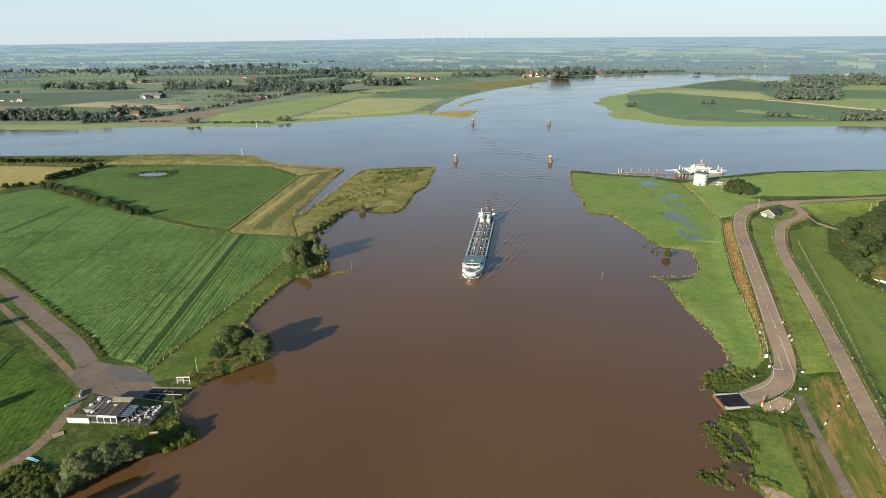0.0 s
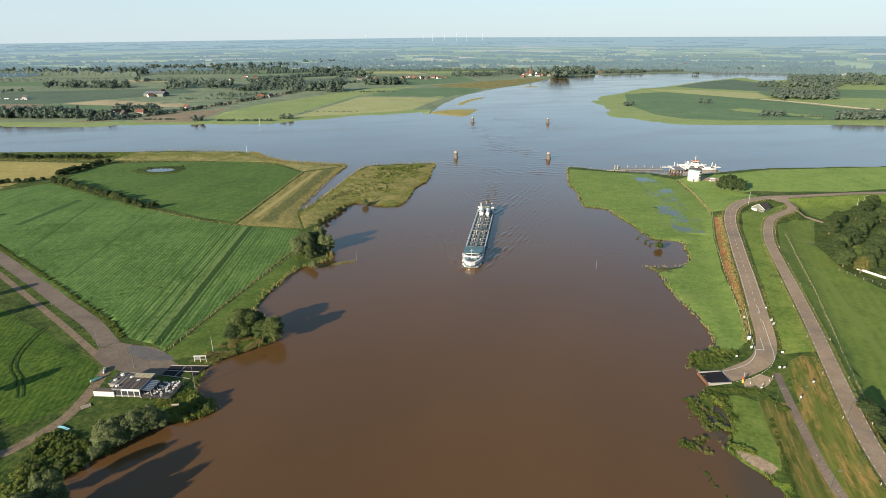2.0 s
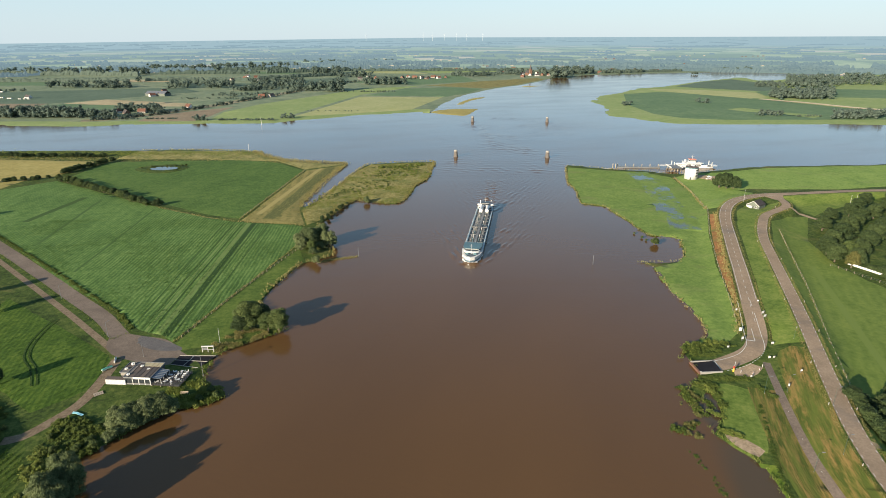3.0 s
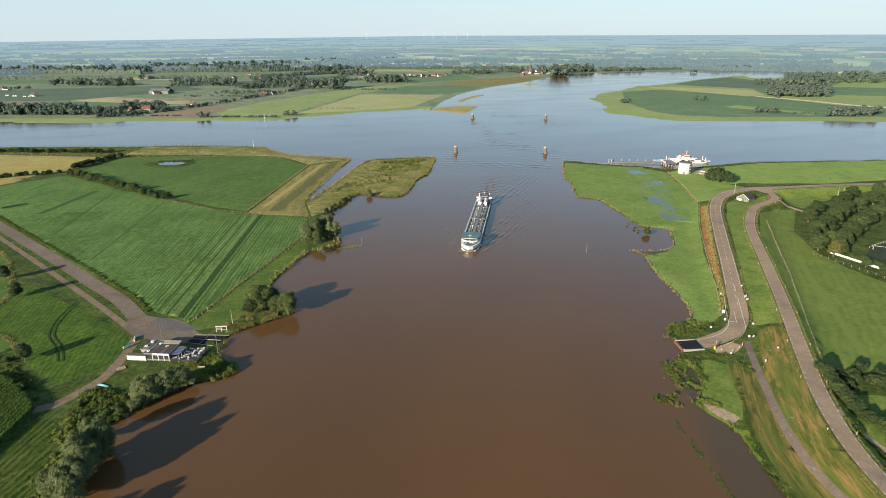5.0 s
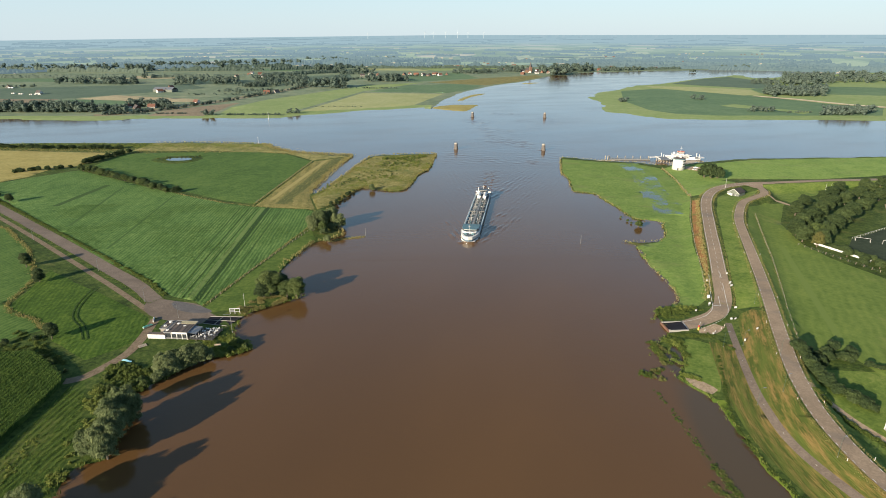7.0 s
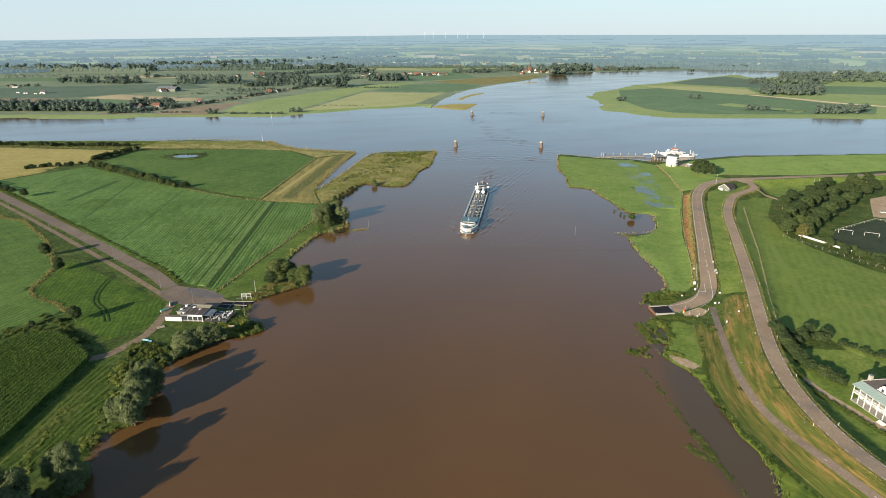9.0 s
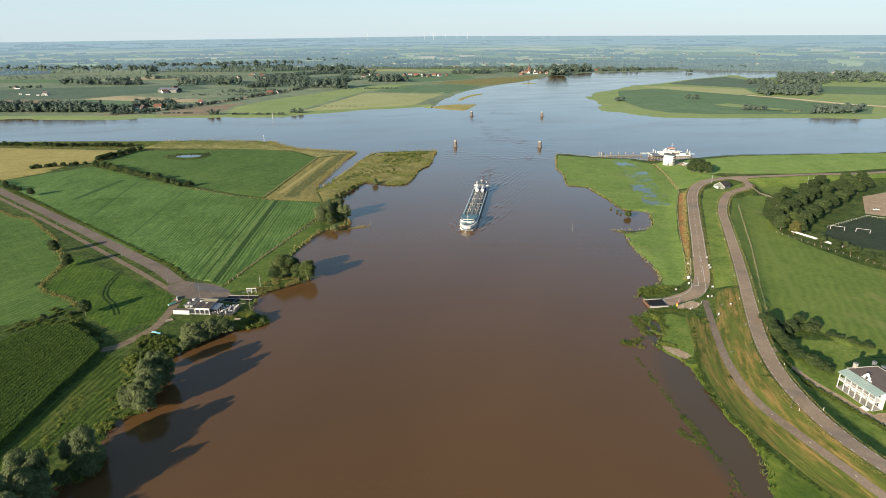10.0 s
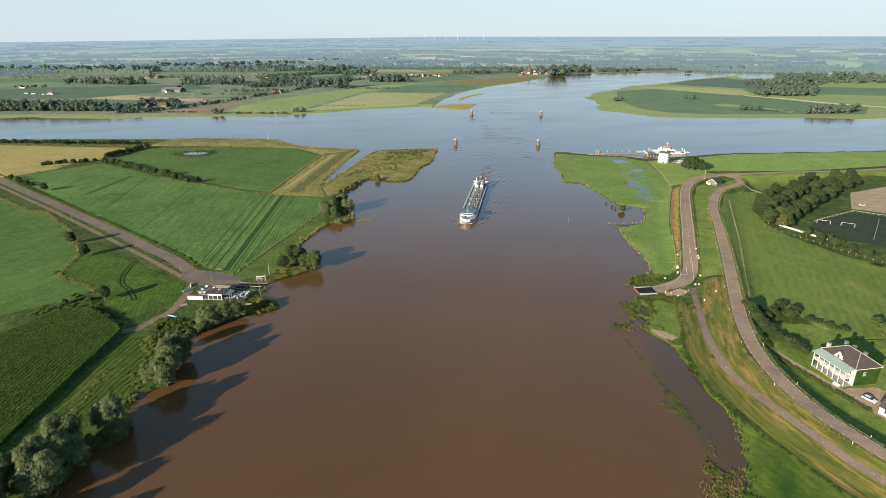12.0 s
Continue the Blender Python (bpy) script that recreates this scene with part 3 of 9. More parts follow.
# the plan: shores, roads, fields -------------------------------------------------------
WEST_A = [(-691.6, 592.4), (-597.3, 599.9), (-532.3, 603.5), (-455.5, 611.3), (-365.9, 610.8), (-291.8, 614.5), (-235.1, 610), (-197.1, 601.6), (-185.5, 577.9), (-159.8, 552.1), (-139.3, 545), (-113.1, 538), (-91.5, 534.5), (-97.5, 479.1), (-101, 420.4), (-101.5, 383.7), (-94.3, 402.5), (-85.9, 457.2), (-78.5, 508.6), (-70.5, 534.4), (-51.3, 541), (-26.5, 544.4), (-5.8, 544.2), (-8.4, 502.1), (-11.3, 467.5), (-20, 446.6), (-24, 415.4), (-30.3, 391.6), (-44.6, 389.6), (-55, 395.9), (-65, 398), (-73.2, 369.9), (-77.9, 349.8), (-78.9, 334.5), (-66.4, 303.7), (-60.6, 283.1), (-68.5, 273), (-76.5, 265.7), (-79.4, 252.9), (-81.9, 239.9), (-83.6, 230.7), (-81.8, 217.3), (-69.4, 203.9), (-65.2, 194), (-71.6, 186.1), (-76.6, 182.4), (-83.8, 176.5), (-86.6, 172.2)]
WEST_B = [(-86.5, 166.1), (-85.1, 155.7), (-79.8, 150.1), (-74.8, 145.4), (-77.5, 140.2), (-86.1, 138.8), (-90.3, 137.0), (-95.0, 129.0), (-101.6, 119.5), (-104.8, 114.5), (-99.8, 99.3), (-95.6, 83.4), (-101.1, 80.3), (-103.5, 77.3), (-103, 70.8), (-96.4, 56.3), (-98.3, 51.1), (-105.7, 47.9), (-104.4, 37), (-102.3, 26.8), (-99.8, 14.4), (-95, -1.5), (-86.1, -24.9)]
EAST_A = [(486.1, 534.7), (413.2, 525.1), (312.7, 519.1), (251, 500.7), (223.2, 488.9), (206, 489), (189.4, 501), (164.6, 507.3), (132.3, 523.3), (120.1, 523.4), (107.3, 456.2), (107.5, 426.4), (103.7, 388.9), (117.7, 380.7), (120.6, 363.4), (125.1, 345.4), (126.3, 325.5), (129.5, 314.6), (142.5, 310.1), (141, 294.3), (135.3, 278.4), (128, 270.9), (107.1, 269.8), (112.9, 263.7), (110.7, 238.1), (110.7, 216.6), (111.9, 200.7), (108.7, 188.6), (102.3, 181), (93.4, 173.7), (90, 168.8), (93.7, 167.5)]
EAST_B = [(92.6, 156.9), (85.9, 150.8), (81.5, 144.8), (82.6, 138.6), (87.4, 140.8), (91, 144.2), (91.9, 140.8), (90.7, 134.2), (86.5, 128.9), (81.6, 127.4), (86.2, 120.9), (91.2, 109.2), (91.4, 98.7), (92, 87.1), (90.5, 76.7), (92.4, 70.2), (92.3, 61.3), (89.7, 53.1), (87.8, 45.6), (83.4, 36.5), (78.7, 28.3), (75, 15.6), (73.1, -4.5), (69.1, -25.3)]
NORTH_BANK = [(-873.4, 788.7), (-716.2, 793.7), (-639, 799.2), (-589.9, 799), (-512.7, 792.7), (-475.2, 798.4), (-440.2, 810.2), (-376.3, 816), (-317.9, 815.7), (-259.5, 815.4), (-236, 821.5), (-209.6, 853.5), (-163.2, 887.8), (-121.7, 917.2), (-76.4, 932.4), (-34.5, 948.1), (-18.3, 948), (-9, 981.3), (9.5, 1064.8), (33.4, 1162.4), (61.8, 1278.2), (106.2, 1367.9), (156.9, 1470.3), (210, 1546.8), (272.1, 1653.9), (312.7, 1750.3), (361.8, 1829.9), (400.3, 1802.2), (459.2, 1947.1), (580.5, 2010.7), (739.6, 2078.3), (914.6, 2113), (1093.1, 2187.4), (1304.5, 2225.6), (1714.2, 2263.5), (2477, 2299.8)]
ISLE_N = [(287.9, 1137.9), (322.8, 1209.8), (348.4, 1262.6), (402.3, 1319.7), (476.7, 1432.4), (573.3, 1505.1), (732, 1673.9), (871.3, 1798.8), (964.9, 1882.6), (935.9, 1720.7), (1080.4, 1797.2), (1274.8, 1910.1), (1524.5, 2003.4), (2003.4, 2033.4)]
ISLE_SOUTH = [(819.7, 780.6), (637.6, 787.3), (505, 793.7), (385.3, 800.2), (332.2, 812.6), (313.7, 831.4), (285, 878.5), (258.6, 907.7), (284.6, 1015.4), (288.8, 1073.4)]
RAMP_ROAD = [(266.3, 398.6, 4.5), (237.4, 394.4, 4.5), (211.3, 378.5, 4.3), (190.5, 346.5, 4.2), (169, 292.5, 3.8), (151.4, 244.7, 3.2), (137.4, 207.4, 2.4), (129.1, 185.9, 1.7), (120.2, 173, 1.2), (109.4, 166.5, 0.7), (104.5, 164.2, 0.6), (101.6, 163.4, 0.55)]
DIKE_ROAD = [(247.5, 395, 4.5), (248, 381, 4.45), (242.5, 366, 4.4), (230, 355.3, 4.3), (217.5, 345, 4.3), (206.8, 329.5, 4.3), (190.5, 297.8, 4.3), (173.6, 252.5, 4.3), (155.1, 202.3, 4.3), (135, 150.6, 4.3), (126.4, 127.7, 4.3), (121.1, 110.5, 4.3), (117.9, 95.5, 4.3), (116.9, 76.9, 4.3), (118.7, 61.2, 4.3), (125.5, 41.6, 4.3), (133, 25.6, 4.3)]
NORTH_ROAD = [(247, 395.5), (279, 401.5), (319, 407.3), (362, 411), (420, 424), (486.3, 440.6)]
CYCLE_PATH = [(122, 165.3), (115.3, 143.1), (108.5, 118.6), (105.7, 104.6), (104.3, 90.2), (105.6, 76.8), (109.6, 60.3), (115.4, 42.2), (119.7, 33.1), (123.2, 23.5)]
WEST_ROAD = [(-628, 596.5), (-379.9, 393.5), (-280, 313), (-207.5, 253.9), (-175.9, 227.5), (-148.9, 205), (-132, 187.5), (-116.4, 174.5), (-103.7, 169.2)]
WEST_TRACK = [(-497.9, 478.2), (-361.2, 368.5), (-264.9, 291), (-190.8, 229.3), (-158.8, 202.3), (-129.5, 176.5)]
DIRT_TRACK = [(-123.7, 169.6), (-121.5, 154.5), (-121.1, 141.4), (-124.3, 132.1), (-128.7, 123.9), (-133.6, 121.9)]
ramp_road = glide(RAMP_ROAD, 3)
dike_road = glide(DIKE_ROAD, 3)
north_road = glide([(x, y, 4.5) for x, y in NORTH_ROAD], 5)
cycle_path = glide(CYCLE_PATH, 3)
west_road = glide(WEST_ROAD, 4)
west_track = glide(WEST_TRACK, 4)
dirt_track = glide(DIRT_TRACK, 2)
between_roads = [(214, 352, 4.0), (197, 322, 3.9), (180.5, 282, 3.6), (163, 235, 3.4), (147, 194, 2.9)]
DIKES += [(between_roads, 9.0, 3.2, 3.2), (ramp_road[::2], 4.5, 3.2, 3.2), (dike_road[::2], 3.7, 3.2, 1.35), (north_road[::3], 5.0, 3.2, 3.2)]


def shore(pts, step=3.0, amp=1.0, size=7.0):
    return ragged(ragged(glide(pts, step), amp, size), amp * 0.5, 2.6)


def plot(pts, step=5.0, amp=0.6, soft=False):
    return ragged(glide(pts, step, True) if soft else straight(pts, step), amp, 6.0)


west_shore = shore(WEST_A + WEST_B)
east_shore = shore(EAST_A + EAST_B)
WEST_LAND = np.concatenate([west_shore, [(-75, -60), (-60, -200), (-60, -1500), (-2200, -1500), (-2200, 592), (-900, 588)]])
EAST_LAND = np.concatenate([east_shore, [(66, -60), (60, -200), (60, -1500), (2200, -1500), (2200, 640), (900, 570)]])
G = "field"
land(WEST_LAND, [
    ("field", plot([(-652.3, 551.5), (-504.4, 565.1), (-337.2, 546.2), (-342, 519.5), (-342.8, 483), (-359.6, 463.7), (-359.9, 438), (-379.2, 405.6), (-435.5, 373)]), 0.6, WHEAT, "ripe yellow grain field beside the hedge", G),
    ("field", plot([(-329.2, 542.7), (-272.6, 549.4), (-204.2, 552.5), (-163.6, 541.8), (-127.1, 502.6), (-136.7, 351.3), (-160.7, 360.4), (-196.9, 383.7), (-257, 420.8), (-327.6, 471.7), (-329.4, 506.8)]), 0.12, CROP_FAR, "tall green grass field round a small pond", G),
    ("field", plot([(-405.8, 388.8), (-377.7, 403.4), (-356.8, 433.1), (-330.8, 463.6), (-260, 416.2), (-204.9, 379.8), (-158.3, 353.2), (-137.8, 344.3), (-121.5, 340.8), (-96.7, 337.3), (-89.6, 332.3), (-85.6, 298.9), (-98.7, 232.1), (-108.6, 182.5), (-114.9, 187.9), (-127.1, 192.7), (-142.5, 207.8), (-187.8, 241.8), (-293.8, 333.2), (-334.7, 368.7)]), 0.12, CROP, "large green crop field with fine drill rows", G),
    ("field", plot([(-124.7, 502.6), (-91.8, 527.9), (-97.1, 449.2), (-101.7, 375.3), (-89.7, 337.3), (-124.1, 342.5), (-134.4, 347.7)]), 0.3, STRAW, "dry yellow-brown grass strip beside the field", G),
    ("bank", plot([(-330, 560), (-240, 557), (-163, 547), (-127, 507), (-95, 530), (-112, 535), (-160, 549), (-186, 575), (-198, 598), (-240, 605), (-330, 606)]), 0.2, REEDBED, "rough dry reeds along the channel bank", "reeds"),
    ("field", plot([(-67.4, 527.8), (-6.3, 537.5), (-9.5, 499), (-12.4, 467.4), (-21, 443.8), (-24.9, 412.8), (-30.7, 391.1), (-44.6, 389.1), (-64.9, 397.6), (-77.4, 352.8), (-88, 337.3), (-99, 371.4), (-91.9, 397.8), (-83.8, 454.4), (-76.5, 502.4)]), 0.4, REEDBED, "reed bed on a low river spit", "reeds"),
    ("field", plot([(-82.7, 291.9), (-76.3, 274.8), (-80.2, 256.8), (-83.2, 238.2), (-84.5, 226.1), (-84.3, 195.8), (-90.5, 180.2), (-102.3, 176.6), (-106.7, 181), (-97.6, 228.1)]), 0.1, SHORELAWN, "short green grass between field and river", G),
    ("field", plot([(-492.1, 438.6), (-337, 333.4), (-293.6, 301.1), (-275.5, 294.1), (-236, 255.1), (-204.6, 213.4), (-201.4, 196.2), (-198.4, 183.6), (-191.9, 176.9), (-174.3, 167.7), (-166.1, 159.7), (-174.1, 151.6), (-186.5, 142.8), (-204.3, 129.7), (-239.2, 130.9)]), 0.1, CROP_FAR, "green grass field with faint rows", G),
    ("field", plot([(-203.9, 224.6), (-177.8, 206.2), (-161.9, 196.1), (-128, 171.7), (-122.9, 163.5), (-124.1, 148.4), (-127.2, 143.7), (-134.7, 135.9), (-144.5, 142.6), (-155.6, 150.3), (-166.5, 162.4), (-177.7, 171.2), (-192.1, 179.1), (-196.4, 185.1), (-198.3, 196.2)]), 0.1, TRACKED, "bright grass field with tractor tracks", G),
    ("field", plot([(-186.5, 106.9), (-179.7, 115.9), (-174.1, 128.1), (-169.6, 138.2), (-156.8, 139.8), (-140.4, 128), (-132.8, 120.5), (-132.1, 79.8), (-132.1, 49.9), (-131.7, 36.4)]), 1.9, MAIZE, "dark green maize field in close rows", G),
    ("pond_bank", plot([(-285, 506.6), (-266.8, 494.3), (-250.6, 494.2), (-240, 509.4), (-241.2, 522.2), (-259.6, 532.1), (-276.6, 528.9), (-285.8, 519.2)], 3, 0.8, True), 0.5, GRASS, "rough grass round the pond", "grass"),
    ("bank", plot([(-129.3, 118.1), (-121.2, 113.4), (-112.9, 94.3), (-105.5, 70), (-115, 64), (-122.3, 50.4), (-122.3, 40.8), (-123.5, 29.8), (-129.2, 53)], 3, 0.6, True), 0.1, BANKGRASS, "rough streaky grass on the west bank slope", "grass"),
    ("road", ribbon(west_track, 2.8), 0.0, DIRT, "narrow grey farm track beside the road", "road"),
    ("road", ribbon(dirt_track, 4.0), 0.0, DIRT, "dirt track behind the riverside cafe", "road"),
    ("road", ribbon(west_road, 7.2), 0.0, ROADWEST, "worn grey asphalt road to the ferry ramp", "road"),
    ("pavement", plot([(-130.4, 189.5), (-121.4, 187.2), (-112.3, 184.8), (-106.4, 180.3), (-101.8, 175.2), (-98.5, 172.5), (-101, 171), (-102, 165.5), (-105.3, 164.8), (-117.6, 168.2), (-128, 173.1), (-134.5, 181.9), (-135.5, 191.1)], 3, 0.2, True), 0.0, ROADWEST, "asphalt apron above the ferry ramp", "pavement"),
    ("pavement", plot([(-123, 187.5), (-107, 181), (-102, 176.5), (-112, 176), (-121, 181)], 3, 0.2, True), 0.0, TARMAC, "darker asphalt parking bay beside the road", "pavement"),
], 5.5, (-700, -60, 20, 620), ("ground", GRASS, "rough green riverside grassland", "ground"))
land(EAST_LAND, [
    ("field", plot([(120.1, 513.8), (162.2, 498.1), (183.8, 492), (201.9, 471.8), (198.5, 423.2), (187.5, 367), (165.5, 314.1), (146.3, 261.4), (133.8, 218.4), (123.8, 189.5), (115.3, 181), (103.5, 180.3), (110.8, 195.1), (110.2, 214.1), (110.2, 234.4), (113, 260.7), (128.1, 267.8), (137.4, 279), (144.8, 303.6), (129.7, 315.5), (125.4, 346.6), (118, 382.2), (105, 388.4), (109.4, 428.4), (108.8, 456)]), 0.05, SHOREGRASS, "bright flooded pasture along the river", G),
    ("flooded_grass", ragged(ribbon(glide([(177, 491), (179, 470), (177, 440), (172, 410), (167, 383), (162, 352), (157, 324)], 4), 20), 4.0, 11.0), 0.05, MARSH, "pasture grass with shallow flood water between", "grass"),
    ("field", plot([(204, 470), (199, 424), (188, 367), (196, 364), (215, 387), (240, 403), (246, 418), (236, 424), (252, 489), (225, 488)]), 0.05, PASTURE, "bright grass round the white tower", G),
    ("field", plot([(249, 488.7), (308, 509.6), (409, 518.6), (478.7, 524.8), (425.5, 451.8), (368.1, 436.8), (320.4, 427.4), (279, 427.6), (250, 430.1), (232, 420.7)]), 0.1, PASTURE, "bright green meadow beside the channel", G),
    ("field", plot([(213.5, 331.5), (235, 350), (250, 351.6), (221, 303.3), (212, 263.8), (213.8, 241.3), (225.9, 207.4), (238, 194.6), (179.8, 114.7), (164.2, 114.8), (157.9, 127), (156, 140.5), (144.6, 143.2), (132.5, 139.5), (147.4, 179.5), (166.0, 224.5), (188, 281)]), 0.1, MEADOW, "mown green meadow below the dike", G),
    ("field", plot([(96.5, 151.3), (103.7, 149.4), (107.9, 143.5), (101, 127.2), (95.5, 115), (91, 115), (88.3, 127.2), (93.1, 137.9)], 3, 0.5, True), 0.05, LAWN, "short grass below the dike by the ramp", G),
    ("bank", plot([(87, 112), (95.5, 110), (92, 94), (92.5, 81.5), (96, 63), (102, 48), (107.5, 32), (114, 14), (120, -10), (84, -10), (80, 20), (82, 60), (86, 90)], 3, 0.4), 0.05, WETGRASS, "lush low grass between the dike and the flood", "grass"),
    ("verge", plot([(203, 356.2), (219.1, 374.3), (243.7, 376.5), (205.8, 332.1), (187.3, 297.8), (170.4, 252.5), (151.7, 202.3), (141.5, 174.3), (131, 177.3), (143.3, 207.9), (162, 256.7), (187.7, 323.3)]), 0.05, LAWN, "grass verge between the two roads", "grass"),
    ("garden_lawn", plot([(117, 97), (121, 112), (127, 120), (139, 129), (158, 127), (164, 114), (182, 114), (195, 50), (150, 20), (132, 22), (120, 62), (116.5, 82)], 4, 0.4), 0.05, LAWN, "green garden lawn round the villa", "grass"),
    ("verge", ribbon(cycle_path[6:], 20), 0.03, DRYGRASS, "sun-dried mown grass beside the cycle path", "grass"),
    ("verge", plot([(130.2, 172.1), (138.9, 169.3), (130, 144.5), (120.3, 120.1), (115.8, 103.8), (113.9, 85.8), (114.2, 68.8), (117.8, 54.2), (123, 38.1), (120.5, 34.4), (116.5, 44), (111.1, 63), (107.3, 80.1), (106.6, 93), (108.2, 108), (113.4, 127.3), (120.5, 150.6)], 4, 0.3, True), 0.05, DRYGRASS, "sun-dried grass on the dike slope", "grass"),
    ("verge", plot([(109.2, 143.5), (113.8, 143.5), (107.5, 119.3), (104, 103.2), (102.8, 89), (104, 75.2), (108.5, 58.1), (113.8, 39.6), (117.9, 30.4), (110.2, 33.6), (102.6, 47.3), (97.3, 70.9), (96.1, 89.9), (98.3, 110.4)], 4, 0.3, True), 0.05, DRYGRASS, "sun-dried grass strip below the path", "grass"),
    ("bare_soil", plot([(183.1, 353.1), (185.2, 347.5), (158.8, 280.3), (139, 225.4), (133.3, 212.8), (140.2, 237.9), (153.7, 278.2)], 4, 0.6, True), 0.0, EARTH, "strip of bare orange soil beside the road", "soil"),
    ("gravel_patch", plot([(86.9, 124.7), (91.4, 122.7), (95.2, 115.9), (92.3, 113.6), (87.7, 118.8)], 2, 0.4, True), 0.0, GRIT, "gravel patch at the water", "gravel"),
    ("pitch", plot([(226, 247), (262, 224), (330, 262), (288, 296), (247, 273)], 5, 0.1), 0.0, PITCH, "dark green sports pitch", "sports pitch"),
    ("parking_lot", plot([(292, 303), (318, 288), (400, 330), (385, 378), (322, 349)], 5, 0.3), 0.0, GRIT, "pale gravel parking lot by the wood", "parking lot"),
    ("driveway", ribbon(glide([(121.5, 115.5), (124, 114.9), (127.3, 112.6), (129, 107.2), (130, 100.8), (131.7, 94.8), (134.1, 88.2), (136.1, 81.8), (138.6, 76.6), (141, 71.7), (143, 64), (150, 54), (164, 44)], 2), 3.4), 0.0, GRIT, "sandy gravel driveway to the villa", "driveway"),
    ("verge", plot([(252, 391), (279, 397.5), (319, 403), (362, 407), (420, 419), (400, 402), (345, 400), (310, 388), (272, 366), (256, 354), (251, 366)]), 0.05, LAWN, "grass between the junction and the wood", "grass"),
    ("road", ribbon(glide([(240, 363), (248, 359.5), (251, 350), (256, 340)], 2), 3.4), 0.0, GRIT, "short gravel track off the dike road", "road"),
    ("gravel_patch", plot([(139.5, 79), (146, 80), (152, 80.5), (153, 75), (147, 70), (141, 69)], 2, 0.3, True), 0.0, GRIT, "sandy gravel court beside the villa", "gravel"),
    ("road", ribbon(north_road, 6.0), 0.0, ASPHALT, "grey asphalt road on the dike", "road"),
    ("road", ribbon(cycle_path, 2.6), 0.0, ROADWEST, "narrow asphalt cycle path on the dike slope", "road"),
    ("road", ribbon(dike_road, 5.6), 0.0, ASPHALT, "asphalt dike road with worn edges", "road"),
    ("road", ribbon(ramp_road, 7.4), 0.0, ASPHALT, "asphalt road down to the ferry ramp", "road"),
    ("pavement", plot([(236, 397.5), (252, 400.5), (264, 401.5), (256, 394), (251.5, 383), (244, 383), (243, 390)], 3, 0.2, True), 0.0, ASPHALT, "asphalt junction by the small house", "pavement"),
    ("pavement", plot([(115.5, 164.5), (119, 162), (115.2, 157.8), (112.2, 155.9), (108.5, 154.7), (105.6, 155), (106.8, 159.8)], 2, 0.1), 0.0, GRIT, "gravel lay-by beside the ramp", "pavement"),
], 4.5, (60, -60, 520, 560), ("ground", GRASS, "rough green dike grassland", "ground"))
road_run = np.concatenate([[0], np.cumsum(np.linalg.norm(np.diff(np.array(dike_road)[:, :2], axis=0), axis=1))])
for ob in list(scene.objects):                       # how far each place of the dike slope lies from the dike road, and along it
    if ob.type == "MESH" and ob.data.materials and ob.data.materials[0] == DRYGRASS:
        p = np.array([v.co[:2] for v in ob.data.vertices])
        for key, values in (("across", distance(dike_road, p)[0]), ("along", distance(np.column_stack([np.array(dike_road)[:, :2], road_run]), p)[1])):
            store = ob.data.attributes.new(key, "FLOAT", "POINT")
            store.data.foreach_set("value", values)
FAR_DIKE = [(-540, 855), (-512.7, 869), (-486, 899), (-467, 939), (-443, 1000), (-416, 1070), (-393, 1173), (-362, 1281), (-345, 1360), (-325, 1500), (-285, 1605), (-223, 1724), (-60, 1800)]
NORTH_LAND = np.concatenate([shore(NORTH_BANK, 14, 3, 40), [(2480, 2480), (1000, 2700), (-1000, 2700), (-2300, 2480), (-2300, 780)]])
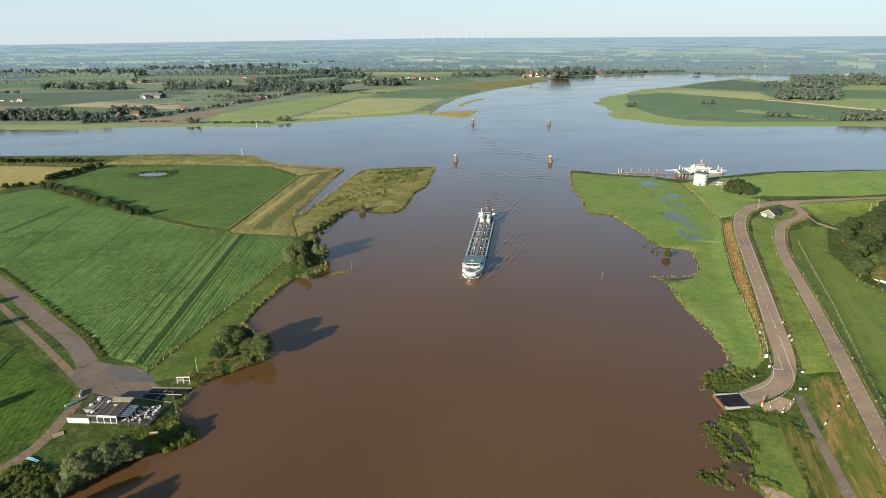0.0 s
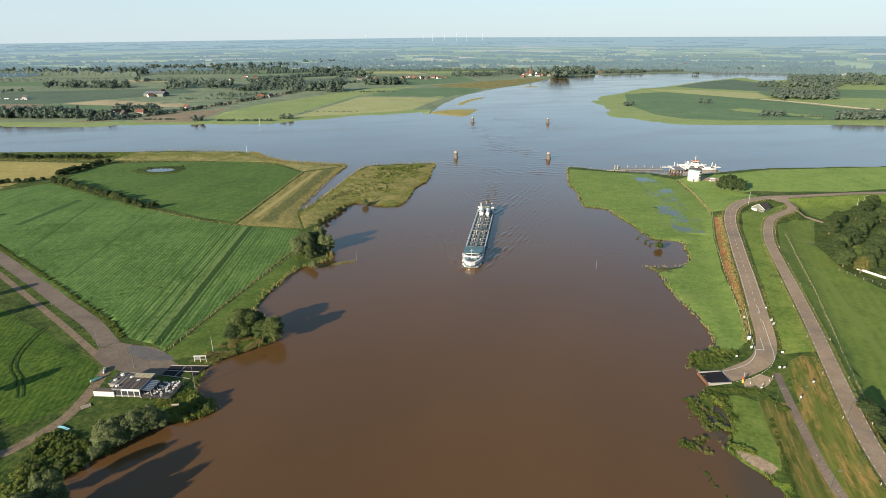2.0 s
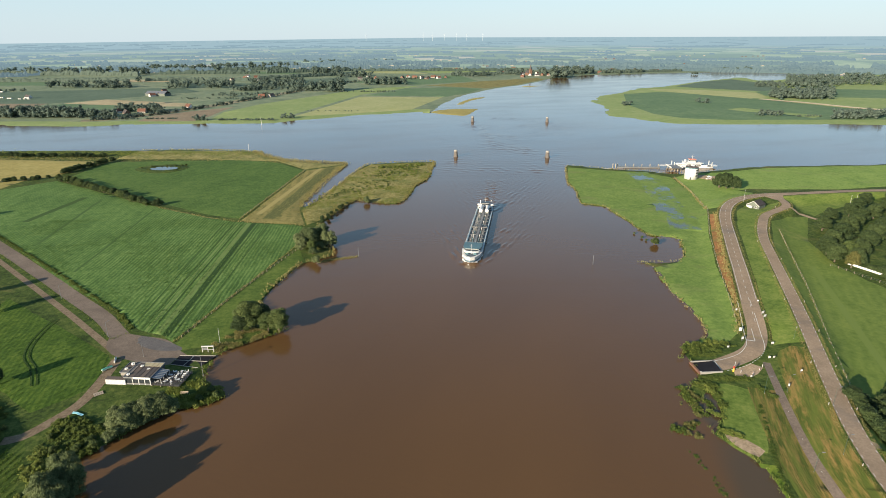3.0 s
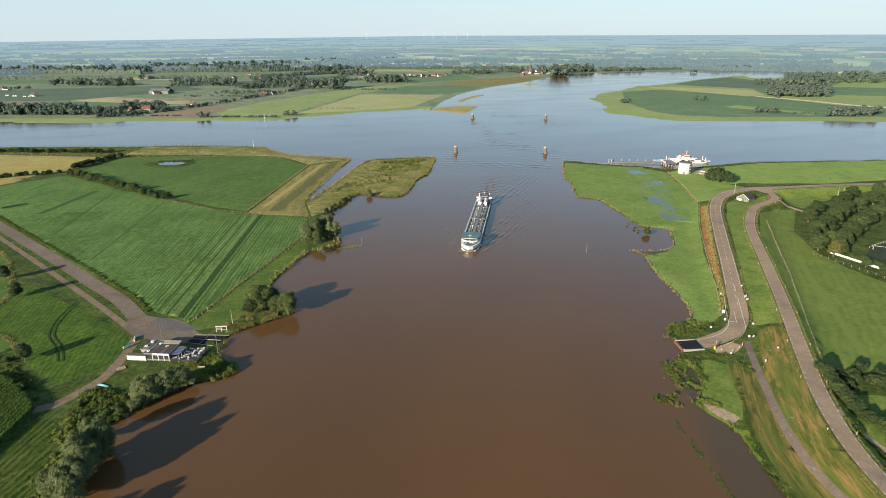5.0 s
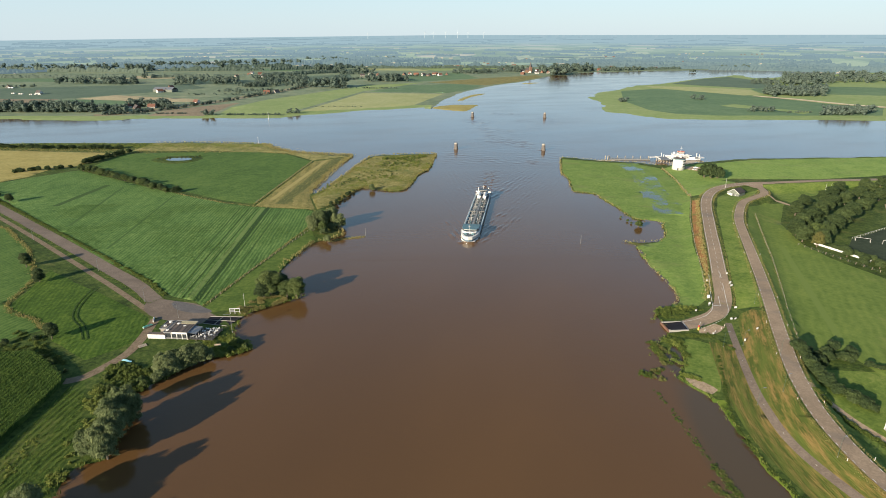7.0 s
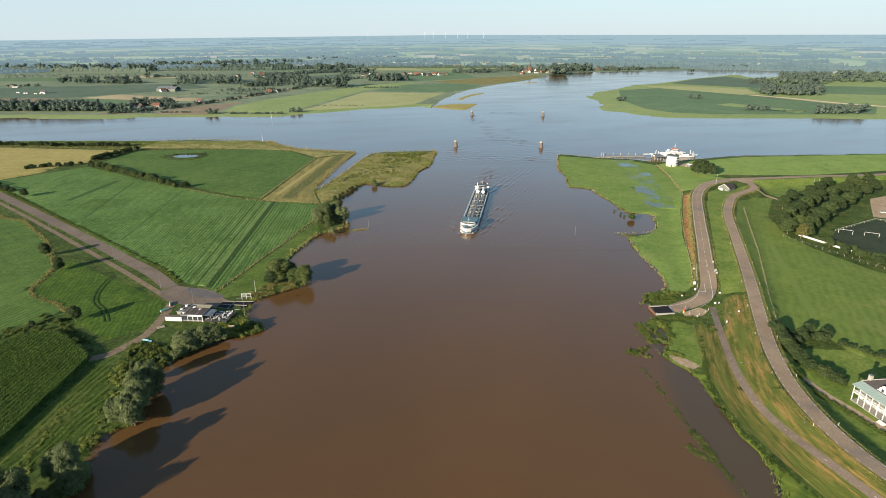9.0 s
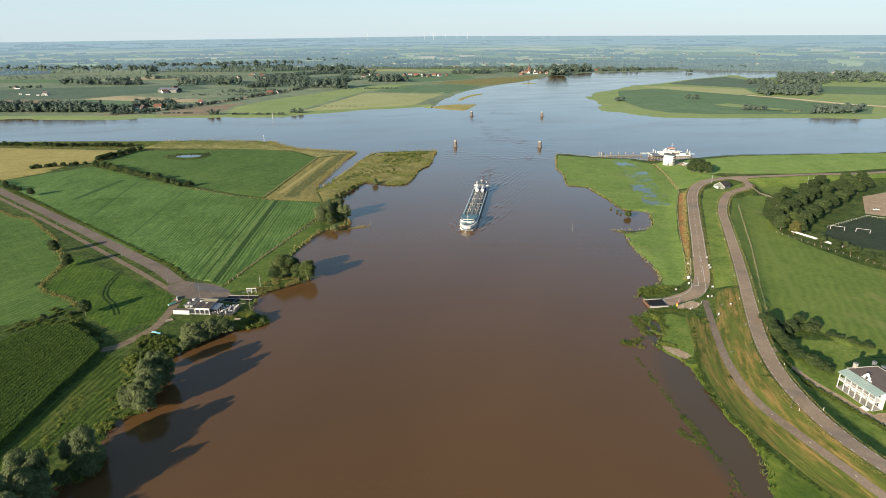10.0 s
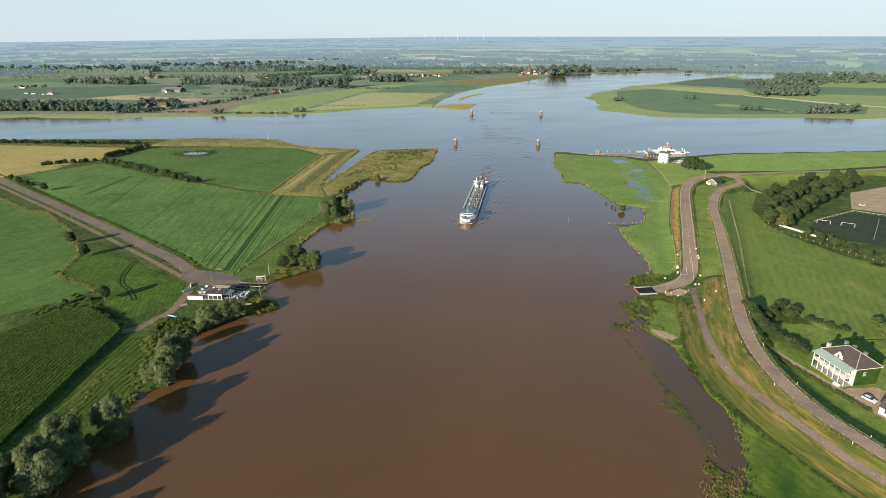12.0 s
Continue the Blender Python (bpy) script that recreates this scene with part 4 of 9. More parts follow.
land(NORTH_LAND, [
    ("field", ribbon(glide(NORTH_BANK[1:17], 40), 100), 0.2, POLDER, "bright green grass bank along the channel", G),
    ("field", ribbon(glide(FAR_DIKE, 20), 30), 0.6, DIKE_TAN, "tan grass slopes of the far dike", G),
    ("field", plot([(-1271.6, 1317.9), (-1033.8, 1346.9), (-872.9, 1410.9), (-653.3, 1480.7), (-560.1, 1359.7), (-646.1, 1230.2), (-746.6, 1100.5), (-1038.9, 1060.8)], 30, 1), 0.4, DARKFIELD, "dark green arable field", G),
    ("field", plot([(-995.5, 1012.9), (-856.5, 1101.1), (-746.6, 1100.5), (-731.2, 1011.5), (-766.5, 976.4)], 30, 1), 0.3, PLOUGH, "brown bare field", G),
    ("field", plot([(-725.1, 1002.4), (-706.2, 1144.5), (-510.4, 1038.4), (-530.7, 975.1), (-579.3, 992.8)], 30, 1), 0.3, POTATO, "green field behind the dike", G),
    ("field", plot([(-719.2, 1100.3), (-679.8, 1179.8), (-472.3, 1099), (-467.6, 1047.9), (-504.4, 1048.1)], 30, 1), 0.3, TANFIELD, "pale stubble field", G),
    ("field", plot([(-453.7, 846.9), (-367.4, 846.5), (-366.6, 910), (-371.7, 982.9), (-370, 1037.7), (-422.7, 974.6), (-457, 910.5)], 30, 1), 0.3, PLOUGH, "brown fallow field", G),
    ("field", plot([(-351.5, 873.6), (-362.9, 957.4), (-337.6, 1087.6), (-271.4, 1241.3), (-185.2, 1441.3), (-46.6, 1534.7), (-176.7, 1268.1), (-239.4, 924.7), (-247.5, 866.2)], 30, 1), 0.3, POLDER, "light green polder meadow", G),
    ("field", plot([(-162.5, 1254.2), (-86.3, 1440.7), (27.4, 1476.3), (104.4, 1439.5), (63.2, 1309.8), (10.8, 1226.4)], 30, 1), 0.3, POTATO, "mid green polder field", G),
    ("field", plot([(-232.2, 901.9), (-216.7, 973.5), (-171.4, 1227.4), (4.7, 1213.4), (-50.9, 990), (-151.7, 932.1)], 30, 1), 0.3, HAY, "yellow-green mown polder field", G),
    ("field", plot([(-39.1, 1534.6), (113.1, 1686.8), (301.5, 1841.9), (309.2, 1760.4), (203.2, 1553.3), (111.4, 1439.4)], 30, 2), 0.4, STRAW, "tan reed margin along the river", G),
    ("field", plot([(-60, 1560), (110, 1700), (60, 2000), (-120, 1900), (-260, 1660)], 30, 1), 0.3, POTATO, "green field before the village", G),
    ("field", plot([(-20, 2080), (230, 2230), (180, 2480), (-160, 2420)], 30, 1), 0.3, POLDER, "light green meadow behind the houses", G),
    ("field", plot([(-300, 2130), (-40, 2080), (-170, 2420), (-330, 2380)], 30, 1), 0.3, HAY, "pale green mown meadow", G),
    ("field", plot([(-330, 1480), (-250, 1640), (-300, 1900), (-470, 1700)], 30, 1), 0.3, DARKFIELD, "dark green field beside the farm lane", G),
    ("field", plot([(-720, 1500), (-520, 1480), (-500, 1620), (-720, 1660)], 30, 1), 0.3, DARKFIELD, "dark green arable strip", G),
    ("field", plot([(-1000, 1680), (-760, 1690), (-780, 1800), (-1020, 1790)], 30, 1), 0.3, TANFIELD, "tan stubble strip", G),
    ("field", plot([(-1300, 1560), (-1050, 1560), (-1060, 1690), (-1350, 1700)], 30, 1), 0.3, POTATO, "green arable field", G),
    ("field", plot([(-1500, 2080), (-1150, 2060), (-1150, 2200), (-1600, 2260)], 30, 1), 0.3, HAY, "pale meadow behind the tree line", G),
    ("field", plot([(-840, 2100), (-480, 2080), (-560, 2230), (-900, 2240)], 30, 1), 0.3, POTATO, "green field between tree lines", G),
    ("road", ribbon(glide(FAR_DIKE, 20), 5), 0.0, TARMAC, "road along the far dike", "road"),
], 34, (-2000, 780, 2300, 2650), ("ground", FARGRASS, "flat green polder land", "ground"))
ISLE_LAND = np.concatenate([shore(ISLE_N, 14, 2, 40), [(2250, 2020), (2250, 770)], shore(ISLE_SOUTH, 14, 2, 40)])
land(ISLE_LAND, [
    ("field", plot([(403.1, 1278.7), (512.8, 1337.4), (640.1, 1172.3), (706.2, 1003.9), (757.2, 951.6), (681.6, 848), (553.6, 848.6), (423.7, 849.3), (371.1, 870), (344.4, 921.7), (344.8, 1063.3)], 25, 1), 0.4, POTATO, "dark green crop on the river island", G),
    ("field", plot([(597.5, 1491.4), (741.8, 1658.8), (868.7, 1756.3), (875.3, 1634.9), (849.7, 1471), (749.7, 1336), (633, 1436.1)], 25, 1), 0.4, DARKFIELD, "dark green field at the far shore", G),
    ("field", plot([(500.4, 1419.4), (611.7, 1384.8), (708, 1305.9), (676.3, 1196.8), (628.4, 1172.3), (505.1, 1353.1)], 25, 1), 0.3, HAY, "tan grass strip across the island", G),
    ("field", plot([(690, 1230), (1300, 1050), (1300, 1300), (860, 1420), (720, 1330)], 25, 1), 0.4, POTATO, "green crop behind the wood", G),
    ("field", plot([(492, 985), (530, 1010), (560, 942), (605, 900), (569, 866), (552, 915), (505, 955)], 12, 3), 0.3, POLDER, "rough grassy patch in the crop", G),
    ("road", ribbon(glide([(650.8, 1148.4), (691.7, 1082), (726.4, 1003.8), (763.2, 959.9), (831.2, 889.2)], 15), 16), 0.0, SAND, "pale sandy farm track", "road"),
], 30, (280, 770, 1900, 2050), ("ground", POLDER, "light green river bank grass", "ground"))
for pts, lab in (([(-18.3, 950.9), (-6, 984.6), (19.1, 1002.2), (49.3, 1002), (66.4, 1001.9), (57.4, 967.1), (41.5, 911.3), (17.6, 919.1)], "submerged tan reed bar in the river"), ([(29, 1079.2), (44.3, 1144.5), (70.4, 1204.7), (97.6, 1217.3), (61.4, 1144.4), (42, 1079.1)], "small tan reed bar in the river"), ([(205, 1500), (240, 1530), (260, 1520), (220, 1490)], "tan reed bar by the far bank")):
    land(plot(pts, 6, 1.5, True), [], 7, (-30, 900, 300, 1600), ("reed_bar", WHEAT, lab, "reed bar"))

# water, bed and distance ------------------------------------------------------------
def disc(radii, levels, n=96):
    vs, fs = [(0, 0, levels[0])], []
    for r, z in zip(radii, levels):
        vs += [(r * math.sin(2 * math.pi * k / n), r * math.cos(2 * math.pi * k / n), z) for k in range(n)]
    fs += [(0, 1 + (k + 1) % n, 1 + k) for k in range(n)]
    for j in range(len(radii) - 1):
        a, b = 1 + j * n, 1 + (j + 1) * n
        fs += [(a + k, a + (k + 1) % n, b + (k + 1) % n, b + k) for k in range(n)]
    return vs, fs


vs, fs = disc((100, 400, 1000, 2450), (-3, -3, -3, -3))
tagged(new("riverbed", mesh_of("riverbed", vs, fs, BED)), "muddy river bed under the water", "river bed", kind="structure")
vs, fs = disc((60, 150, 300, 600, 1200, 2420), (0,) * 6)
tagged(new("water", mesh_of("water", vs, fs, WATER, True)), "brown muddy river water, rippled, mirroring the sky far off", "water", kind="structure")
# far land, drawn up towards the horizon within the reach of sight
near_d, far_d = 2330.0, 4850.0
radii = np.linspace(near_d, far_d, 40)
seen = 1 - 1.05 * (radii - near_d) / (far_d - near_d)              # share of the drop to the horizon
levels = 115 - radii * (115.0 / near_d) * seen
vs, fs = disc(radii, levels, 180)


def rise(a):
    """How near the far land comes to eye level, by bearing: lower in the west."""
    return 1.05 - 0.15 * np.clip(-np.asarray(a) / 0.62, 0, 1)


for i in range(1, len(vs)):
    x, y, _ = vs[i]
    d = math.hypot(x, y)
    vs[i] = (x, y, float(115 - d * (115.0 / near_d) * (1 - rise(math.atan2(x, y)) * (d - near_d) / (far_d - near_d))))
fs = [f for f in fs if len(f) == 4]
me = mesh_of("backdrop", vs, fs, [WHITE], True)
uv = me.uv_layers.new(name="plan")
reach_of = {}
true_d = near_d / np.maximum(seen, 0.035)
flat = np.zeros(len(me.loops) * 2)
li = np.zeros(len(me.loops), int)
me.loops.foreach_get("vertex_index", li)
ring = (li - 1) // 180
ang = 2 * np.pi * ((li - 1) % 180) / 180
flat[0::2] = np.sin(ang) * true_d[ring] / 1000
flat[1::2] = np.cos(ang) * true_d[ring] / 1000
uv.data.foreach_set("uv", flat)


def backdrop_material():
    """Plain distance: a patchwork of fields, with haze added as a blue glow that grows to the horizon."""
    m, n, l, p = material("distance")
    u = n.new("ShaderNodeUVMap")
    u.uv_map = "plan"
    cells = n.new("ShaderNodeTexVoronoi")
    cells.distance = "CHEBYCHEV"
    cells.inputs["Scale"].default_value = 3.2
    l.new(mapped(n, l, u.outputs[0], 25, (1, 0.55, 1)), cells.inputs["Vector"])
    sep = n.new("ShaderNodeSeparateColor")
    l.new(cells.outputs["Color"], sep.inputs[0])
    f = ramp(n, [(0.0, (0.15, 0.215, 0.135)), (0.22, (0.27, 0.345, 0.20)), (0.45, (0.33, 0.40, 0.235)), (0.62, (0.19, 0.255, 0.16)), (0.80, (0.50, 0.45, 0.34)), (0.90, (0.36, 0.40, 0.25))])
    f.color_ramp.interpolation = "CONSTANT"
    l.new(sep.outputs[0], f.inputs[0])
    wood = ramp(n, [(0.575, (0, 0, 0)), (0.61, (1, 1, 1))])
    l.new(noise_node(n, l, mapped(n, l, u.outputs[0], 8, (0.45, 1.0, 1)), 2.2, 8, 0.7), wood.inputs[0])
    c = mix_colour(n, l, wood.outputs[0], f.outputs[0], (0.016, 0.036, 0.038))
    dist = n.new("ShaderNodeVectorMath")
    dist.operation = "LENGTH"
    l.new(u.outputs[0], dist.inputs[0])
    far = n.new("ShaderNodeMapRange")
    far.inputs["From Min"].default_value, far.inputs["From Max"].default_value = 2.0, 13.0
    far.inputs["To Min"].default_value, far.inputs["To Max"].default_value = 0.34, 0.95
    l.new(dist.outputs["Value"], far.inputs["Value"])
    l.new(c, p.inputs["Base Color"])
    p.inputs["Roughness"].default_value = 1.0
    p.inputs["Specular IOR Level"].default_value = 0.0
    # haze put in as emission, stronger with distance
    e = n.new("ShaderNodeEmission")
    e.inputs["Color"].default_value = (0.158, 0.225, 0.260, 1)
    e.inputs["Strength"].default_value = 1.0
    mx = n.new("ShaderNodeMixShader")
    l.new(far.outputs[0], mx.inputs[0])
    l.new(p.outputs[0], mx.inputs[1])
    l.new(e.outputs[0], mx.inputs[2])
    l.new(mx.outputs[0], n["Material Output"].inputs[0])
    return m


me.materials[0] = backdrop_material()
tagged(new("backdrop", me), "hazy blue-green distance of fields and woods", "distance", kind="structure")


def water_patch(name, x0, y0, x1, y1, step, wave, label):
    """A stretch of the water's surface with waves on it, flat at its edges."""
    xs, ys = np.arange(x0, x1 + step, step), np.arange(y0, y1 + step, step)
    gx, gy = np.meshgrid(xs, ys)
    edge = np.minimum.reduce([gx - x0, xs[-1] - gx, gy - y0, ys[-1] - gy]) / (8 * step)
    z = 0.015 + wave(gx, gy) * np.clip(edge, 0, 1)
    n = len(xs)
    i = np.arange((len(ys) - 1) * (n - 1))
    a = i // (n - 1) * n + i % (n - 1)
    f = np.stack([a, a + 1, a + n + 1, a + n], 1)
    v = np.column_stack([gx.ravel(), gy.ravel(), np.maximum(z, 0.006).ravel()])
    tagged(new(name, mesh_of(name, v, f, WATER, True)), label, "water", kind="structure")


def ripples(gx, gy, size, stretch, angle, seed, waves=26):
    """A sum of many short waves that run about one way."""
    r = np.random.default_rng(seed)
    z = np.zeros_like(gx)
    for _ in range(waves):
        a = radians(angle) + r.normal() * stretch
        k = 6.283 / (size * r.uniform(0.6, 1.8))
        z += np.sin(k * (gx * math.cos(a) + gy * math.sin(a)) + r.uniform(0, 6.28))
    return z / math.sqrt(waves)


BOW, ASTERN = np.array((15.7, 269.2)), np.array((0.153, 0.988))


def ship_waves(gx, gy):
    px, py = gx - BOW[0], gy - BOW[1]
    s = px * ASTERN[0] + py * ASTERN[1]
    u = px * ASTERN[1] - py * ASTERN[0]
    z = np.zeros_like(gx)
    broken = np.clip(0.55 + 0.9 * ripples(gx, gy, 16, 1.2, 30, 21), 0, 2)
    for side, amp in ((1, 1.0), (-1, 0.5)):
        for start, slope, wide, wave in ((-1, 0.33, 3.0, 3.4), (22, 0.36, 3.5, 3.6), (100, 0.34, 8, 4.2)):
            q = np.maximum(s - start, 0)
            d = side * u - 5 - slope * q
            crest = 6.283 / wave * (side * u * 0.965 - q * 0.26 + 0.5 * ripples(gx, gy, 18, 1.0, 10, 8))
            z += amp * (0.44 if start < 50 else 0.26) * np.exp(-(d / (wide + 0.07 * q)) ** 2) * np.sin(crest) * np.exp(-q / 75) * np.clip(q / 6, 0, 1) * broken
    z += 0.55 * np.exp(-((s + 0.5) / 2.2) ** 2 - (np.abs(u) / 5.0) ** 4)                      # bow wave
    z += 0.45 * ripples(gx, gy, 4, 0.9, 80, 3) * np.exp(-(u / 7.5) ** 2) * np.clip((s - 108) / 6, 0, 1) * np.exp(-np.maximum(s - 110, 0) / 55)
    return z + 0.03


water_patch("wake", -50, 240, 110, 470, 0.9, ship_waves, "ripples and wake round the barge")


def stream_waves(gx, gy):
    z = np.zeros_like(gx)
    for x, y, drift in ((15.5, 572, -0.25), (109.6, 565, 0.3), (47.2, 842, -0.1), (156, 832, 0.15), (60, 700, 0.0), (95, 640, 0.1)):
        s = y - gy + 6
        lane = np.exp(-((gx - x - drift * (y - gy) * 1.0) / (5 + 0.12 * np.abs(s))) ** 2) * np.clip((y + 8 - gy) / 8, 0, 1) * np.exp(-np.maximum(s, 0) / 60)
        z += lane
    broad = 0.6 * np.exp(-((gx - 75 - 0.06 * (gy - 700)) / 60) ** 2) * np.clip(0.4 + 0.8 * ripples(gx, gy, 60, 0.8, 60, 5), 0, 2)
    return 0.27 * (z + broad) * ripples(gx, gy, 7, 0.5, 75, 11)


water_patch("current", -70, 480, 230, 900, 2.0, stream_waves, "ruffled current round the stone piers")

FOAM = plain("river_foam", (0.55, 0.50, 0.45), 0.8, vary=0.25, scale=2)
vs, fs = [], []
for k in range(41):
    a = math.pi * (k / 40 - 0.5)
    for q, w in ((0, 1.0), (1, 1.0 + 0.16 * (1 - abs(k / 20 - 1)) + 0.05 * math.sin(5 * k))):
        u, s = 5.6 * math.sin(a) * w, 15 - 15.6 * math.cos(a) * w
        x, y = BOW + ASTERN * s + np.array((ASTERN[1], -ASTERN[0])) * u
        vs.append((x, y, 0.62 - 0.45 * q))
for k in range(40):
    fs.append((2 * k, 2 * k + 1, 2 * k + 3, 2 * k + 2))
tagged(new("bow_foam", mesh_of("bow_foam", vs, fs, FOAM, True)), "thin pale foam pushed up by the bow", "foam", kind="structure")
flood = [(76, 122), (88, 121), (93, 106), (91.5, 100), (88, 92), (89, 80), (93, 64), (95, 50), (92, 36), (88, 10), (76, 8), (76, 30), (79, 50), (77, 66), (75.5, 80), (75.5, 100)]
flood = ragged(straight(flood, 2.0), 1.2, 6.0)
mid = np.mean(np.array(flood)[:, :2], axis=0)
vs = [(x, y, 0.012) for x, y in np.array(flood)[:, :2]]
bm = B()
bmesh.ops.triangulate(bm, faces=[bm.faces.new([bm.verts.new(p) for p in vs])])
me = bpy.data.meshes.new("flood_water")
bm.to_mesh(me)
bm.free()
me.materials.append(FLOOD)
tagged(new("flood_water", me), "calm greyish flood water behind the drowned plants", "water", kind="structure")

# trees, bushes, reeds ------------------------------------------------------------------
def ball(sub):
    bm = B()
    bmesh.ops.create_icosphere(bm, subdivisions=sub, radius=1)
    v = np.array([tuple(x.co) for x in bm.verts])
    f = np.array([[x.index for x in q.verts] for q in bm.faces])
    bm.free()
    return v, f


BALL1, BALL2 = ball(1), ball(2)


def directions(n, r, low=-0.35):
    d = r.normal(size=(n, 3))
    d /= np.linalg.norm(d, axis=1)[:, None]
    d[:, 2] = np.where(d[:, 2] < low, -d[:, 2], d[:, 2])
    return d


def leaves(lobes, n, size, r, droop=0.0):
    """Leaf sprays on the skin of a crown's lobes: small four-cornered blades, turned outwards with scatter."""
    lobes = np.array(lobes)
    w = lobes[:, 3] ** 2
    k = r.choice(len(lobes), n, p=w / w.sum())
    d = directions(n, r)
    rad = lobes[k][:, 3:6] * r.uniform(0.72, 1.22, (n, 1))
    c = lobes[k][:, :3] + d * rad
    nrm = d + r.normal(size=(n, 3)) * 0.55 + (0, 0, 0.25)
    nrm /= np.linalg.norm(nrm, axis=1)[:, None]
    a = np.cross(nrm, r.normal(size=(n, 3)))
    a /= np.linalg.norm(a, axis=1)[:, None]
    if droop:                                   # long narrow leaves that hang and fan outwards
        a = a * (1 - droop) + (d * (0.6, 0.6, 0.2) + (0, 0, -0.8)) * droop
        a /= np.linalg.norm(a, axis=1)[:, None]
    b = np.cross(nrm, a)
    b /= np.linalg.norm(b, axis=1)[:, None] + 1e-6
    b *= 1 - 0.55 * droop
    a *= 1 + 0.9 * droop
    s = size * r.uniform(0.5, 1.4, (n, 1))
    q = np.stack([c - a * s, c - b * s * 0.6, c + a * s * 1.1, c + b * s * 0.7], 1).reshape(-1, 3)
    return q, np.arange(4 * n).reshape(-1, 4)


def cores(lobes, shrink, base, r):
    vs, fs, at = [], [], 0
    for x, y, z, rx, ry, rz in lobes:
        v = base[0] * (np.array((rx, ry, rz)) * shrink) * (1 + r.normal(size=(len(base[0]), 1)) * 0.07) + (x, y, z)
        vs.append(v)
        fs.append(base[1] + at)
        at += len(v)
    return np.concatenate(vs), np.concatenate(fs)


def crown_of(name, lobes, n, size, mat, r, droop=0.0):
    v1, f1 = leaves(lobes, n, size, r, droop)
    v2, f2 = cores(lobes, 0.70, BALL1, r)
    me = mesh_of(name, np.concatenate([v1, v2]), [tuple(q) for q in f1] + [tuple(q + len(v1)) for q in f2], mat)
    return me


def lobes_for(shape, h, r):
    """Lobes of a crown h metres high: x, y, z, and three radii."""
    out = []
    def body(cx, cy, cz, rx, rz, n, small):
        """A rounded mass with many small lobes on its skin."""
        out.append((cx, cy, cz, rx, rx, rz))
        for d in directions(n, r, -0.6):
            q = r.uniform(0.80, 1.04)
            k = h * r.uniform(*small)
            out.append((cx + d[0] * rx * q, cy + d[1] * rx * q, cz + d[2] * rz * q, k, k, k * r.uniform(0.7, 1.0)))
    if shape == "oak":
        body(0, 0, 0.47 * h, 0.26 * h, 0.38 * h, 34, (0.055, 0.15))
        a = r.uniform(0, 6.28)
        body(0.16 * h * math.cos(a), 0.16 * h * math.sin(a), 0.33 * h, 0.21 * h, 0.24 * h, 16, (0.05, 0.10))
    elif shape == "willow":
        for k in range(6):
            a = k * 1.05 + r.uniform(-0.5, 0.5)
            w = r.uniform(0.10, 0.22) * h
            body(w * math.cos(a), w * math.sin(a), h * (0.30, 0.60, 0.42, 0.66, 0.34, 0.52)[k], h * r.uniform(0.16, 0.23), h * r.uniform(0.26, 0.34), 15, (0.05, 0.105))
    else:
        body(0, 0, 0.42 * h, 0.36 * h, 0.40 * h, 20, (0.09, 0.17))
        a = r.uniform(0, 6.28)
        body(0.3 * h * math.cos(a), 0.3 * h * math.sin(a), 0.32 * h, 0.26 * h, 0.28 * h, 10, (0.08, 0.14))
    return out


def make_tree(shape, leaf, h, n, size, seed, label, trunk=True):
    r = np.random.default_rng(seed)
    lobes = lobes_for(shape, h, r)
    t = thing("tree" if trunk else "bush", Matrix.Translation((0, 0, -60)), label, "tree" if trunk else "bush")
    bm = B()
    if trunk:
        top = h * (0.62 if shape != "poplar" else 0.85)
        lean = Vector((r.normal() * 0.03 * h, r.normal() * 0.03 * h, 0))
        cyl(bm, (0, 0, -0.4), tuple(lean * 0.5 + Vector((0, 0, top * 0.5))), h * 0.030, h * 0.021, 7)
        cyl(bm, tuple(lean * 0.5 + Vector((0, 0, top * 0.48))), tuple(lean + Vector((0, 0, top))), h * 0.021, h * 0.008, 6)
        for x, y, z, *_ in lobes[1:8]:
            s = min(z * 0.55, top * 0.8)
            cyl(bm, (lean.x * s / top, lean.y * s / top, s), (x * 0.85, y * 0.85, z), h * 0.011, h * 0.004, 5)
        part("trunk", bm, BARK, t, "grey-brown trunk with limbs")
    else:
        for x, y, z, *_ in lobes[1:6]:
            cyl(bm, (0, 0, -0.3), (x * 0.8, y * 0.8, z), h * 0.02, h * 0.008, 5)
        part("stems", bm, BARK, t)
    ob = new("crown", crown_of("crown", lobes, n, size, leaf, r, 0.7 if shape == "willow" else 0.0))
    ob.parent = t
    return t


OAKS = [make_tree("oak", LEAF_DARK, 10, 12000, 0.19, 20 + i, "dark green broadleaf tree with a rounded crown") for i in range(4)]
GREENS = [make_tree("oak", LEAF_MID, 10, 12000, 0.19, 30 + i, "green broadleaf tree with a loose crown") for i in range(2)]
WILLOWS = [make_tree("willow", LEAF_WILLOW, 10, 17000, 0.155, 40 + i, "grey-green willow leaning over the water") for i in range(4)]
BROWNS = [make_tree("oak", LEAF_BROWN, 10, 9000, 0.19, 50, "olive-brown broadleaf tree at the wood's edge")]
BUSHES = [make_tree("bush", LEAF_MID, 4, 3200, 0.14, 60 + i, "green rounded bush", False) for i in range(3)]
DBUSHES = [make_tree("bush", LEAF_DARK, 4, 3200, 0.14, 70 + i, "dark green dense bush", False) for i in range(3)]
WBUSHES = [make_tree("bush", LEAF_WILLOW, 4, 3200, 0.13, 80 + i, "grey-green willow bush at the water", False) for i in range(2)]
STOCK = OAKS + GREENS + WILLOWS + BROWNS + BUSHES + DBUSHES + WBUSHES
planted = 0


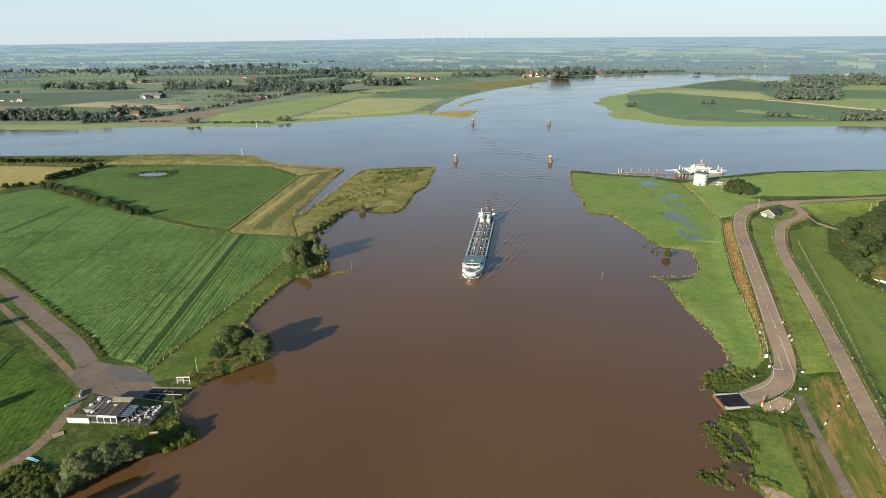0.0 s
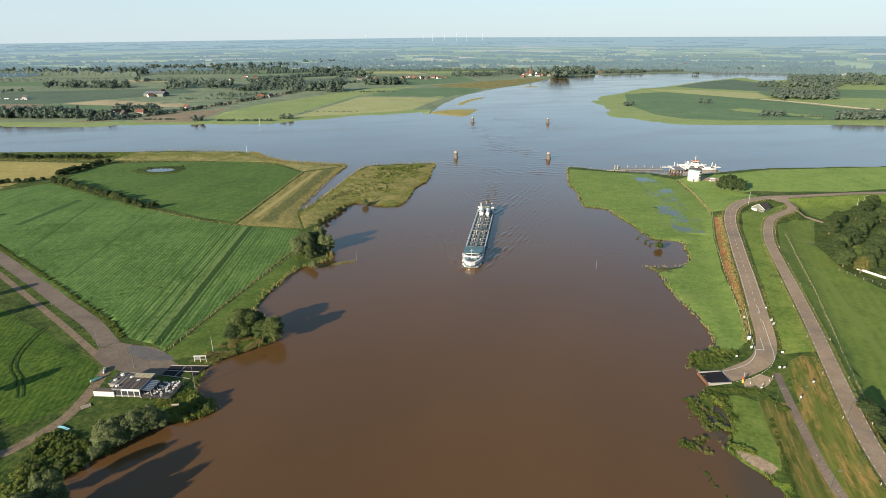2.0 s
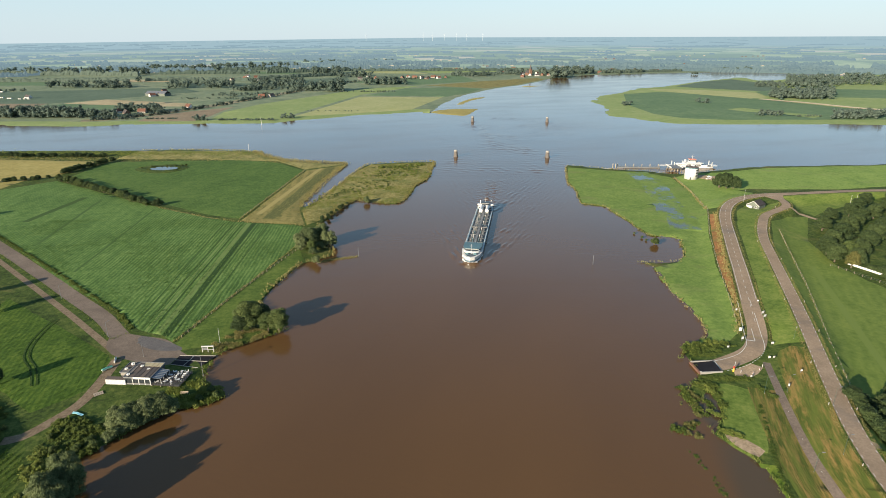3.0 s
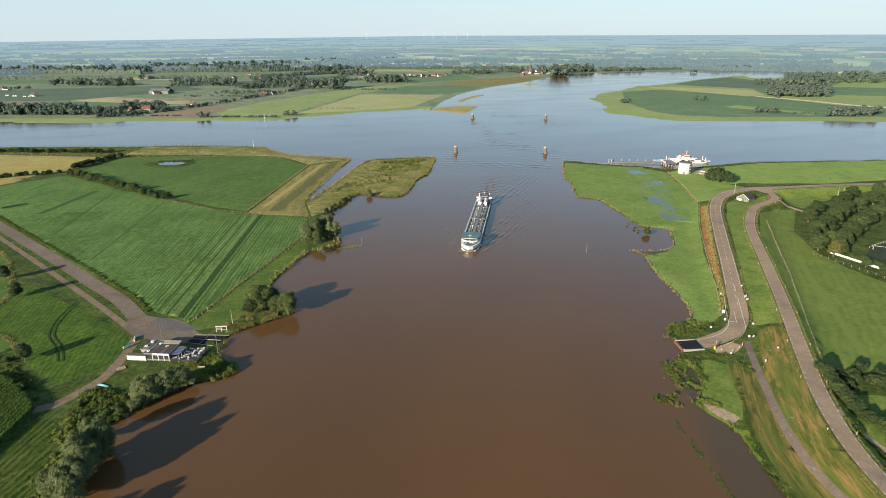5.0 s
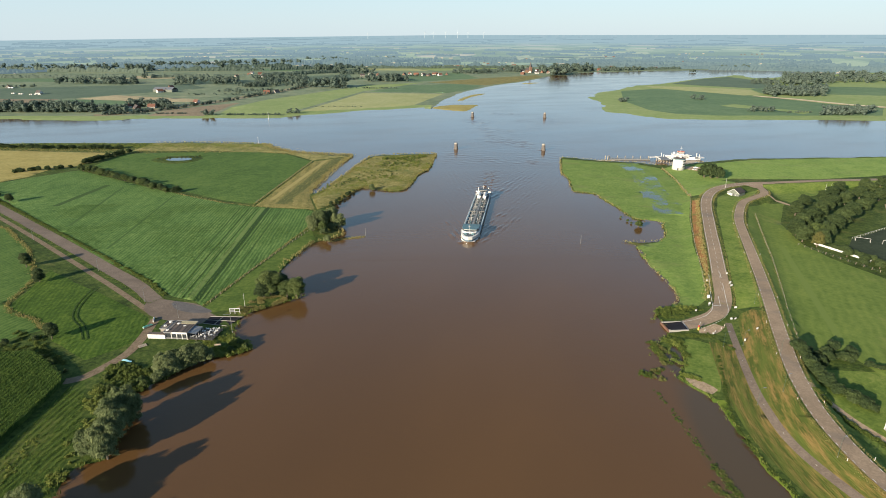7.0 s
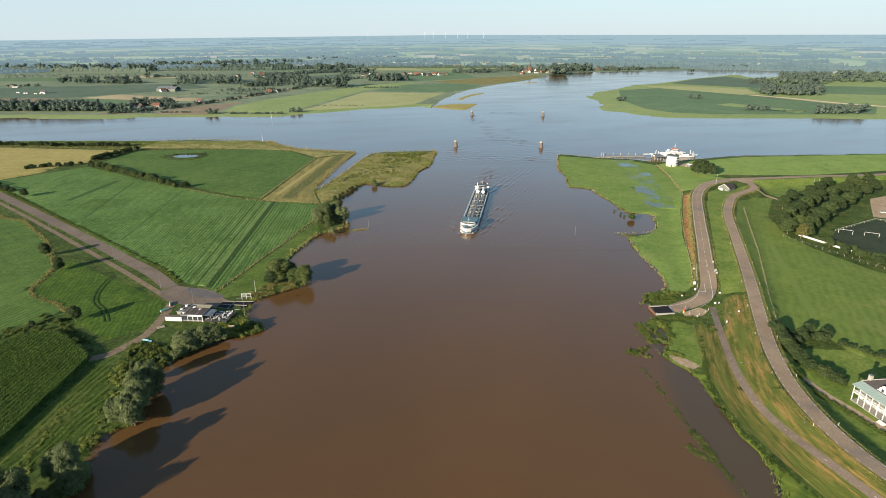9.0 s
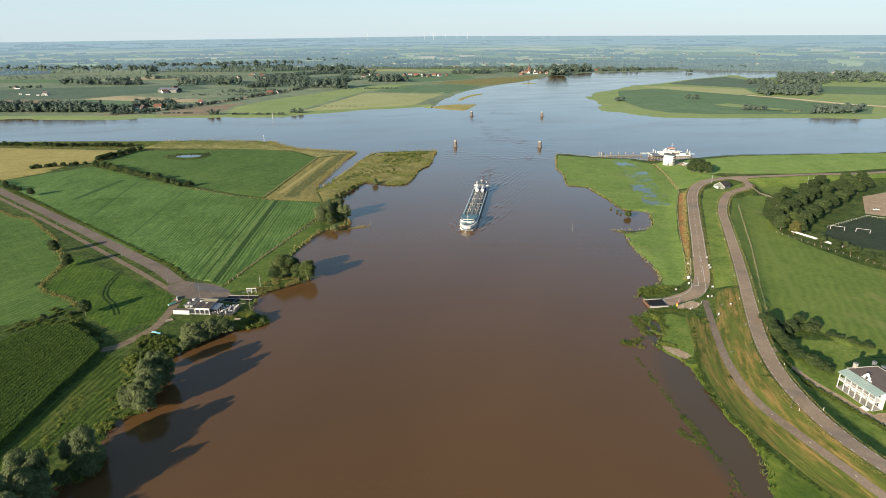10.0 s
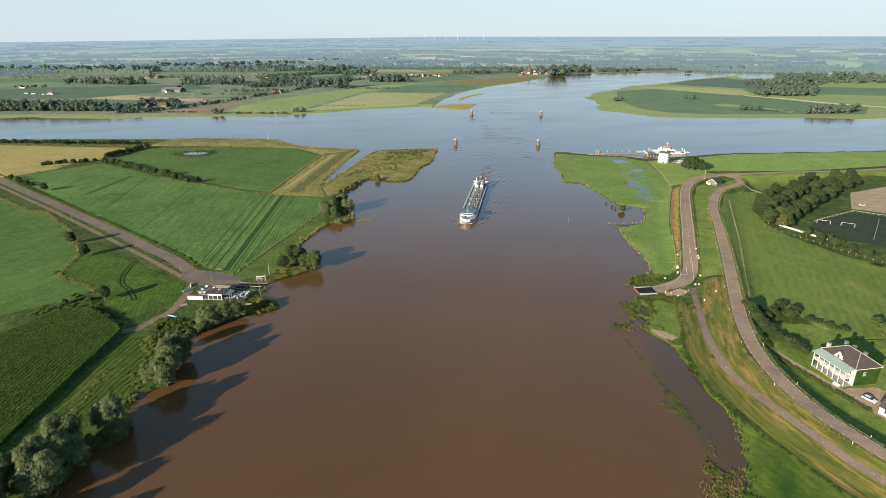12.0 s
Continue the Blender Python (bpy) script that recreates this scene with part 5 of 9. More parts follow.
def plant(kinds, x, y, h, label="", group="", wide=1.0, z=None):
    """Sets one tree or bush of height h on the land."""
    global planted
    planted += 1
    src = kinds[planted % len(kinds)]
    s = h / (10 if src.name.startswith("tree") else 4)
    ob = copy_thing(src, Matrix.Translation((x, y, (on(x, y) if z is None else z) - 0.05)) @ Matrix.Rotation(planted * 2.4, 4, "Z") @ Matrix.Diagonal((s * wide, s * wide, s, 1)))
    return tagged(ob, label, group=group)


def row(kinds, a, b, n, h, label, group, spread=1.0, wide=1.0):
    for k in range(n):
        u = (k + 0.5) / n
        x, y = a[0] + (b[0] - a[0]) * u + rng.normal() * spread, a[1] + (b[1] - a[1]) * u + rng.normal() * spread
        plant(kinds, x, y, h * rng.uniform(0.7, 1.2), label, group, wide)


# west bank
for x, y, h in ((-81, 195, 13), (-76.5, 198, 10), (-68, 191.5, 10.5), (-72.5, 192, 9), (-83, 191, 8.5)):
    plant(GREENS + OAKS[:1], x, y, h, "full green tree on the river edge by the lawn", "trees by the lawn", 1.25)
for x, y, h in ((-77, 294, 12.5), (-71, 302, 12.5), (-81, 290, 10), (-66, 296, 10), (-74, 287, 8)):
    plant(WILLOWS + GREENS, x, y, h, "grey-green tree clump at the water", "trees at the spit", 1.1)
for x, y, h in ((-70, 292, 5), (-64, 298, 5.5), (-79, 297, 5), (-73, 283, 4.5)):
    plant(WBUSHES, x, y, h, "willow bush under the tree clump", "bushes at the spit", 1.2)
plant(WBUSHES, -67.7, 268.5, 5, "single willow bush at the end of the bank")
plant(WBUSHES, -55.4, 392, 6, "willow bush standing in the flood water", z=-0.2)
row(DBUSHES, (-80.5, 336), (-70, 388), 9, 3.4, "low dark bush along the reed spit", "bushes along the spit")
for k in range(11):
    u = 0.26 + 0.74 * k / 10
    plant(WILLOWS, -104.5 + 13.8 * u + rng.normal() * 0.4, 124.6 + 11.5 * u, 6.6 + rng.random() * 1.1, "low grey-green willow below the cafe", "willows below the cafe", 1.15)
for k in range(9):
    plant(WBUSHES, -101.5 + 10.5 * k / 8 + rng.normal() * 0.3, 122.5 + 13.5 * k / 8, 3.2 + rng.random(), "grey-green willow bush at the water's edge", "willow bushes", 1.3)
for x, y in ((-106, 121), (-108, 117), (-110.5, 113.5), (-104, 119)):
    plant(BUSHES, x, y, 2.8, "rough olive bush below the cafe", "willows below the cafe", 1.2)
plant(WBUSHES, -87.9, 136.8, 5, "small round willow bush beside the terrace")
for x, y, h in ((-104, 106.5, 9), (-99, 99.5, 11), (-100.3, 93.5, 12.5), (-98, 87, 12), (-96.8, 82.5, 11), (-101.5, 83.5, 9.5), (-102, 57, 13), (-98.8, 55, 10.5), (-105.5, 61, 9.5), (-111, 47, 13.5), (-106, 41, 13), (-112, 35, 14), (-117, 29, 13), (-105.5, 31, 13.5), (-114, 22, 13), (-108, 14, 12), (-104, 4, 11), (-112, -4, 12)):
    plant(WILLOWS, x, y, h, "full grey-green willow on the river bank", "willows on the bank", 1.0)
for x, y in ((-101, 98), (-99.5, 91), (-98.5, 85), (-100, 60), (-98, 53.5), (-105, 50), (-104.5, 37), (-107.5, 31), (-105, 22)):
    plant(WBUSHES, x, y, 4.5, "grey-green willow bush at the foot of the willows", "willow bushes", 1.15)
plant(OAKS, -219.5, 229, 9, "round dark tree on the field ditch", "trees on the ditch")
plant(OAKS, -199.7, 209.5, 8, "round dark tree on the field ditch", "trees on the ditch")
plant(OAKS, -157, 152, 8, "dark tree beside the small field", "trees on the ditch")
for x, y in ((-163, 151), (-173, 148)):
    plant(BUSHES + DBUSHES, x, y, 2.2 + 0.8 * rng.random(), "rough green bush in the field corner", "bushes in the field corner", 1.2)
row(DBUSHES + BUSHES, (-333, 470), (-206, 381), 44, 5.5, "bush in the hedge between the fields", "hedge between the fields", 1.5, 1.1)
row(DBUSHES, (-384, 452), (-345, 474), 12, 5, "bush in the hedge along the grain field", "hedge along the grain", 1.5, 1.2)
row(DBUSHES, (-343, 492), (-330, 545), 18, 5.5, "bush in the hedge along the grain field", "hedge along the grain", 1.5, 1.2)
row(DBUSHES, (-520, 580), (-345, 570), 60, 4.5, "bush in the long hedge near the channel", "hedge near the channel", 2, 1.3)
row(DBUSHES, (-375, 400), (-335, 368), 8, 4.5, "roadside bush on the west road", "roadside bushes", 1, 1.2)
plant(OAKS, -318, 356, 7, "roadside tree on the west road", wide=1.2)
row(BUSHES, (-283, 517), (-242, 524), 9, 2.2, "low bush on the pond's edge", "bushes round the pond", 1.5)
row(BUSHES, (-152, 138), (-136, 125), 5, 2.4, "low bush beside the dirt track", "bushes by the track", 1)
row(BUSHES, (-118, 124), (-112, 110), 3, 2.0, "low bush beside the willows", "bushes by the track", 1.5)
for x, y in ((-80, 148), (-77, 145), (-82, 143)):
    plant(BUSHES, x, y, 2.4, "yellow-green shrub on the point", "shrubs on the point", 1.2)
# east bank
for x, y, h in ((227, 434, 12.5), (232, 431.5, 13), (237, 431, 12), (233, 436, 13)):
    plant(DBUSHES, x, y, h, "dense dark round tree-high bush by the tower", "bushes by the tower", 0.85)
plant(BUSHES, 126.6, 298, 5, "round green bush in the flooded cove", wide=1.1, z=0)
for x, y, h in ((123, 310, 2), (121, 318, 1.6), (124, 305, 1.6)):
    plant(BUSHES, x, y, h, "small shrub standing in flood water", "shrubs in the cove", z=0)
for x, y, h in ((212, 268, 13), (219, 262, 12), (215, 280, 13), (224, 290, 14), (230, 275, 13), (236, 300, 15), (243, 288, 14), (248, 312, 15), (257, 300, 15), (239, 322, 14), (262, 325, 15), (270, 312, 15), (255, 340, 14), (274, 338, 15), (288, 328, 15), (276, 352, 14), (290, 348, 15), (304, 345, 15), (292, 366, 14), (310, 362, 15), (322, 358, 14), (306, 380, 14), (326, 376, 15), (338, 372, 14), (334, 392, 13), (350, 396, 12)):
    plant(OAKS, x + 2, y, h * (0.88 if y < 320 else 0.76), "tall dark tree in the wood by the pitch", "trees of the wood", 1.25)
plant(BROWNS, 217, 259, 10, "olive-brown tree at the wood's edge")
plant(GREENS, 223, 272, 12, "fresh green tree at the wood's edge")
for x, y in ((224, 243), (226, 233), (230, 226), (233, 216), (236, 207), (240, 198), (244, 190), (250, 183), (247, 197), (256, 190)):
    plant(OAKS, x, y, 5.6, "young dark green tree along the pitch", "young trees along the pitch", 1.5)
row(DBUSHES, (226, 256), (233, 236), 10, 3.6, "dark bush in the hedge behind the white wall", "hedge along the pitch", 0.8, 1.3)
row(DBUSHES, (232, 238), (245, 188), 24, 3.4, "low bush in the hedge along the pitch", "hedge along the pitch", 1.4, 1.3)
for x, y, h in ((152, 143, 5), (147, 139, 4), (156, 139, 4.5), (141, 133, 4)):
    plant(DBUSHES, x, y, h, "dark bush below the dike road", "bushes below the dike", 1.2)
row(DBUSHES, (157, 132.5), (168, 119.5), 10, 2.4, "low dark bush in the garden hedge", "garden hedge", 0.5, 1.2)
row(DBUSHES, (139.5, 138), (157, 135), 8, 3.4, "dark bush in the garden hedge", "garden hedge", 1.0, 1.3)
row(DBUSHES, (135.4, 140), (134.6, 118), 15, 4.0, "dark bush in the tall garden hedge", "garden hedge", 0.5, 1.3)
row(DBUSHES, (134.6, 118), (141, 104), 11, 3.8, "dark bush in the garden hedge", "garden hedge", 0.6, 1.3)
row(GREENS, (176, 103), (185, 128), 4, 8, "green garden tree behind the villa", "garden trees", 2, 1.1)
row(DBUSHES, (163, 84), (172, 76), 4, 4.5, "dark garden bush by the villa", "garden bushes", 1, 1.1)
for t in STOCK:
    for o in list(t.children_recursive) + [t]:
        bpy.data.objects.remove(o)


def tufts(name, pts, h, mat, label, category, blades=6, wide=0.6, z=None):
    """Tall grass or reeds: tufts of narrow blades, all in one mesh."""
    p = np.array(pts)
    n = len(p) * blades
    base = np.repeat(np.column_stack([p[:, :2], height(p) if z is None else np.full(len(p), z)]), blades, 0)
    base[:, :2] += rng.normal(size=(n, 2)) * wide * 0.4
    a = rng.uniform(0, 6.28, n)
    s = np.column_stack([np.cos(a), np.sin(a), np.zeros(n)]) * h * rng.uniform(0.07, 0.16, (n, 1))
    tip = base + np.column_stack([rng.normal(size=(n, 2)) * h * 0.34, h * rng.uniform(0.35, 1.15, n)])
    v = np.stack([base - s - (0, 0, 0.15), base + s - (0, 0, 0.15), tip], 1).reshape(-1, 3)
    ob = new(name, mesh_of(name, v, np.arange(3 * n).reshape(-1, 3), mat))
    return tagged(ob, label, category, kind="stuff")


def along(line, per_metre, spread, keep=lambda x, y: True):
    q = np.array(line)[:, :2]
    out = []
    for a, b in zip(q, q[1:]):
        for _ in range(rng.poisson(np.linalg.norm(b - a) * per_metre)):
            x, y = a + (b - a) * rng.random() + rng.normal(size=2) * spread
            if keep(x, y):
                out.append((x, y))
    return out


def within(poly, n, patchy=0.0):
    q = np.array(poly)
    p = rng.uniform(q.min(0)[:2], q.max(0)[:2], (n, 2))
    p = p[inside(q, p)]
    return np.array([v for v in p if noise.noise((v[0] * 0.22, v[1] * 0.22, 5.0)) > patchy]) if patchy else p


REED_SPIT = [(-66, 272), (-58, 276), (-48, 279.5)]
wl, el = np.array(WEST_LAND), np.array(EAST_LAND)
wshore = [p for p in along(west_shore, 2.2, 1.5, lambda x, y: y > -30 and x > -330)]
wshore = np.array(wshore)[inside(wl, np.array(wshore))]
tufts("shore_grass", wshore[wshore[:, 1] > 210], 1.3, REED, "dry reeds and tall grass along the west shore", "reeds", 7, 0.8)
tufts("shore_grass", wshore[wshore[:, 1] <= 210], 1.2, HERB, "green herbs and grass on the bank", "herbs", 7, 0.8)
eshore = np.array(along(east_shore, 2.0, 1.0, lambda x, y: y > -30 and x < 260))
eshore = eshore[inside(el, eshore)]
tufts("shore_grass", eshore[eshore[:, 1] > 180], 0.8, REED, "straw-coloured grass edge of the pasture", "grass", 6, 0.6)
tufts("shore_grass", eshore[eshore[:, 1] <= 180], 0.9, HERB, "green herbs at the water's edge", "herbs", 6, 0.7)
REED_PLOT = [(-67.4, 527.8), (-6.3, 537.5), (-9.5, 499), (-12.4, 467.4), (-21, 443.8), (-24.9, 412.8), (-30.7, 391.1), (-44.6, 389.1), (-64.9, 397.6), (-77.4, 352.8), (-88, 337.3), (-99, 371.4), (-91.9, 397.8), (-83.8, 454.4), (-76.5, 502.4)]
STRIP_PLOT = [(-124.7, 502.6), (-91.8, 527.9), (-97.1, 449.2), (-101.7, 375.3), (-89.7, 337.3), (-124.1, 342.5), (-134.4, 347.7)]
tufts("reeds", within(REED_PLOT, 24000), 0.9, REED, "dense reeds, straw and olive, on the spit", "reeds", 6, 0.9)
tufts("reeds", [q for q in within(REED_PLOT, 9000) if noise.noise((q[0] * 0.05, q[1] * 0.05, 3.0)) > 0.05], 1.2, HERB, "green patches among the reeds", "herbs", 8, 1.3)
tufts("reeds", within(STRIP_PLOT, 5000), 0.8, REED, "dry tall grass on the strip", "grass", 5, 0.7)
tufts("field_edge", along([(-85, 299), (-98, 232), (-108, 183)], 2.6, 0.4), 0.7, REED, "dry grass line along the field fence", "grass", 6, 0.6)
tufts("field_edge", along([(-205, 380), (-158, 353), (-137, 345), (-96, 338), (-88, 334)], 2.4, 0.6), 0.7, REED, "dry grass line between the fields", "grass", 6, 0.6)
tufts("field_edge", along([(-127, 503), (-136.5, 350)], 3, 0.5), 0.8, REED, "dry grass line beside the field", "grass", 6, 0.6)
tufts("field_edge", along([(-204, 600), (-160, 553), (-92, 536)], 6, 3), 1.2, REED, "dry reeds on the channel bank", "reeds", 6, 0.9)
tufts("field_edge", along([(-560, 588), (-200, 588)], 9, 8), 1.2, HERB, "rough reeds along the channel", "reeds", 6, 1.2)
tufts("field_edge", along([(-520, 567), (-330, 560), (-205, 562), (-150, 546)], 6, 7), 0.9, REED, "dry tan grass along the channel", "grass", 6, 1.0)
tufts("road_verge", along(ribbon(west_road[:-8], 8.4), 1.6, 0.5, lambda x, y: -400 < x < -110), 0.6, HERB, "tall grass verge of the west road", "grass", 5, 0.5)
tufts("field_edge", along([(-337, 333), (-294, 301), (-276, 294), (-236, 255), (-205, 213), (-201, 196), (-198, 184), (-192, 177), (-174, 168), (-166, 160)], 3.5, 0.7), 1.0, REED, "dry grass along the winding ditch", "grass", 6, 0.7)
tufts("rough_herbs", within([(-129.3, 118.1), (-121.2, 113.4), (-112.9, 94.3), (-105.5, 70), (-115, 64), (-122.3, 50.4), (-122.3, 40.8), (-123.5, 29.8), (-129.2, 53)], 2500), 0.4, HERB, "rough weeds on the bank slope", "weeds", 6, 0.9)
tufts("rough_herbs", within([(-96, 151), (-85, 156), (-75, 146), (-79, 139), (-92, 137), (-98, 143)], 2700, 0.02), 0.8, HERB, "yellow-green weeds on the point", "weeds", 7, 0.9)
tufts("rough_herbs", within([(-92, 181), (-84, 195), (-67, 190), (-78, 181), (-87, 174)], 2700, 0.02), 0.8, REED, "dry weeds along the bank below the lawn", "weeds", 7, 0.8)


def in_rows(pts, pitch, angle=90.0, centre=None, sway=0.5):
    """Draws scattered plants together into drilled rows: straight ones at an angle, or arcs round a centre."""
    p = np.array(pts)[:, :2]
    wob = np.array([noise.noise((x * 0.05, y * 0.05, 9.0)) for x, y in p]) * sway * pitch
    if centre is None:
        s = np.array((-math.sin(radians(angle)), math.cos(radians(angle))))
        d = p @ s
    else:
        q = p - np.array(centre)
        d = np.linalg.norm(q, axis=1)
        s = q / d[:, None]
    to = np.round(d / pitch) * pitch + wob + rng.normal(size=len(p)) * pitch * 0.07
    return p + s * (to - d)[:, None]


crop_plot = within([(-405.8, 388.8), (-377.7, 403.4), (-356.8, 433.1), (-330.8, 463.6), (-260, 416.2), (-204.9, 379.8), (-158.3, 353.2), (-137.8, 344.3), (-121.5, 340.8), (-96.7, 337.3), (-89.6, 332.3), (-85.6, 298.9), (-98.7, 232.1), (-108.6, 182.5), (-114.9, 187.9), (-127.1, 192.7), (-142.5, 207.8), (-187.8, 241.8), (-293.8, 333.2), (-334.7, 368.7)], 46000)
crop_plot = crop_plot[(crop_plot[:, 0] > -290) & (crop_plot[:, 1] < 350)]
crop_plot = [q for q in in_rows(crop_plot, 2.0, 94) if noise.noise((q[0] * 0.03, q[1] * 0.03, 2.0)) > -0.25 + 0.5 * rng.random()]
tufts("crop_rows", crop_plot, 0.8, CROP_LEAF, "young crop standing in fine drill rows", "crop", 6, 0.55)
tufts("bank_swaths", in_rows(within([(-129.3, 118.1), (-121.2, 113.4), (-112.9, 94.3), (-105.5, 70), (-115, 64), (-122.3, 50.4), (-122.3, 40.8), (-123.5, 29.8), (-129.2, 53)], 5000), 2.2, 86, sway=1.5), 0.6, MOWN_LEAF, "rough grass in streaks along the west bank", "grass", 6, 0.7)
tufts("pond_reeds", along([(-260 + 14.5 * math.cos(u), 511 + 9.6 * math.sin(u)) for u in np.arange(0, 6.4, 0.3)], 7, 0.8), 1.1, LEAF_MID, "dark rushes round the field pond", "rushes", 6, 0.8)
tufts("grass_swaths", in_rows(within([(-203.9, 224.6), (-177.8, 206.2), (-161.9, 196.1), (-128, 171.7), (-122.9, 163.5), (-124.1, 148.4), (-127.2, 143.7), (-134.7, 135.9), (-144.5, 142.6), (-155.6, 150.3), (-166.5, 162.4), (-177.7, 171.2), (-192.1, 179.1), (-196.4, 185.1), (-198.3, 196.2)], 9000), 2.6, centre=(-60, 120), sway=1.2), 0.45, MOWN_LEAF, "cut grass lying in curved swaths", "grass", 5, 0.6)
tufts("maize_plants", in_rows(within([(-186.5, 106.9), (-179.7, 115.9), (-174.1, 128.1), (-169.6, 138.2), (-156.8, 139.8), (-140.4, 128), (-132.8, 120.5), (-132.1, 79.8), (-132.1, 49.9), (-131.7, 36.4)], 30000), 1.6, 91), 0.9, MAIZE_LEAF, "maize plants in close rows", "maize", 5, 0.7, 2.3)
tufts("road_verge", along([(186, 352), (160, 285), (140, 232), (128, 200), (122, 188)], 3, 0.8), 1.0, REED, "dry grass line below the ramp road", "grass", 6, 0.7)
tufts("road_verge", along([(204, 470), (199, 424), (188, 367)], 3, 0.7), 0.9, REED, "dry grass line along the pasture", "grass", 6, 0.6)
tufts("road_verge", along(ribbon(dike_road[6:], 7.6), 8.0, 0.45), 0.3, REED, "long dry grass on the dike road's shoulder", "grass", 5, 0.4)
tufts("road_verge", along(ribbon(ramp_road[8:-10], 9.4), 8.0, 0.45), 0.3, REED, "long dry grass on the ramp road's shoulder", "grass", 5, 0.4)
tufts("field_edge", along([(211, 317), (178, 234), (150, 169), (138, 140)], 2.0, 0.4), 0.6, REED, "dry grass along the meadow fence", "grass", 6, 0.6)
tufts("flooded_plants", along([(81, 37), (73, 30), (74, 20), (72, 8)], 12, 2.8), 0.9, REED, "half-drowned reeds in the water", "plants", 6, 0.8, -0.1)


def woods(name, specs, mat, label, lift=None):
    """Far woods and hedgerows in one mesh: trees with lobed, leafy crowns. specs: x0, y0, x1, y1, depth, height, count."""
    vs, fs, at = [], [], 0
    for x0, y0, x1, y1, deep, h, n in specs:
        for _ in range(int(n * 1.25)):
            u = rng.random()
            x, y = x0 + (x1 - x0) * u + rng.normal() * 1.5, y0 + (y1 - y0) * u
            back = rng.random() * deep
            x, y = x * (1 + back / (y + 44)) if y0 > 700 else x, y + back
            hh = h * rng.uniform(0.55, 1.1)
            wd = max(hh * 0.42, 2.8 if h > 6 else 1.5 if h > 2.5 else 0.8)
            lobes = [(x + rng.normal() * wd * 0.6, y + rng.normal() * wd * 0.5, hh * q, wd * rng.uniform(0.4, 0.7), wd * rng.uniform(0.4, 0.7), hh * rng.uniform(0.14, 0.22)) for q in (0.16, 0.34, 0.52, 0.66, 0.80)]
            lobes.append((x, y, hh * 0.46, wd * 0.85, wd * 0.85, hh * 0.42))
            z = (0.6 if lift is None else lift(x, y))
            v1, f1 = cores(lobes, 0.74, BALL1, rng)
            v2, f2 = leaves(lobes, 170, wd * 0.15, rng)
            vs += [v1 + (0, 0, z), v2 + (0, 0, z)]
            fs += [tuple(q) for q in f1 + at] + [tuple(q) for q in f2 + at + len(v1)]
            at += len(v1) + len(v2)
    return tagged(new(name, mesh_of(name, np.concatenate(vs), fs, mat)), label, "woods", kind="stuff")


woods("far_woods", [(-848.5, 890.3, -560, 888.6, 22.2, 17.5, 190), (-560, 888.6, -500, 888.3, 20, 13, 20), (-536.8, 958.3, -464.3, 958, 25.5, 14.1, 34), (-367.4, 853.2, -344.8, 853, 6, 10.3, 5), (-242.3, 873.1, -222.7, 873, 6, 9.1, 5), (-994.4, 1482.9, -783.9, 1481.6, 78.5, 17.1, 40), (-1733.3, 2044.6, -1003.6, 2038.8, 108.6, 26.5, 60), (-1131.6, 2310, -776.7, 2307, 90.5, 24.6, 40), (-976.5, 2547.9, -610.7, 2544.5, 109.9, 23.6, 36), (-470.9, 1443.1, -333.7, 1442.3, 248.2, 17, 60)], LEAF_HAZED, "dark tree belts on the far polder")
woods("far_woods", [(-311.9, 1342.5, -231.3, 1342, 48.2, 30.1, 12), (-487.9, 1375.3, -312.1, 1374.2, 50.5, 12.8, 30), (-420, 1968, -334.4, 1967.4, 174.2, 25.7, 18), (-328.5, 1875.4, -219.6, 1874.6, 124.6, 18.7, 18), (-681.9, 2973.1, -229.1, 2968.5, 149.3, 20.6, 40), (-214.3, 1556, -92.7, 1555.2, 86.5, 18.6, 24), (33.8, 1903.9, 185.5, 1902.8, 120.6, 14, 26), (185.5, 1992.8, 319.3, 1991.8, 256.9, 15, 30), (329.8, 1962.2, 509.7, 1960.9, 211.5, 24, 50)], LEAF_HAZED, "dark woods and poplars round the far village")
woods("far_woods", [(343.7, 1834.5, 395.9, 1834.1, 51.9, 30, 12), (554.5, 2061.2, 693.5, 2060.1, 110.9, 14.9, 24), (-666.4, 1444.4, -510.6, 1443.4, 157.2, 20.1, 34), (-864.9, 1445.7, -801, 1445.3, 74.8, 13.2, 12), (-487.7, 1229.3, -366, 1228.6, 54.9, 9.1, 18), (-873.5, 1693.8, -860.3, 1693.7, 6, 16.9, 2), (-1056.8, 1378.9, -975.5, 1378.4, 6, 8.5, 10)], LEAF_HAZED, "scattered trees on the far polder")
woods("far_hedges", [(-332.6, 853, -251, 852.6, 6, 3.6, 40), (-239.3, 965.1, -137.1, 964.6, 6, 2, 20), (-239.2, 1342.1, -107.1, 1341.2, 6, 4.1, 30), (-507.7, 867.5, -397.4, 866.9, 6, 3, 30), (-527.5, 1179, -351.9, 1178, 24.8, 3.8, 30)], LEAF_HAZED, "hedgerows across the far polder")
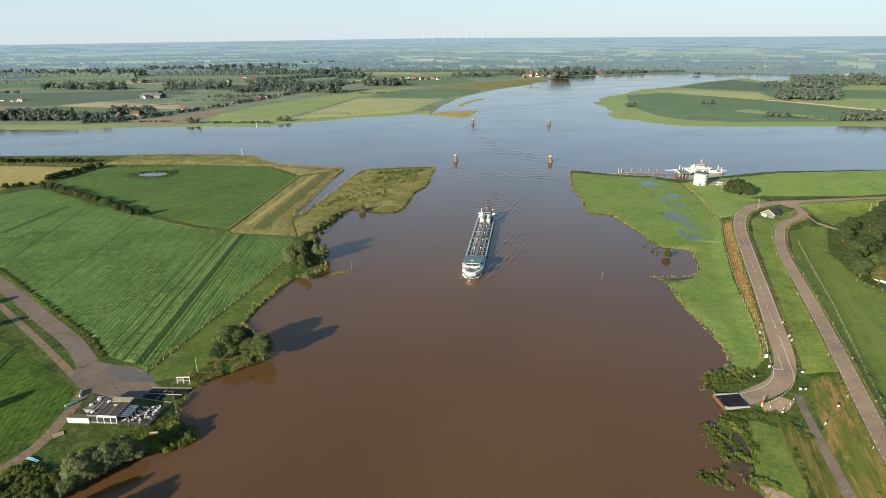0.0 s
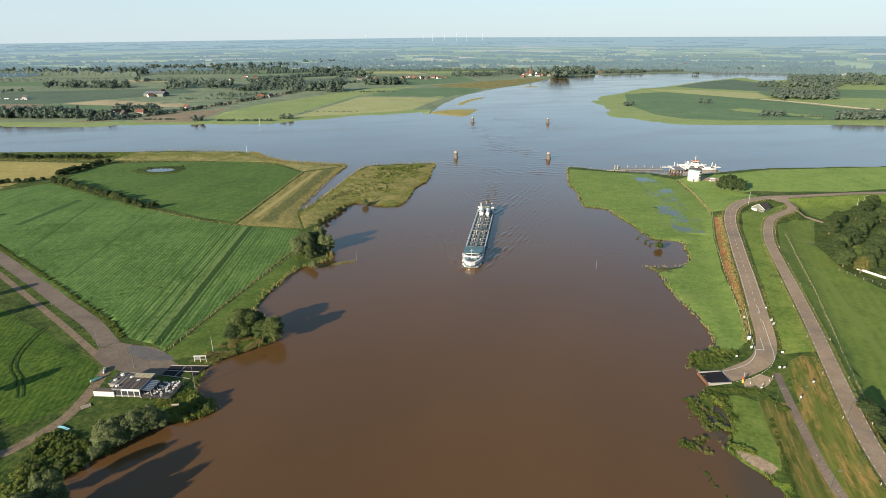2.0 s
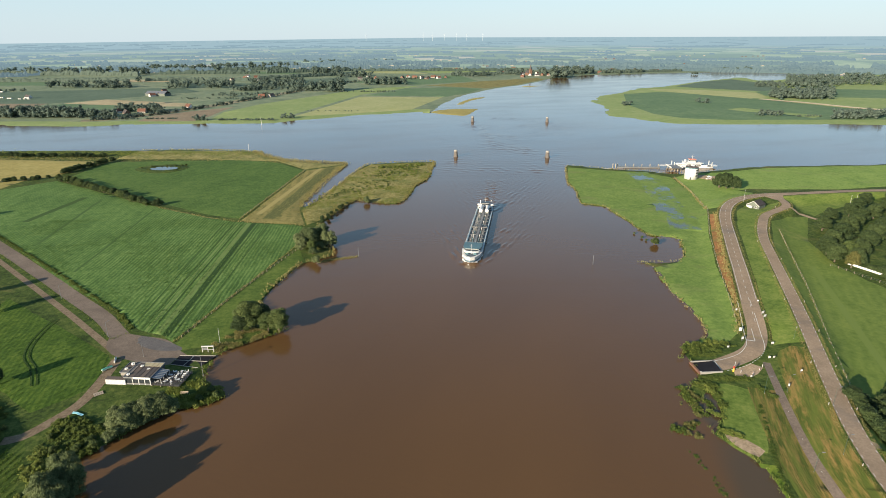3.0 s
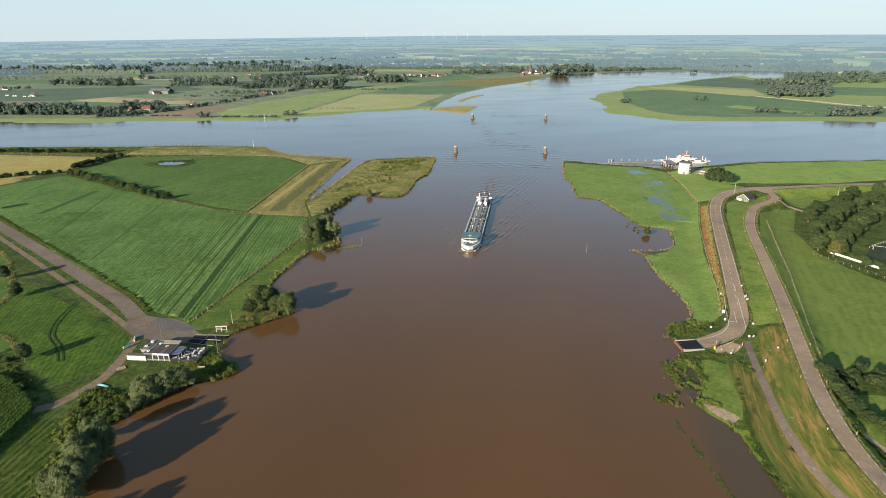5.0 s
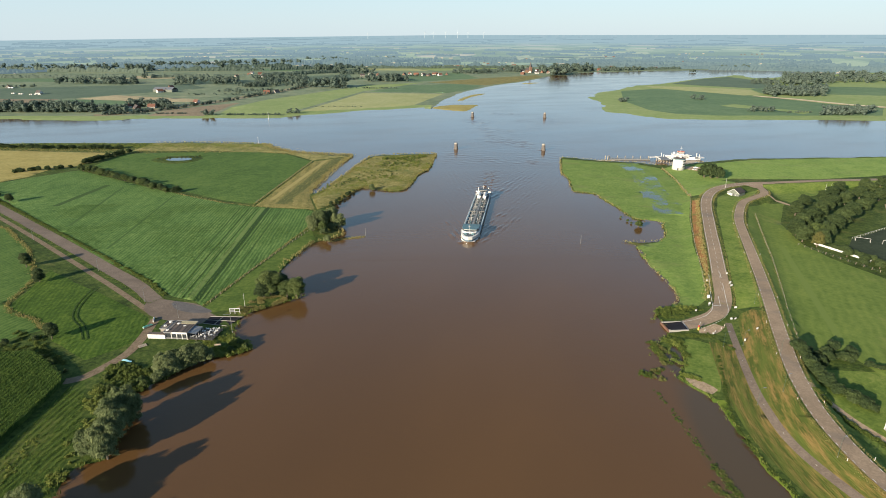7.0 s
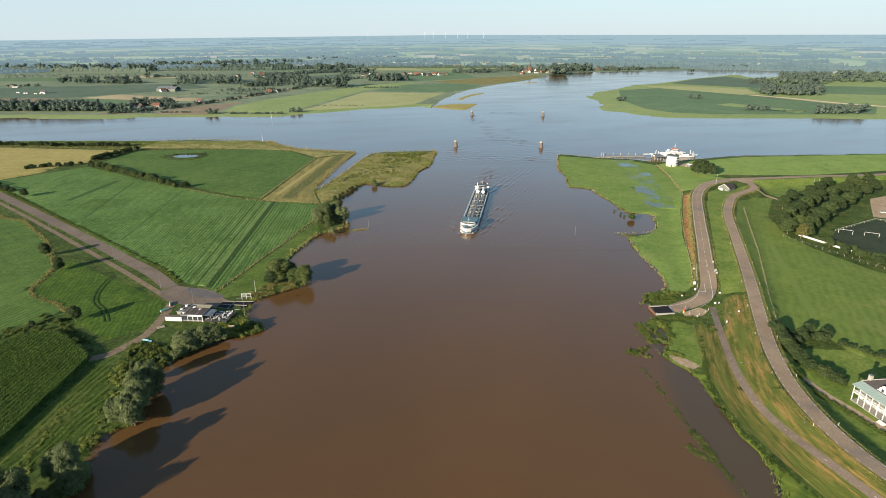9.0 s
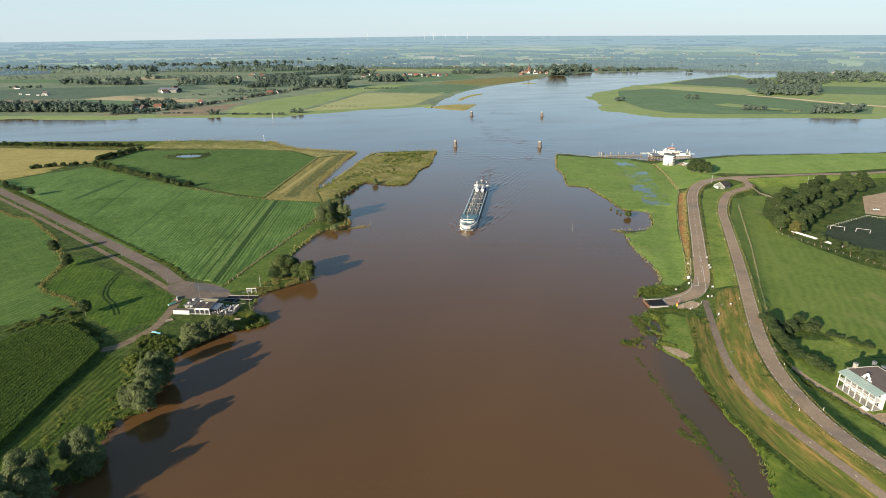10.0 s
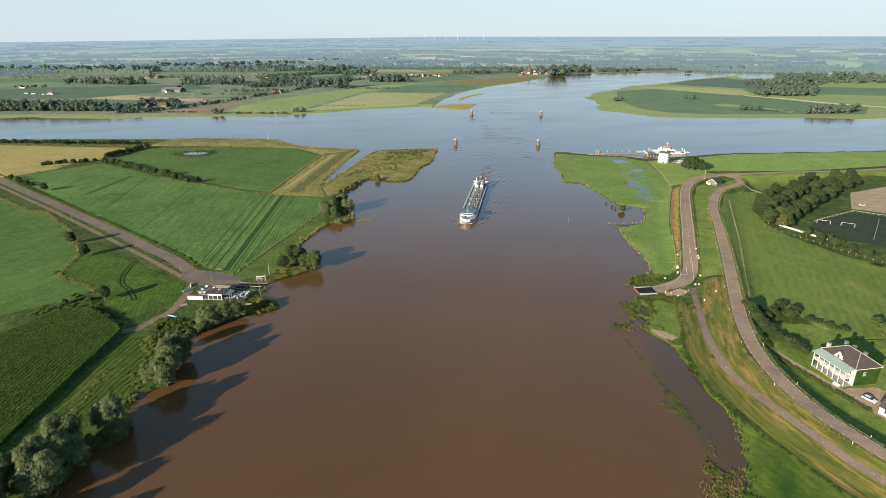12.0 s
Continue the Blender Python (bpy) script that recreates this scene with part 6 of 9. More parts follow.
woods("isle_woods", [(*q[:5], min(q[5] * 0.8, 21), q[6] * 1.3) for q in [(660, 1148.4, 776.4, 1147.7, 128.3, 22.9, 60), (588.2, 848.4, 666, 848.1, 41.8, 17.9, 26), (498.8, 890.8, 534.9, 890.6, 14.8, 13.4, 7), (321.1, 1043.6, 338.9, 1043.5, 6, 12.1, 4), (484.1, 1083.1, 502.5, 1083, 6, 13.1, 3), (851.1, 1434.7, 959.3, 1434, 246, 36.9, 50), (773.7, 1435.2, 844.1, 1434.7, 113.8, 16.3, 18), (1006, 1508, 1385.9, 1505.5, 272, 28.4, 80), (844.3, 1990.8, 867.4, 1990.6, 6, 12.8, 3), (1021.1, 2168.5, 1135.7, 2167.6, 80.2, 19, 20), (556.1, 883.3, 592, 883.1, 6, 4.2, 8)]], LEAF_HAZED, "dark woods on the river island")


def far_level(x, y):
    d = math.hypot(x, y)
    return float(115 - d * (115.0 / near_d) * (1 - rise(math.atan2(x, y)) * (d - near_d) / (far_d - near_d)))


def hazed_wood_material():
    m = LEAF_HAZED.copy()
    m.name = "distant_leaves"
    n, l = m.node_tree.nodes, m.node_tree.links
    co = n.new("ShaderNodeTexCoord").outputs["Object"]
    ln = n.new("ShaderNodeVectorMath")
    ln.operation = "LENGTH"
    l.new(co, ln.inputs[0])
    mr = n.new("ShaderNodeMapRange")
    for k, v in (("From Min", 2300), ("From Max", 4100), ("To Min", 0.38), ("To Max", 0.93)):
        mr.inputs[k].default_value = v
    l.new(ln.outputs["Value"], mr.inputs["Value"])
    # haze over the trees is a blue glow mixed in by distance
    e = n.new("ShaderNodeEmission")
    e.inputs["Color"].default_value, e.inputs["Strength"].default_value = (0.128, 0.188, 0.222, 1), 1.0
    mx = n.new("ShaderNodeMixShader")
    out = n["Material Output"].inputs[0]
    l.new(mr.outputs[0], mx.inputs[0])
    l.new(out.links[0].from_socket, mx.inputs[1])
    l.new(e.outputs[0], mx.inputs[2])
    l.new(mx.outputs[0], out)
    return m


def belt(vs, fs, x0, y0, x1, y1, tall, deep, r, level, thin=0.36):
    """One long rounded belt of trees with an uneven treetop line and gaps."""
    run = math.hypot(x1 - x0, y1 - y0)
    ax, ay = (x1 - x0) / run, (y1 - y0) / run
    steps = max(6, int(run / 5.0))
    crown = np.convolve(r.random(steps + 6), np.ones(3) / 3, "same")[3:-3] * 1.1 + r.random(steps) * 0.35
    gaps = np.convolve(r.random(steps + 20), np.ones(12) / 12, "same")[10:-10]
    keep = gaps > thin
    keep[0] = keep[-1] = False
    at = len(vs)
    bend = r.normal() * 0.0004
    for k in range(steps):
        u = (k / (steps - 1) - 0.5) * run
        x, y = (x0 + x1) / 2 + ax * u - ay * bend * u * u, (y0 + y1) / 2 + ay * u + ax * bend * u * u
        h = tall * (0.35 + 0.75 * crown[k]) if keep[k] else 0.0
        for off, up in ((-0.5, -0.15), (-0.52, 0.45), (-0.25, 0.9), (0.1, 1.0), (0.5, 0.4)):
            w = off * deep * r.uniform(0.75, 1.25)
            px, py = x - ay * w, y + ax * w
            vs.append((px, py, level(px, py) + (h * up * r.uniform(0.88, 1.12) if h else -3.0)))
    for k in range(steps - 1):
        if keep[k] or keep[k + 1]:
            for j in range(4):
                q = at + k * 5 + j
                fs.append((q, q + 5, q + 6, q + 1))


def tree_belts(name, count, mat, label, seed):
    """Distant hedgerows and wood edges, strewn over the far land."""
    r = np.random.default_rng(seed)
    vs, fs = [], []
    for _ in range(count):
        a, far_off = r.uniform(-0.84, 0.84), r.random() ** 1.1
        d = near_d + 40 + 2350 * far_off
        sh = 1 - rise(a) * (d - near_d) / (far_d - near_d)
        run = min(60 + r.exponential(190), 900)
        turn = r.normal() * 0.22 if r.random() < 0.8 else r.uniform(-1.2, 1.2)
        x, y, cx, cy = d * math.sin(a), d * math.cos(a), math.cos(turn - a) * run / 2, math.sin(turn - a) * run / 2
        belt(vs, fs, x - cx, y - cy, x + cx, y + cy, (10 + 8 * r.random()) * sh + 2.0, r.uniform(6, 26), r, far_level, r.uniform(0.30, 0.47))
    return tagged(new(name, mesh_of(name, vs, fs, mat)), label, "woods", kind="stuff")


def polder_belts():
    """Tree-lined lanes on the polder behind the channel."""
    r = np.random.default_rng(12)
    vs, fs = [], []
    for x0, y0, x1, y1, tall, deep in ((-1750, 2030, -1000, 2040, 16, 14), (-980, 2060, -640, 2110, 15, 12), (-1130, 2300, -600, 2330, 15, 14), (-620, 2110, -300, 2300, 14, 12), (-860, 1740, -560, 1760, 10, 10), (-1300, 1720, -900, 1715, 10, 9), (-560, 1800, -330, 1990, 11, 10), (40, 1980, 330, 2070, 10, 10), (560, 2090, 900, 2210, 9, 9), (-330, 2240, 300, 2260, 10, 10)):
        belt(vs, fs, x0, y0, x1, y1, tall, deep, r, lambda x, y: 0.6, 0.30)
    return tagged(new("polder_trees", mesh_of("polder_trees", vs, fs, LEAF_HAZED)), "dense tree-lined lanes on the far polder", "woods", kind="stuff")


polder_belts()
DISTANT_LEAF = hazed_wood_material()
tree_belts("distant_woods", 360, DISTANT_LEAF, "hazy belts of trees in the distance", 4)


# far roofs, too small to tell apart
def far_roofs(name, n, mat, label, seed):
    r = np.random.default_rng(seed)
    bm = B()
    for _ in range(n // 5):
        a, d = r.uniform(-0.75, 0.78), near_d + 40 + 1300 * r.random() ** 1.4
        for _ in range(5):
            x, y = d * math.sin(a) + r.normal() * 60, d * math.cos(a) + r.normal() * 25
            w, h = r.uniform(5, 14), r.uniform(2, 3.5)
            prism(bm, [(x - w / 2, y - 4), (x + w / 2, y - 4), (x + w / 2, y + 4), (x - w / 2, y + 4)], far_level(x, y) - 2, far_level(x, y) + h, [(x - w / 2, y - 0.5), (x + w / 2, y - 0.5), (x + w / 2, y + 0.5), (x - w / 2, y + 0.5)])
    me = bpy.data.meshes.new(name)
    bm.to_mesh(me)
    bm.free()
    me.materials.append(mat)
    tagged(new(name, me), label, "houses", kind="stuff")


far_roofs("distant_houses", 170, CREAM, "tiny pale houses in the distance", 5)
far_roofs("distant_houses", 90, TILE_RED, "tiny red-roofed houses in the distance", 6)
far_roofs("distant_sheds", 60, CREAM, "tiny grey sheds in the distance", 8)

tufts("flooded_reeds", along(REED_SPIT, 14, 0.8), 0.8, REED, "thin line of straw-coloured reeds on the drowned bank", "reeds", 6, 0.6, -0.1)

SLOPE = lambda x, y: on(x, y) - 0.1


def scrub(name, specs, mat, label, base=None, leaf=0.15):
    """Weeds and low scrub: overlapping ragged clumps of small leaf blades. specs: x0, y0, x1, y1, half width, height, clumps."""
    quads = []
    for x0, y0, x1, y1, wide, h, n in specs:
        along_it = np.array((x1 - x0, y1 - y0))
        side = np.array((-along_it[1], along_it[0])) / np.linalg.norm(along_it)
        for _ in range(n):
            c = np.array((x0, y0)) + along_it * rng.random() + side * rng.normal() * wide * 0.55
            rad, hh = rng.uniform(0.4, 1.5) * (0.45 + 0.3 * h), h * rng.uniform(0.35, 1.15)
            k = int(55 + 90 * rad * rad)
            off = rng.normal(size=(k, 2)) * rad * 0.6 * np.array((rng.uniform(0.7, 1.3), rng.uniform(0.7, 1.3)))
            d2 = (off ** 2).sum(1) / (rad * rad)
            z = hh * rng.uniform(0.1, 1.0, k) * np.exp(-0.7 * d2)
            zb = on(*c) if base is None else base
            p = np.column_stack([c + off, zb + z])
            nrm = rng.normal(size=(k, 3)) * 0.6 + (-0.3, -0.4, 1.2)
            a = np.cross(nrm, rng.normal(size=(k, 3)))
            a /= np.linalg.norm(a, axis=1)[:, None] + 1e-6
            b = np.cross(nrm, a)
            b /= np.linalg.norm(b, axis=1)[:, None] + 1e-6
            s = leaf * rng.uniform(0.6, 1.8, (k, 1))
            quads.append(np.stack([p - a * s * 1.5, p - b * s * 0.7, p + a * s * 1.5, p + b * s * 0.7], 1))
    q = np.concatenate(quads).reshape(-1, 3)
    ob = new(name, mesh_of(name, q, np.arange(len(q)).reshape(-1, 4), mat))
    return tagged(ob, label, "weeds", kind="stuff")


scrub("weed_thicket", [(95, 172, 115, 180, 3.2, 0.8, 60), (97, 170, 108, 172, 1.0, 0.5, 22), (95, 174, 103, 179, 2.4, 1.2, 24)], WEED, "tall yellow-green weeds beside the ferry ramp")
scrub("weed_thicket", [(96, 176, 112, 181, 2.6, 0.7, 26), (90, 152, 94, 146, 1.2, 0.9, 14)], HERB, "bright weeds by the landing ramp")
scrub("weed_thicket", [(93, 155.5, 111, 154, 1.2, 0.5, 70), (89, 151, 96, 150, 1.8, 0.8, 34), (95, 149, 93, 138, 1.2, 0.5, 30), (110, 150, 113, 143, 0.4, 0.7, 12)], WEED, "tall green weeds below the ramp road")
scrub("flooded_bushes", [(85, 151, 86, 142, 1.3, 1.3, 20), (85, 141, 83, 133, 1.0, 1.0, 18), (77, 129, 82, 131, 1.2, 1.0, 16), (78, 126, 80, 123, 1.0, 0.8, 6), (80, 139, 82, 146, 0.9, 0.5, 4)], LEAF_BROWN, "half-drowned olive bushes beside the ramp", -0.2, 0.16)
scrub("flooded_bushes", [(84, 150, 84.3, 141, 1.6, 1.3, 44), (84.3, 141, 85, 134, 1.3, 1.0, 26), (72.5, 128, 76, 125.5, 1.4, 1.0, 30), (78, 127, 82, 131, 0.6, 0.6, 12), (88, 146, 90, 138, 1.2, 0.6, 24)], WEED, "half-drowned green bushes beside the ramp", -0.2, 0.14)
scrub("flooded_bushes", [(84, 145, 84.5, 136, 1.0, 0.9, 16), (75, 127, 76.5, 124.5, 0.8, 0.8, 14)], LEAF_BROWN, "half-drowned straw-yellow bushes beside the ramp", -0.2, 0.13)
scrub("weed_thicket", [(86, 126, 92, 123, 1.0, 0.7, 24), (87, 136, 91, 132, 0.6, 0.6, 12)], HERB, "lush weeds round the flooded inlet")
scrub("weed_thicket", [(-80, 150, -75, 145, 1.8, 1.2, 36), (-92, 139, -80, 141, 1.4, 0.9, 44), (-85, 152, -79, 147, 1.6, 1.5, 22)], HERB, "yellow-green weeds on the point")
scrub("weed_thicket", [(-120, 117, -110, 104, 3.0, 1.1, 50), (-110, 62, -105, 76, 2.6, 0.8, 26), (-112, 100, -106, 80, 2.6, 0.8, 30)], HERB, "rough dark weeds under the willows")
scrub("weed_thicket", [(-182, 142, -150, 140, 4, 0.8, 70), (-176, 158, -160, 150, 3, 0.9, 30), (-160, 148, -140, 132, 1.2, 0.7, 40)], WEED, "rough weeds in the field corner")
scrub("weed_thicket", [(-124, 92, -118, 55, 2, 0.45, 50), (-122, 55, -115, 20, 2, 0.5, 50)], HERB, "tall weeds on the bank slope")
foot = glide([(105.8, 139), (100, 122), (95.7, 110), (91.8, 94), (92.3, 81.5), (95.5, 63), (101, 48), (107, 32)], 3)
scrub("weed_thicket", [(*a[:2], *b[:2], 0.35, 0.16 if b[1] > 100 else 0.12, 4) for a, b in zip(foot, foot[1:])], WEED, "thin weed line along the foot of the dike", leaf=0.11)
scrub("weed_thicket", [(84, 30, 90, 14, 2, 0.5, 30), (88, 14, 92, 2, 2, 0.6, 20)], WEED, "green weed patches on the low bank", leaf=0.11)
scrub("flooded_plants", [(73.8, 117, 75.0, 109, 0.7, 0.45, 20), (75.4, 107, 75.9, 96, 0.7, 0.4, 26), (76.0, 96, 77.6, 82, 0.8, 0.4, 36), (77.8, 80, 79.6, 66, 1.1, 0.5, 100), (73.4, 73, 78.4, 65, 1.3, 0.4, 70), (79.0, 65, 80.4, 57, 0.8, 0.4, 40), (81.4, 55, 80.6, 45, 0.5, 0.3, 24), (78.8, 50, 75.6, 42, 0.7, 0.35, 22), (75.5, 42, 80.4, 36, 2.0, 0.6, 46), (74.5, 36, 73.5, 8, 3.4, 0.9, 70)], WEED, "half-drowned weeds in a broken line", -0.2, 0.10)
scrub("flooded_plants", [(78.4, 79, 79.2, 66, 1.2, 0.45, 34), (73.2, 72, 77.6, 66, 1.0, 0.4, 30), (75.6, 104, 76.6, 88, 0.4, 0.25, 8), (81.4, 54, 80.0, 46, 0.5, 0.35, 18), (77, 44, 75, 20, 3.0, 0.9, 80)], LEAF_BROWN, "half-drowned straw-brown weeds in a broken line", -0.15, 0.11)
scrub("weed_thicket", [(-120, 117, -106, 122, 3.0, 1.1, 46), (-112, 112, -104, 120, 2.6, 1.4, 50), (-122, 131, -112, 129, 2.2, 1.5, 60), (-121, 126, -104, 127, 2.8, 1.5, 90)], WEED, "dense dark brush between the track and the water")
scrub("drive_hedge", [(125.5, 112.5, 127.3, 104.5, 0.5, 0.7, 26), (127.3, 104.5, 129.5, 95, 0.5, 0.7, 30), (129.5, 95, 134.5, 80, 0.5, 0.7, 46), (134.5, 80, 140, 67, 0.5, 0.7, 40)], WEED, "low dark hedge beside the villa's drive")
scrub("hedge_foot", [(135.4, 140, 134.6, 118, 0.9, 1.4, 40), (134.6, 118, 141, 104, 0.9, 1.4, 30)], WEED, "dark undergrowth of the garden hedge")
ditch = np.array([p[:2] for p in west_road])
ditch = ditch[(ditch[:, 0] > -400) & (ditch[:, 0] < -132)] + np.array((0.63, 0.77)) * 6.0
scrub("ditch_weeds", [(*a, *b, 0.5, 0.9, 4) for a, b in zip(ditch, ditch[1:])], WEED, "dark ditch weeds between the road and the crop")
scrub("reed_scrub", [(-62, 470, -20, 500, 18, 1.8, 60), (-72, 425, -40, 440, 14, 1.4, 36), (-60, 512, -15, 524, 8, 2.0, 60), (-95, 395, -75, 420, 8, 1.2, 24)], HERB, "green willow scrub among the reeds", leaf=0.22)
woods("dike_trees", [(a[0] + 14, a[1], b[0] + 14, b[1], 4, 7, 12) for a, b in zip(FAR_DIKE, FAR_DIKE[1:])], LEAF_HAZED, "row of small trees along the far dike")
woods("reed_patches", [(-60, 470, -20, 500, 30, 1.5, 50), (-70, 430, -40, 440, 25, 1.4, 30), (-62, 505, -15, 520, 12, 1.4, 40), (-85, 400, -70, 420, 20, 1.2, 20)], LEAF_MID, "green willow scrub among the reeds", lambda x, y: 0.6)

# the tanker barge ---------------------------------------------------------------------------
def outline_of(length, beam, bow, n=9, stern=0.8, power=2.4):
    """Plan outline of a hull with a rounded bow towards +y."""
    h, b = length / 2, beam / 2
    right = [(b * stern, -h), (b, -h + 4)] + [(b * math.sqrt(max(0, 1 - (k / n) ** power)), h - bow + bow * k / n) for k in range(n)]
    return right + [(0, h)] + [(-x, y) for x, y in right[::-1]]


def barge():
    s = thing("tanker_barge", pose(24.1, 323.5, 0, 0, 0, 171.2), "long grey-blue tanker barge with a white bow under way", "ship")
    o = outline_of(110, 11.4, 15, 12, power=2.0)
    low = [(x * 0.96, y * 0.995) for x, y in o]
    part("hull", prism(B(), low, -1.2, 1.5, o), HULLBLUE, s, "grey-blue steel hull")
    bm = B()
    bow = [p for p in o if p[1] > 40]
    prism(bm, bow, 1.5, 3.4, [(x * 1.05, y + (y - 40) * 0.03) for x, y in bow])
    part("bow", bm, WHITE, s, "white raised bow")
    part("foredeck", prism(B(), [(x * 0.86, y - 0.9) for x, y in bow], 3.4, 3.55), DECK, s, "grey anchor deck")
    deck = outline_of(100, 10.9, 2)
    part("deck", prism(B(), [(x * 0.98, y - 5.5) for x, y in deck], 1.5, 1.62), DECK, s, "dark grey tank deck")
    for k in (-1, 1):
        part("gunwale", box(B(), k * 5.25, -5, 1.6, 0.75, 88, 0.75, bevel=0.1), plain_side, s, "pale blue-grey side coaming")
        rail = B()
        for y in np.arange(-48, 38, 4):
            cyl(rail, (k * 5.5, y, 2.3), (k * 5.5, y, 3.3), 0.04, n=5)
        for z in (2.8, 3.3):
            cyl(rail, (k * 5.5, -48, z), (k * 5.5, 38, z), 0.035, n=5)
        part("railing", rail, WHITE, s, "thin white deck railing")
    # house behind the bow
    h = part("forward_house", prism(B(), [(-4.9, 36), (4.9, 36), (4.9, 42), (3.6, 45), (-3.6, 45), (-4.9, 42)], 1.6, 5.0), WHITE, s, "white house behind the bow")
    part("window_band", prism(B(), [(-4.95, 40), (4.95, 40), (4.95, 42.03), (3.63, 45.06), (-3.63, 45.06), (-4.95, 42.03)], 3.7, 4.5), GLASS, h, "dark strip of windows")
    part("house_roof", prism(B(), [(-5.2, 35), (5.2, 35), (5.2, 42.3), (3.8, 45.7), (-3.8, 45.7), (-5.2, 42.3)], 5.0, 5.2), TEAL, s, "blue-grey roof plate")
    part("screen", prism(B(), [(-4.7, 45.9), (4.7, 45.9), (3.9, 47.6), (2.2, 48.8), (-2.2, 48.8), (-3.9, 47.6)], 3.5, 4.6), WHITE, s, "white curved breakwater")
    part("screen_top", prism(B(), [(-3.8, 46.3), (3.8, 46.3), (3.2, 47.3), (1.8, 48.2), (-1.8, 48.2), (-3.2, 47.3)], 4.6, 4.75), DARK, s)
    for k in (-1, 1):
        w = B()
        cyl(w, (k * 2.2 - 0.7, 50.6, 4.1), (k * 2.2 + 0.7, 50.6, 4.1), 0.45, n=10)
        box(w, k * 2.2, 50.6, 3.5, 1.9, 0.6, 0.4)
        part("winch", w, TEAL, s, "anchor winch")
    cyl_m = B()
    cyl(cyl_m, (0, 49.8, 3.4), (0, 49.8, 9.5), 0.12, 0.06)
    cyl(cyl_m, (-1, 49.8, 8.2), (1, 49.8, 8.2), 0.05)
    part("mast", cyl_m, WHITE, s)
    # tank deck: catwalk, pipes, domes
    cat = B()
    box(cat, 0, -5, 2.9, 1.1, 76, 0.12)
    for y in np.arange(-42, 34, 4):
        for x in (-0.5, 0.5):
            cyl(cat, (x, y, 1.6), (x, y, 3.9), 0.05, n=5)
    for x in (-0.55, 0.55):
        cyl(cat, (x, -43, 3.9), (x, 33, 3.9), 0.04, n=5)
    part("catwalk", cat, PIPE, s, "pale gangway along the deck")
    for x, r in ((-3.4, 0.20), (-2.7, 0.16), (-1.5, 0.22), (1.5, 0.22), (2.5, 0.16), (3.3, 0.20)):
        part("pipe", cyl(B(), (x, -40, 2.15), (x, 33, 2.15), r), PIPE, s)
    for y in np.arange(-36, 34, 7.0):
        part("cross_pipe", cyl(B(), (-4.6, y, 2.5), (4.6, y, 2.5), 0.18), PIPE, s)
        for x in (-3.0, 3.0):
            d = B()
            cyl(d, (x, y + 2.6, 1.6), (x, y + 2.6, 2.7), 0.8, 0.7, 12)
            cyl(d, (x, y + 2.6, 2.7), (x, y + 2.6, 3.0), 0.45, 0.4, 10)
            part("tank_hatch", d, PIPE, s)
            v = B()
            cyl(v, (x * 0.6, y + 4.5, 1.6), (x * 0.6, y + 4.5, 3.7), 0.12)
            box(v, x * 0.6, y + 4.5, 3.6, 0.5, 0.5, 0.4)
            part("vent", v, WHITE if y % 2 else TEAL, s)
    mf = part("manifold", box(B(), 0, -2, 2.6, 10.2, 2.2, 0.5, bevel=0.1), PIPE, s, "loading manifold across the deck")
    for x in np.arange(-4.5, 4.6, 1.5):
        part("flange", cyl(B(), (x, -3.4, 3.2), (x, -0.6, 3.2), 0.22), PIPE, mf)
    cr = B()
    cyl(cr, (1.6, 4, 1.6), (1.6, 4, 5.2), 0.25)
    cyl(cr, (1.6, 4, 5.1), (1.2, -4, 5.6), 0.18, 0.1)
    part("hose_crane", cr, PIPE, s, "pale hose crane")
    # stern
    for k in (-1, 1):
        d = B()
        cyl(d, (k * 2.1, -44.5, 4.2), (k * 2.1, -33.5, 4.2), 1.25, n=18)
        for y in (-43, -35):
            box(d, k * 2.1, y, 1.6, 2.0, 0.5, 1.8)
        part("drum", d, WHITE, s, "white horizontal pressure drum")
    ho = part("stern_house", box(B(), 0, -49.2, 1.5, 9.8, 7.0, 2.2, bevel=0.2), WHITE, s, "white stern house")
    part("window_band", box(B(), 0, -45.69, 2.4, 8.8, 0.06, 0.8), GLASS, ho)
    wh = part("wheelhouse", prism(B(), [(-2.9, -51.5), (2.9, -51.5), (2.6, -47), (-2.6, -47)], 3.7, 5.9), WHITE, s, "low white wheelhouse")
    part("window_band", prism(B(), [(-2.95, -51.4), (2.95, -51.4), (2.65, -46.95), (-2.65, -46.95)], 4.6, 5.6), GLASS, wh)
    part("bridge_wing", box(B(), 0, -49.5, 3.7, 11.3, 1.8, 1.0, bevel=0.1), WHITE, s)
    part("wheelhouse_roof", prism(B(), [(-3.2, -51.9), (3.2, -51.9), (2.9, -46.5), (-2.9, -46.5)], 5.9, 6.1), DECK, s)
    a = B()
    cyl(a, (0, -50, 6.1), (0, -50, 9.0), 0.1, 0.05)
    cyl(a, (-1.2, -50, 8), (1.2, -50, 8), 0.06)
    part("radar_mast", a, WHITE, s)
    for k in (-1, 1):
        part("exhaust", cyl(B(), (k * 3.8, -52.6, 3), (k * 3.8, -52.6, 6.6), 0.35), WHITE, s)
    return s


plain_side = plain("pale_blue_coaming", (0.24, 0.32, 0.35), 0.5)
barge()

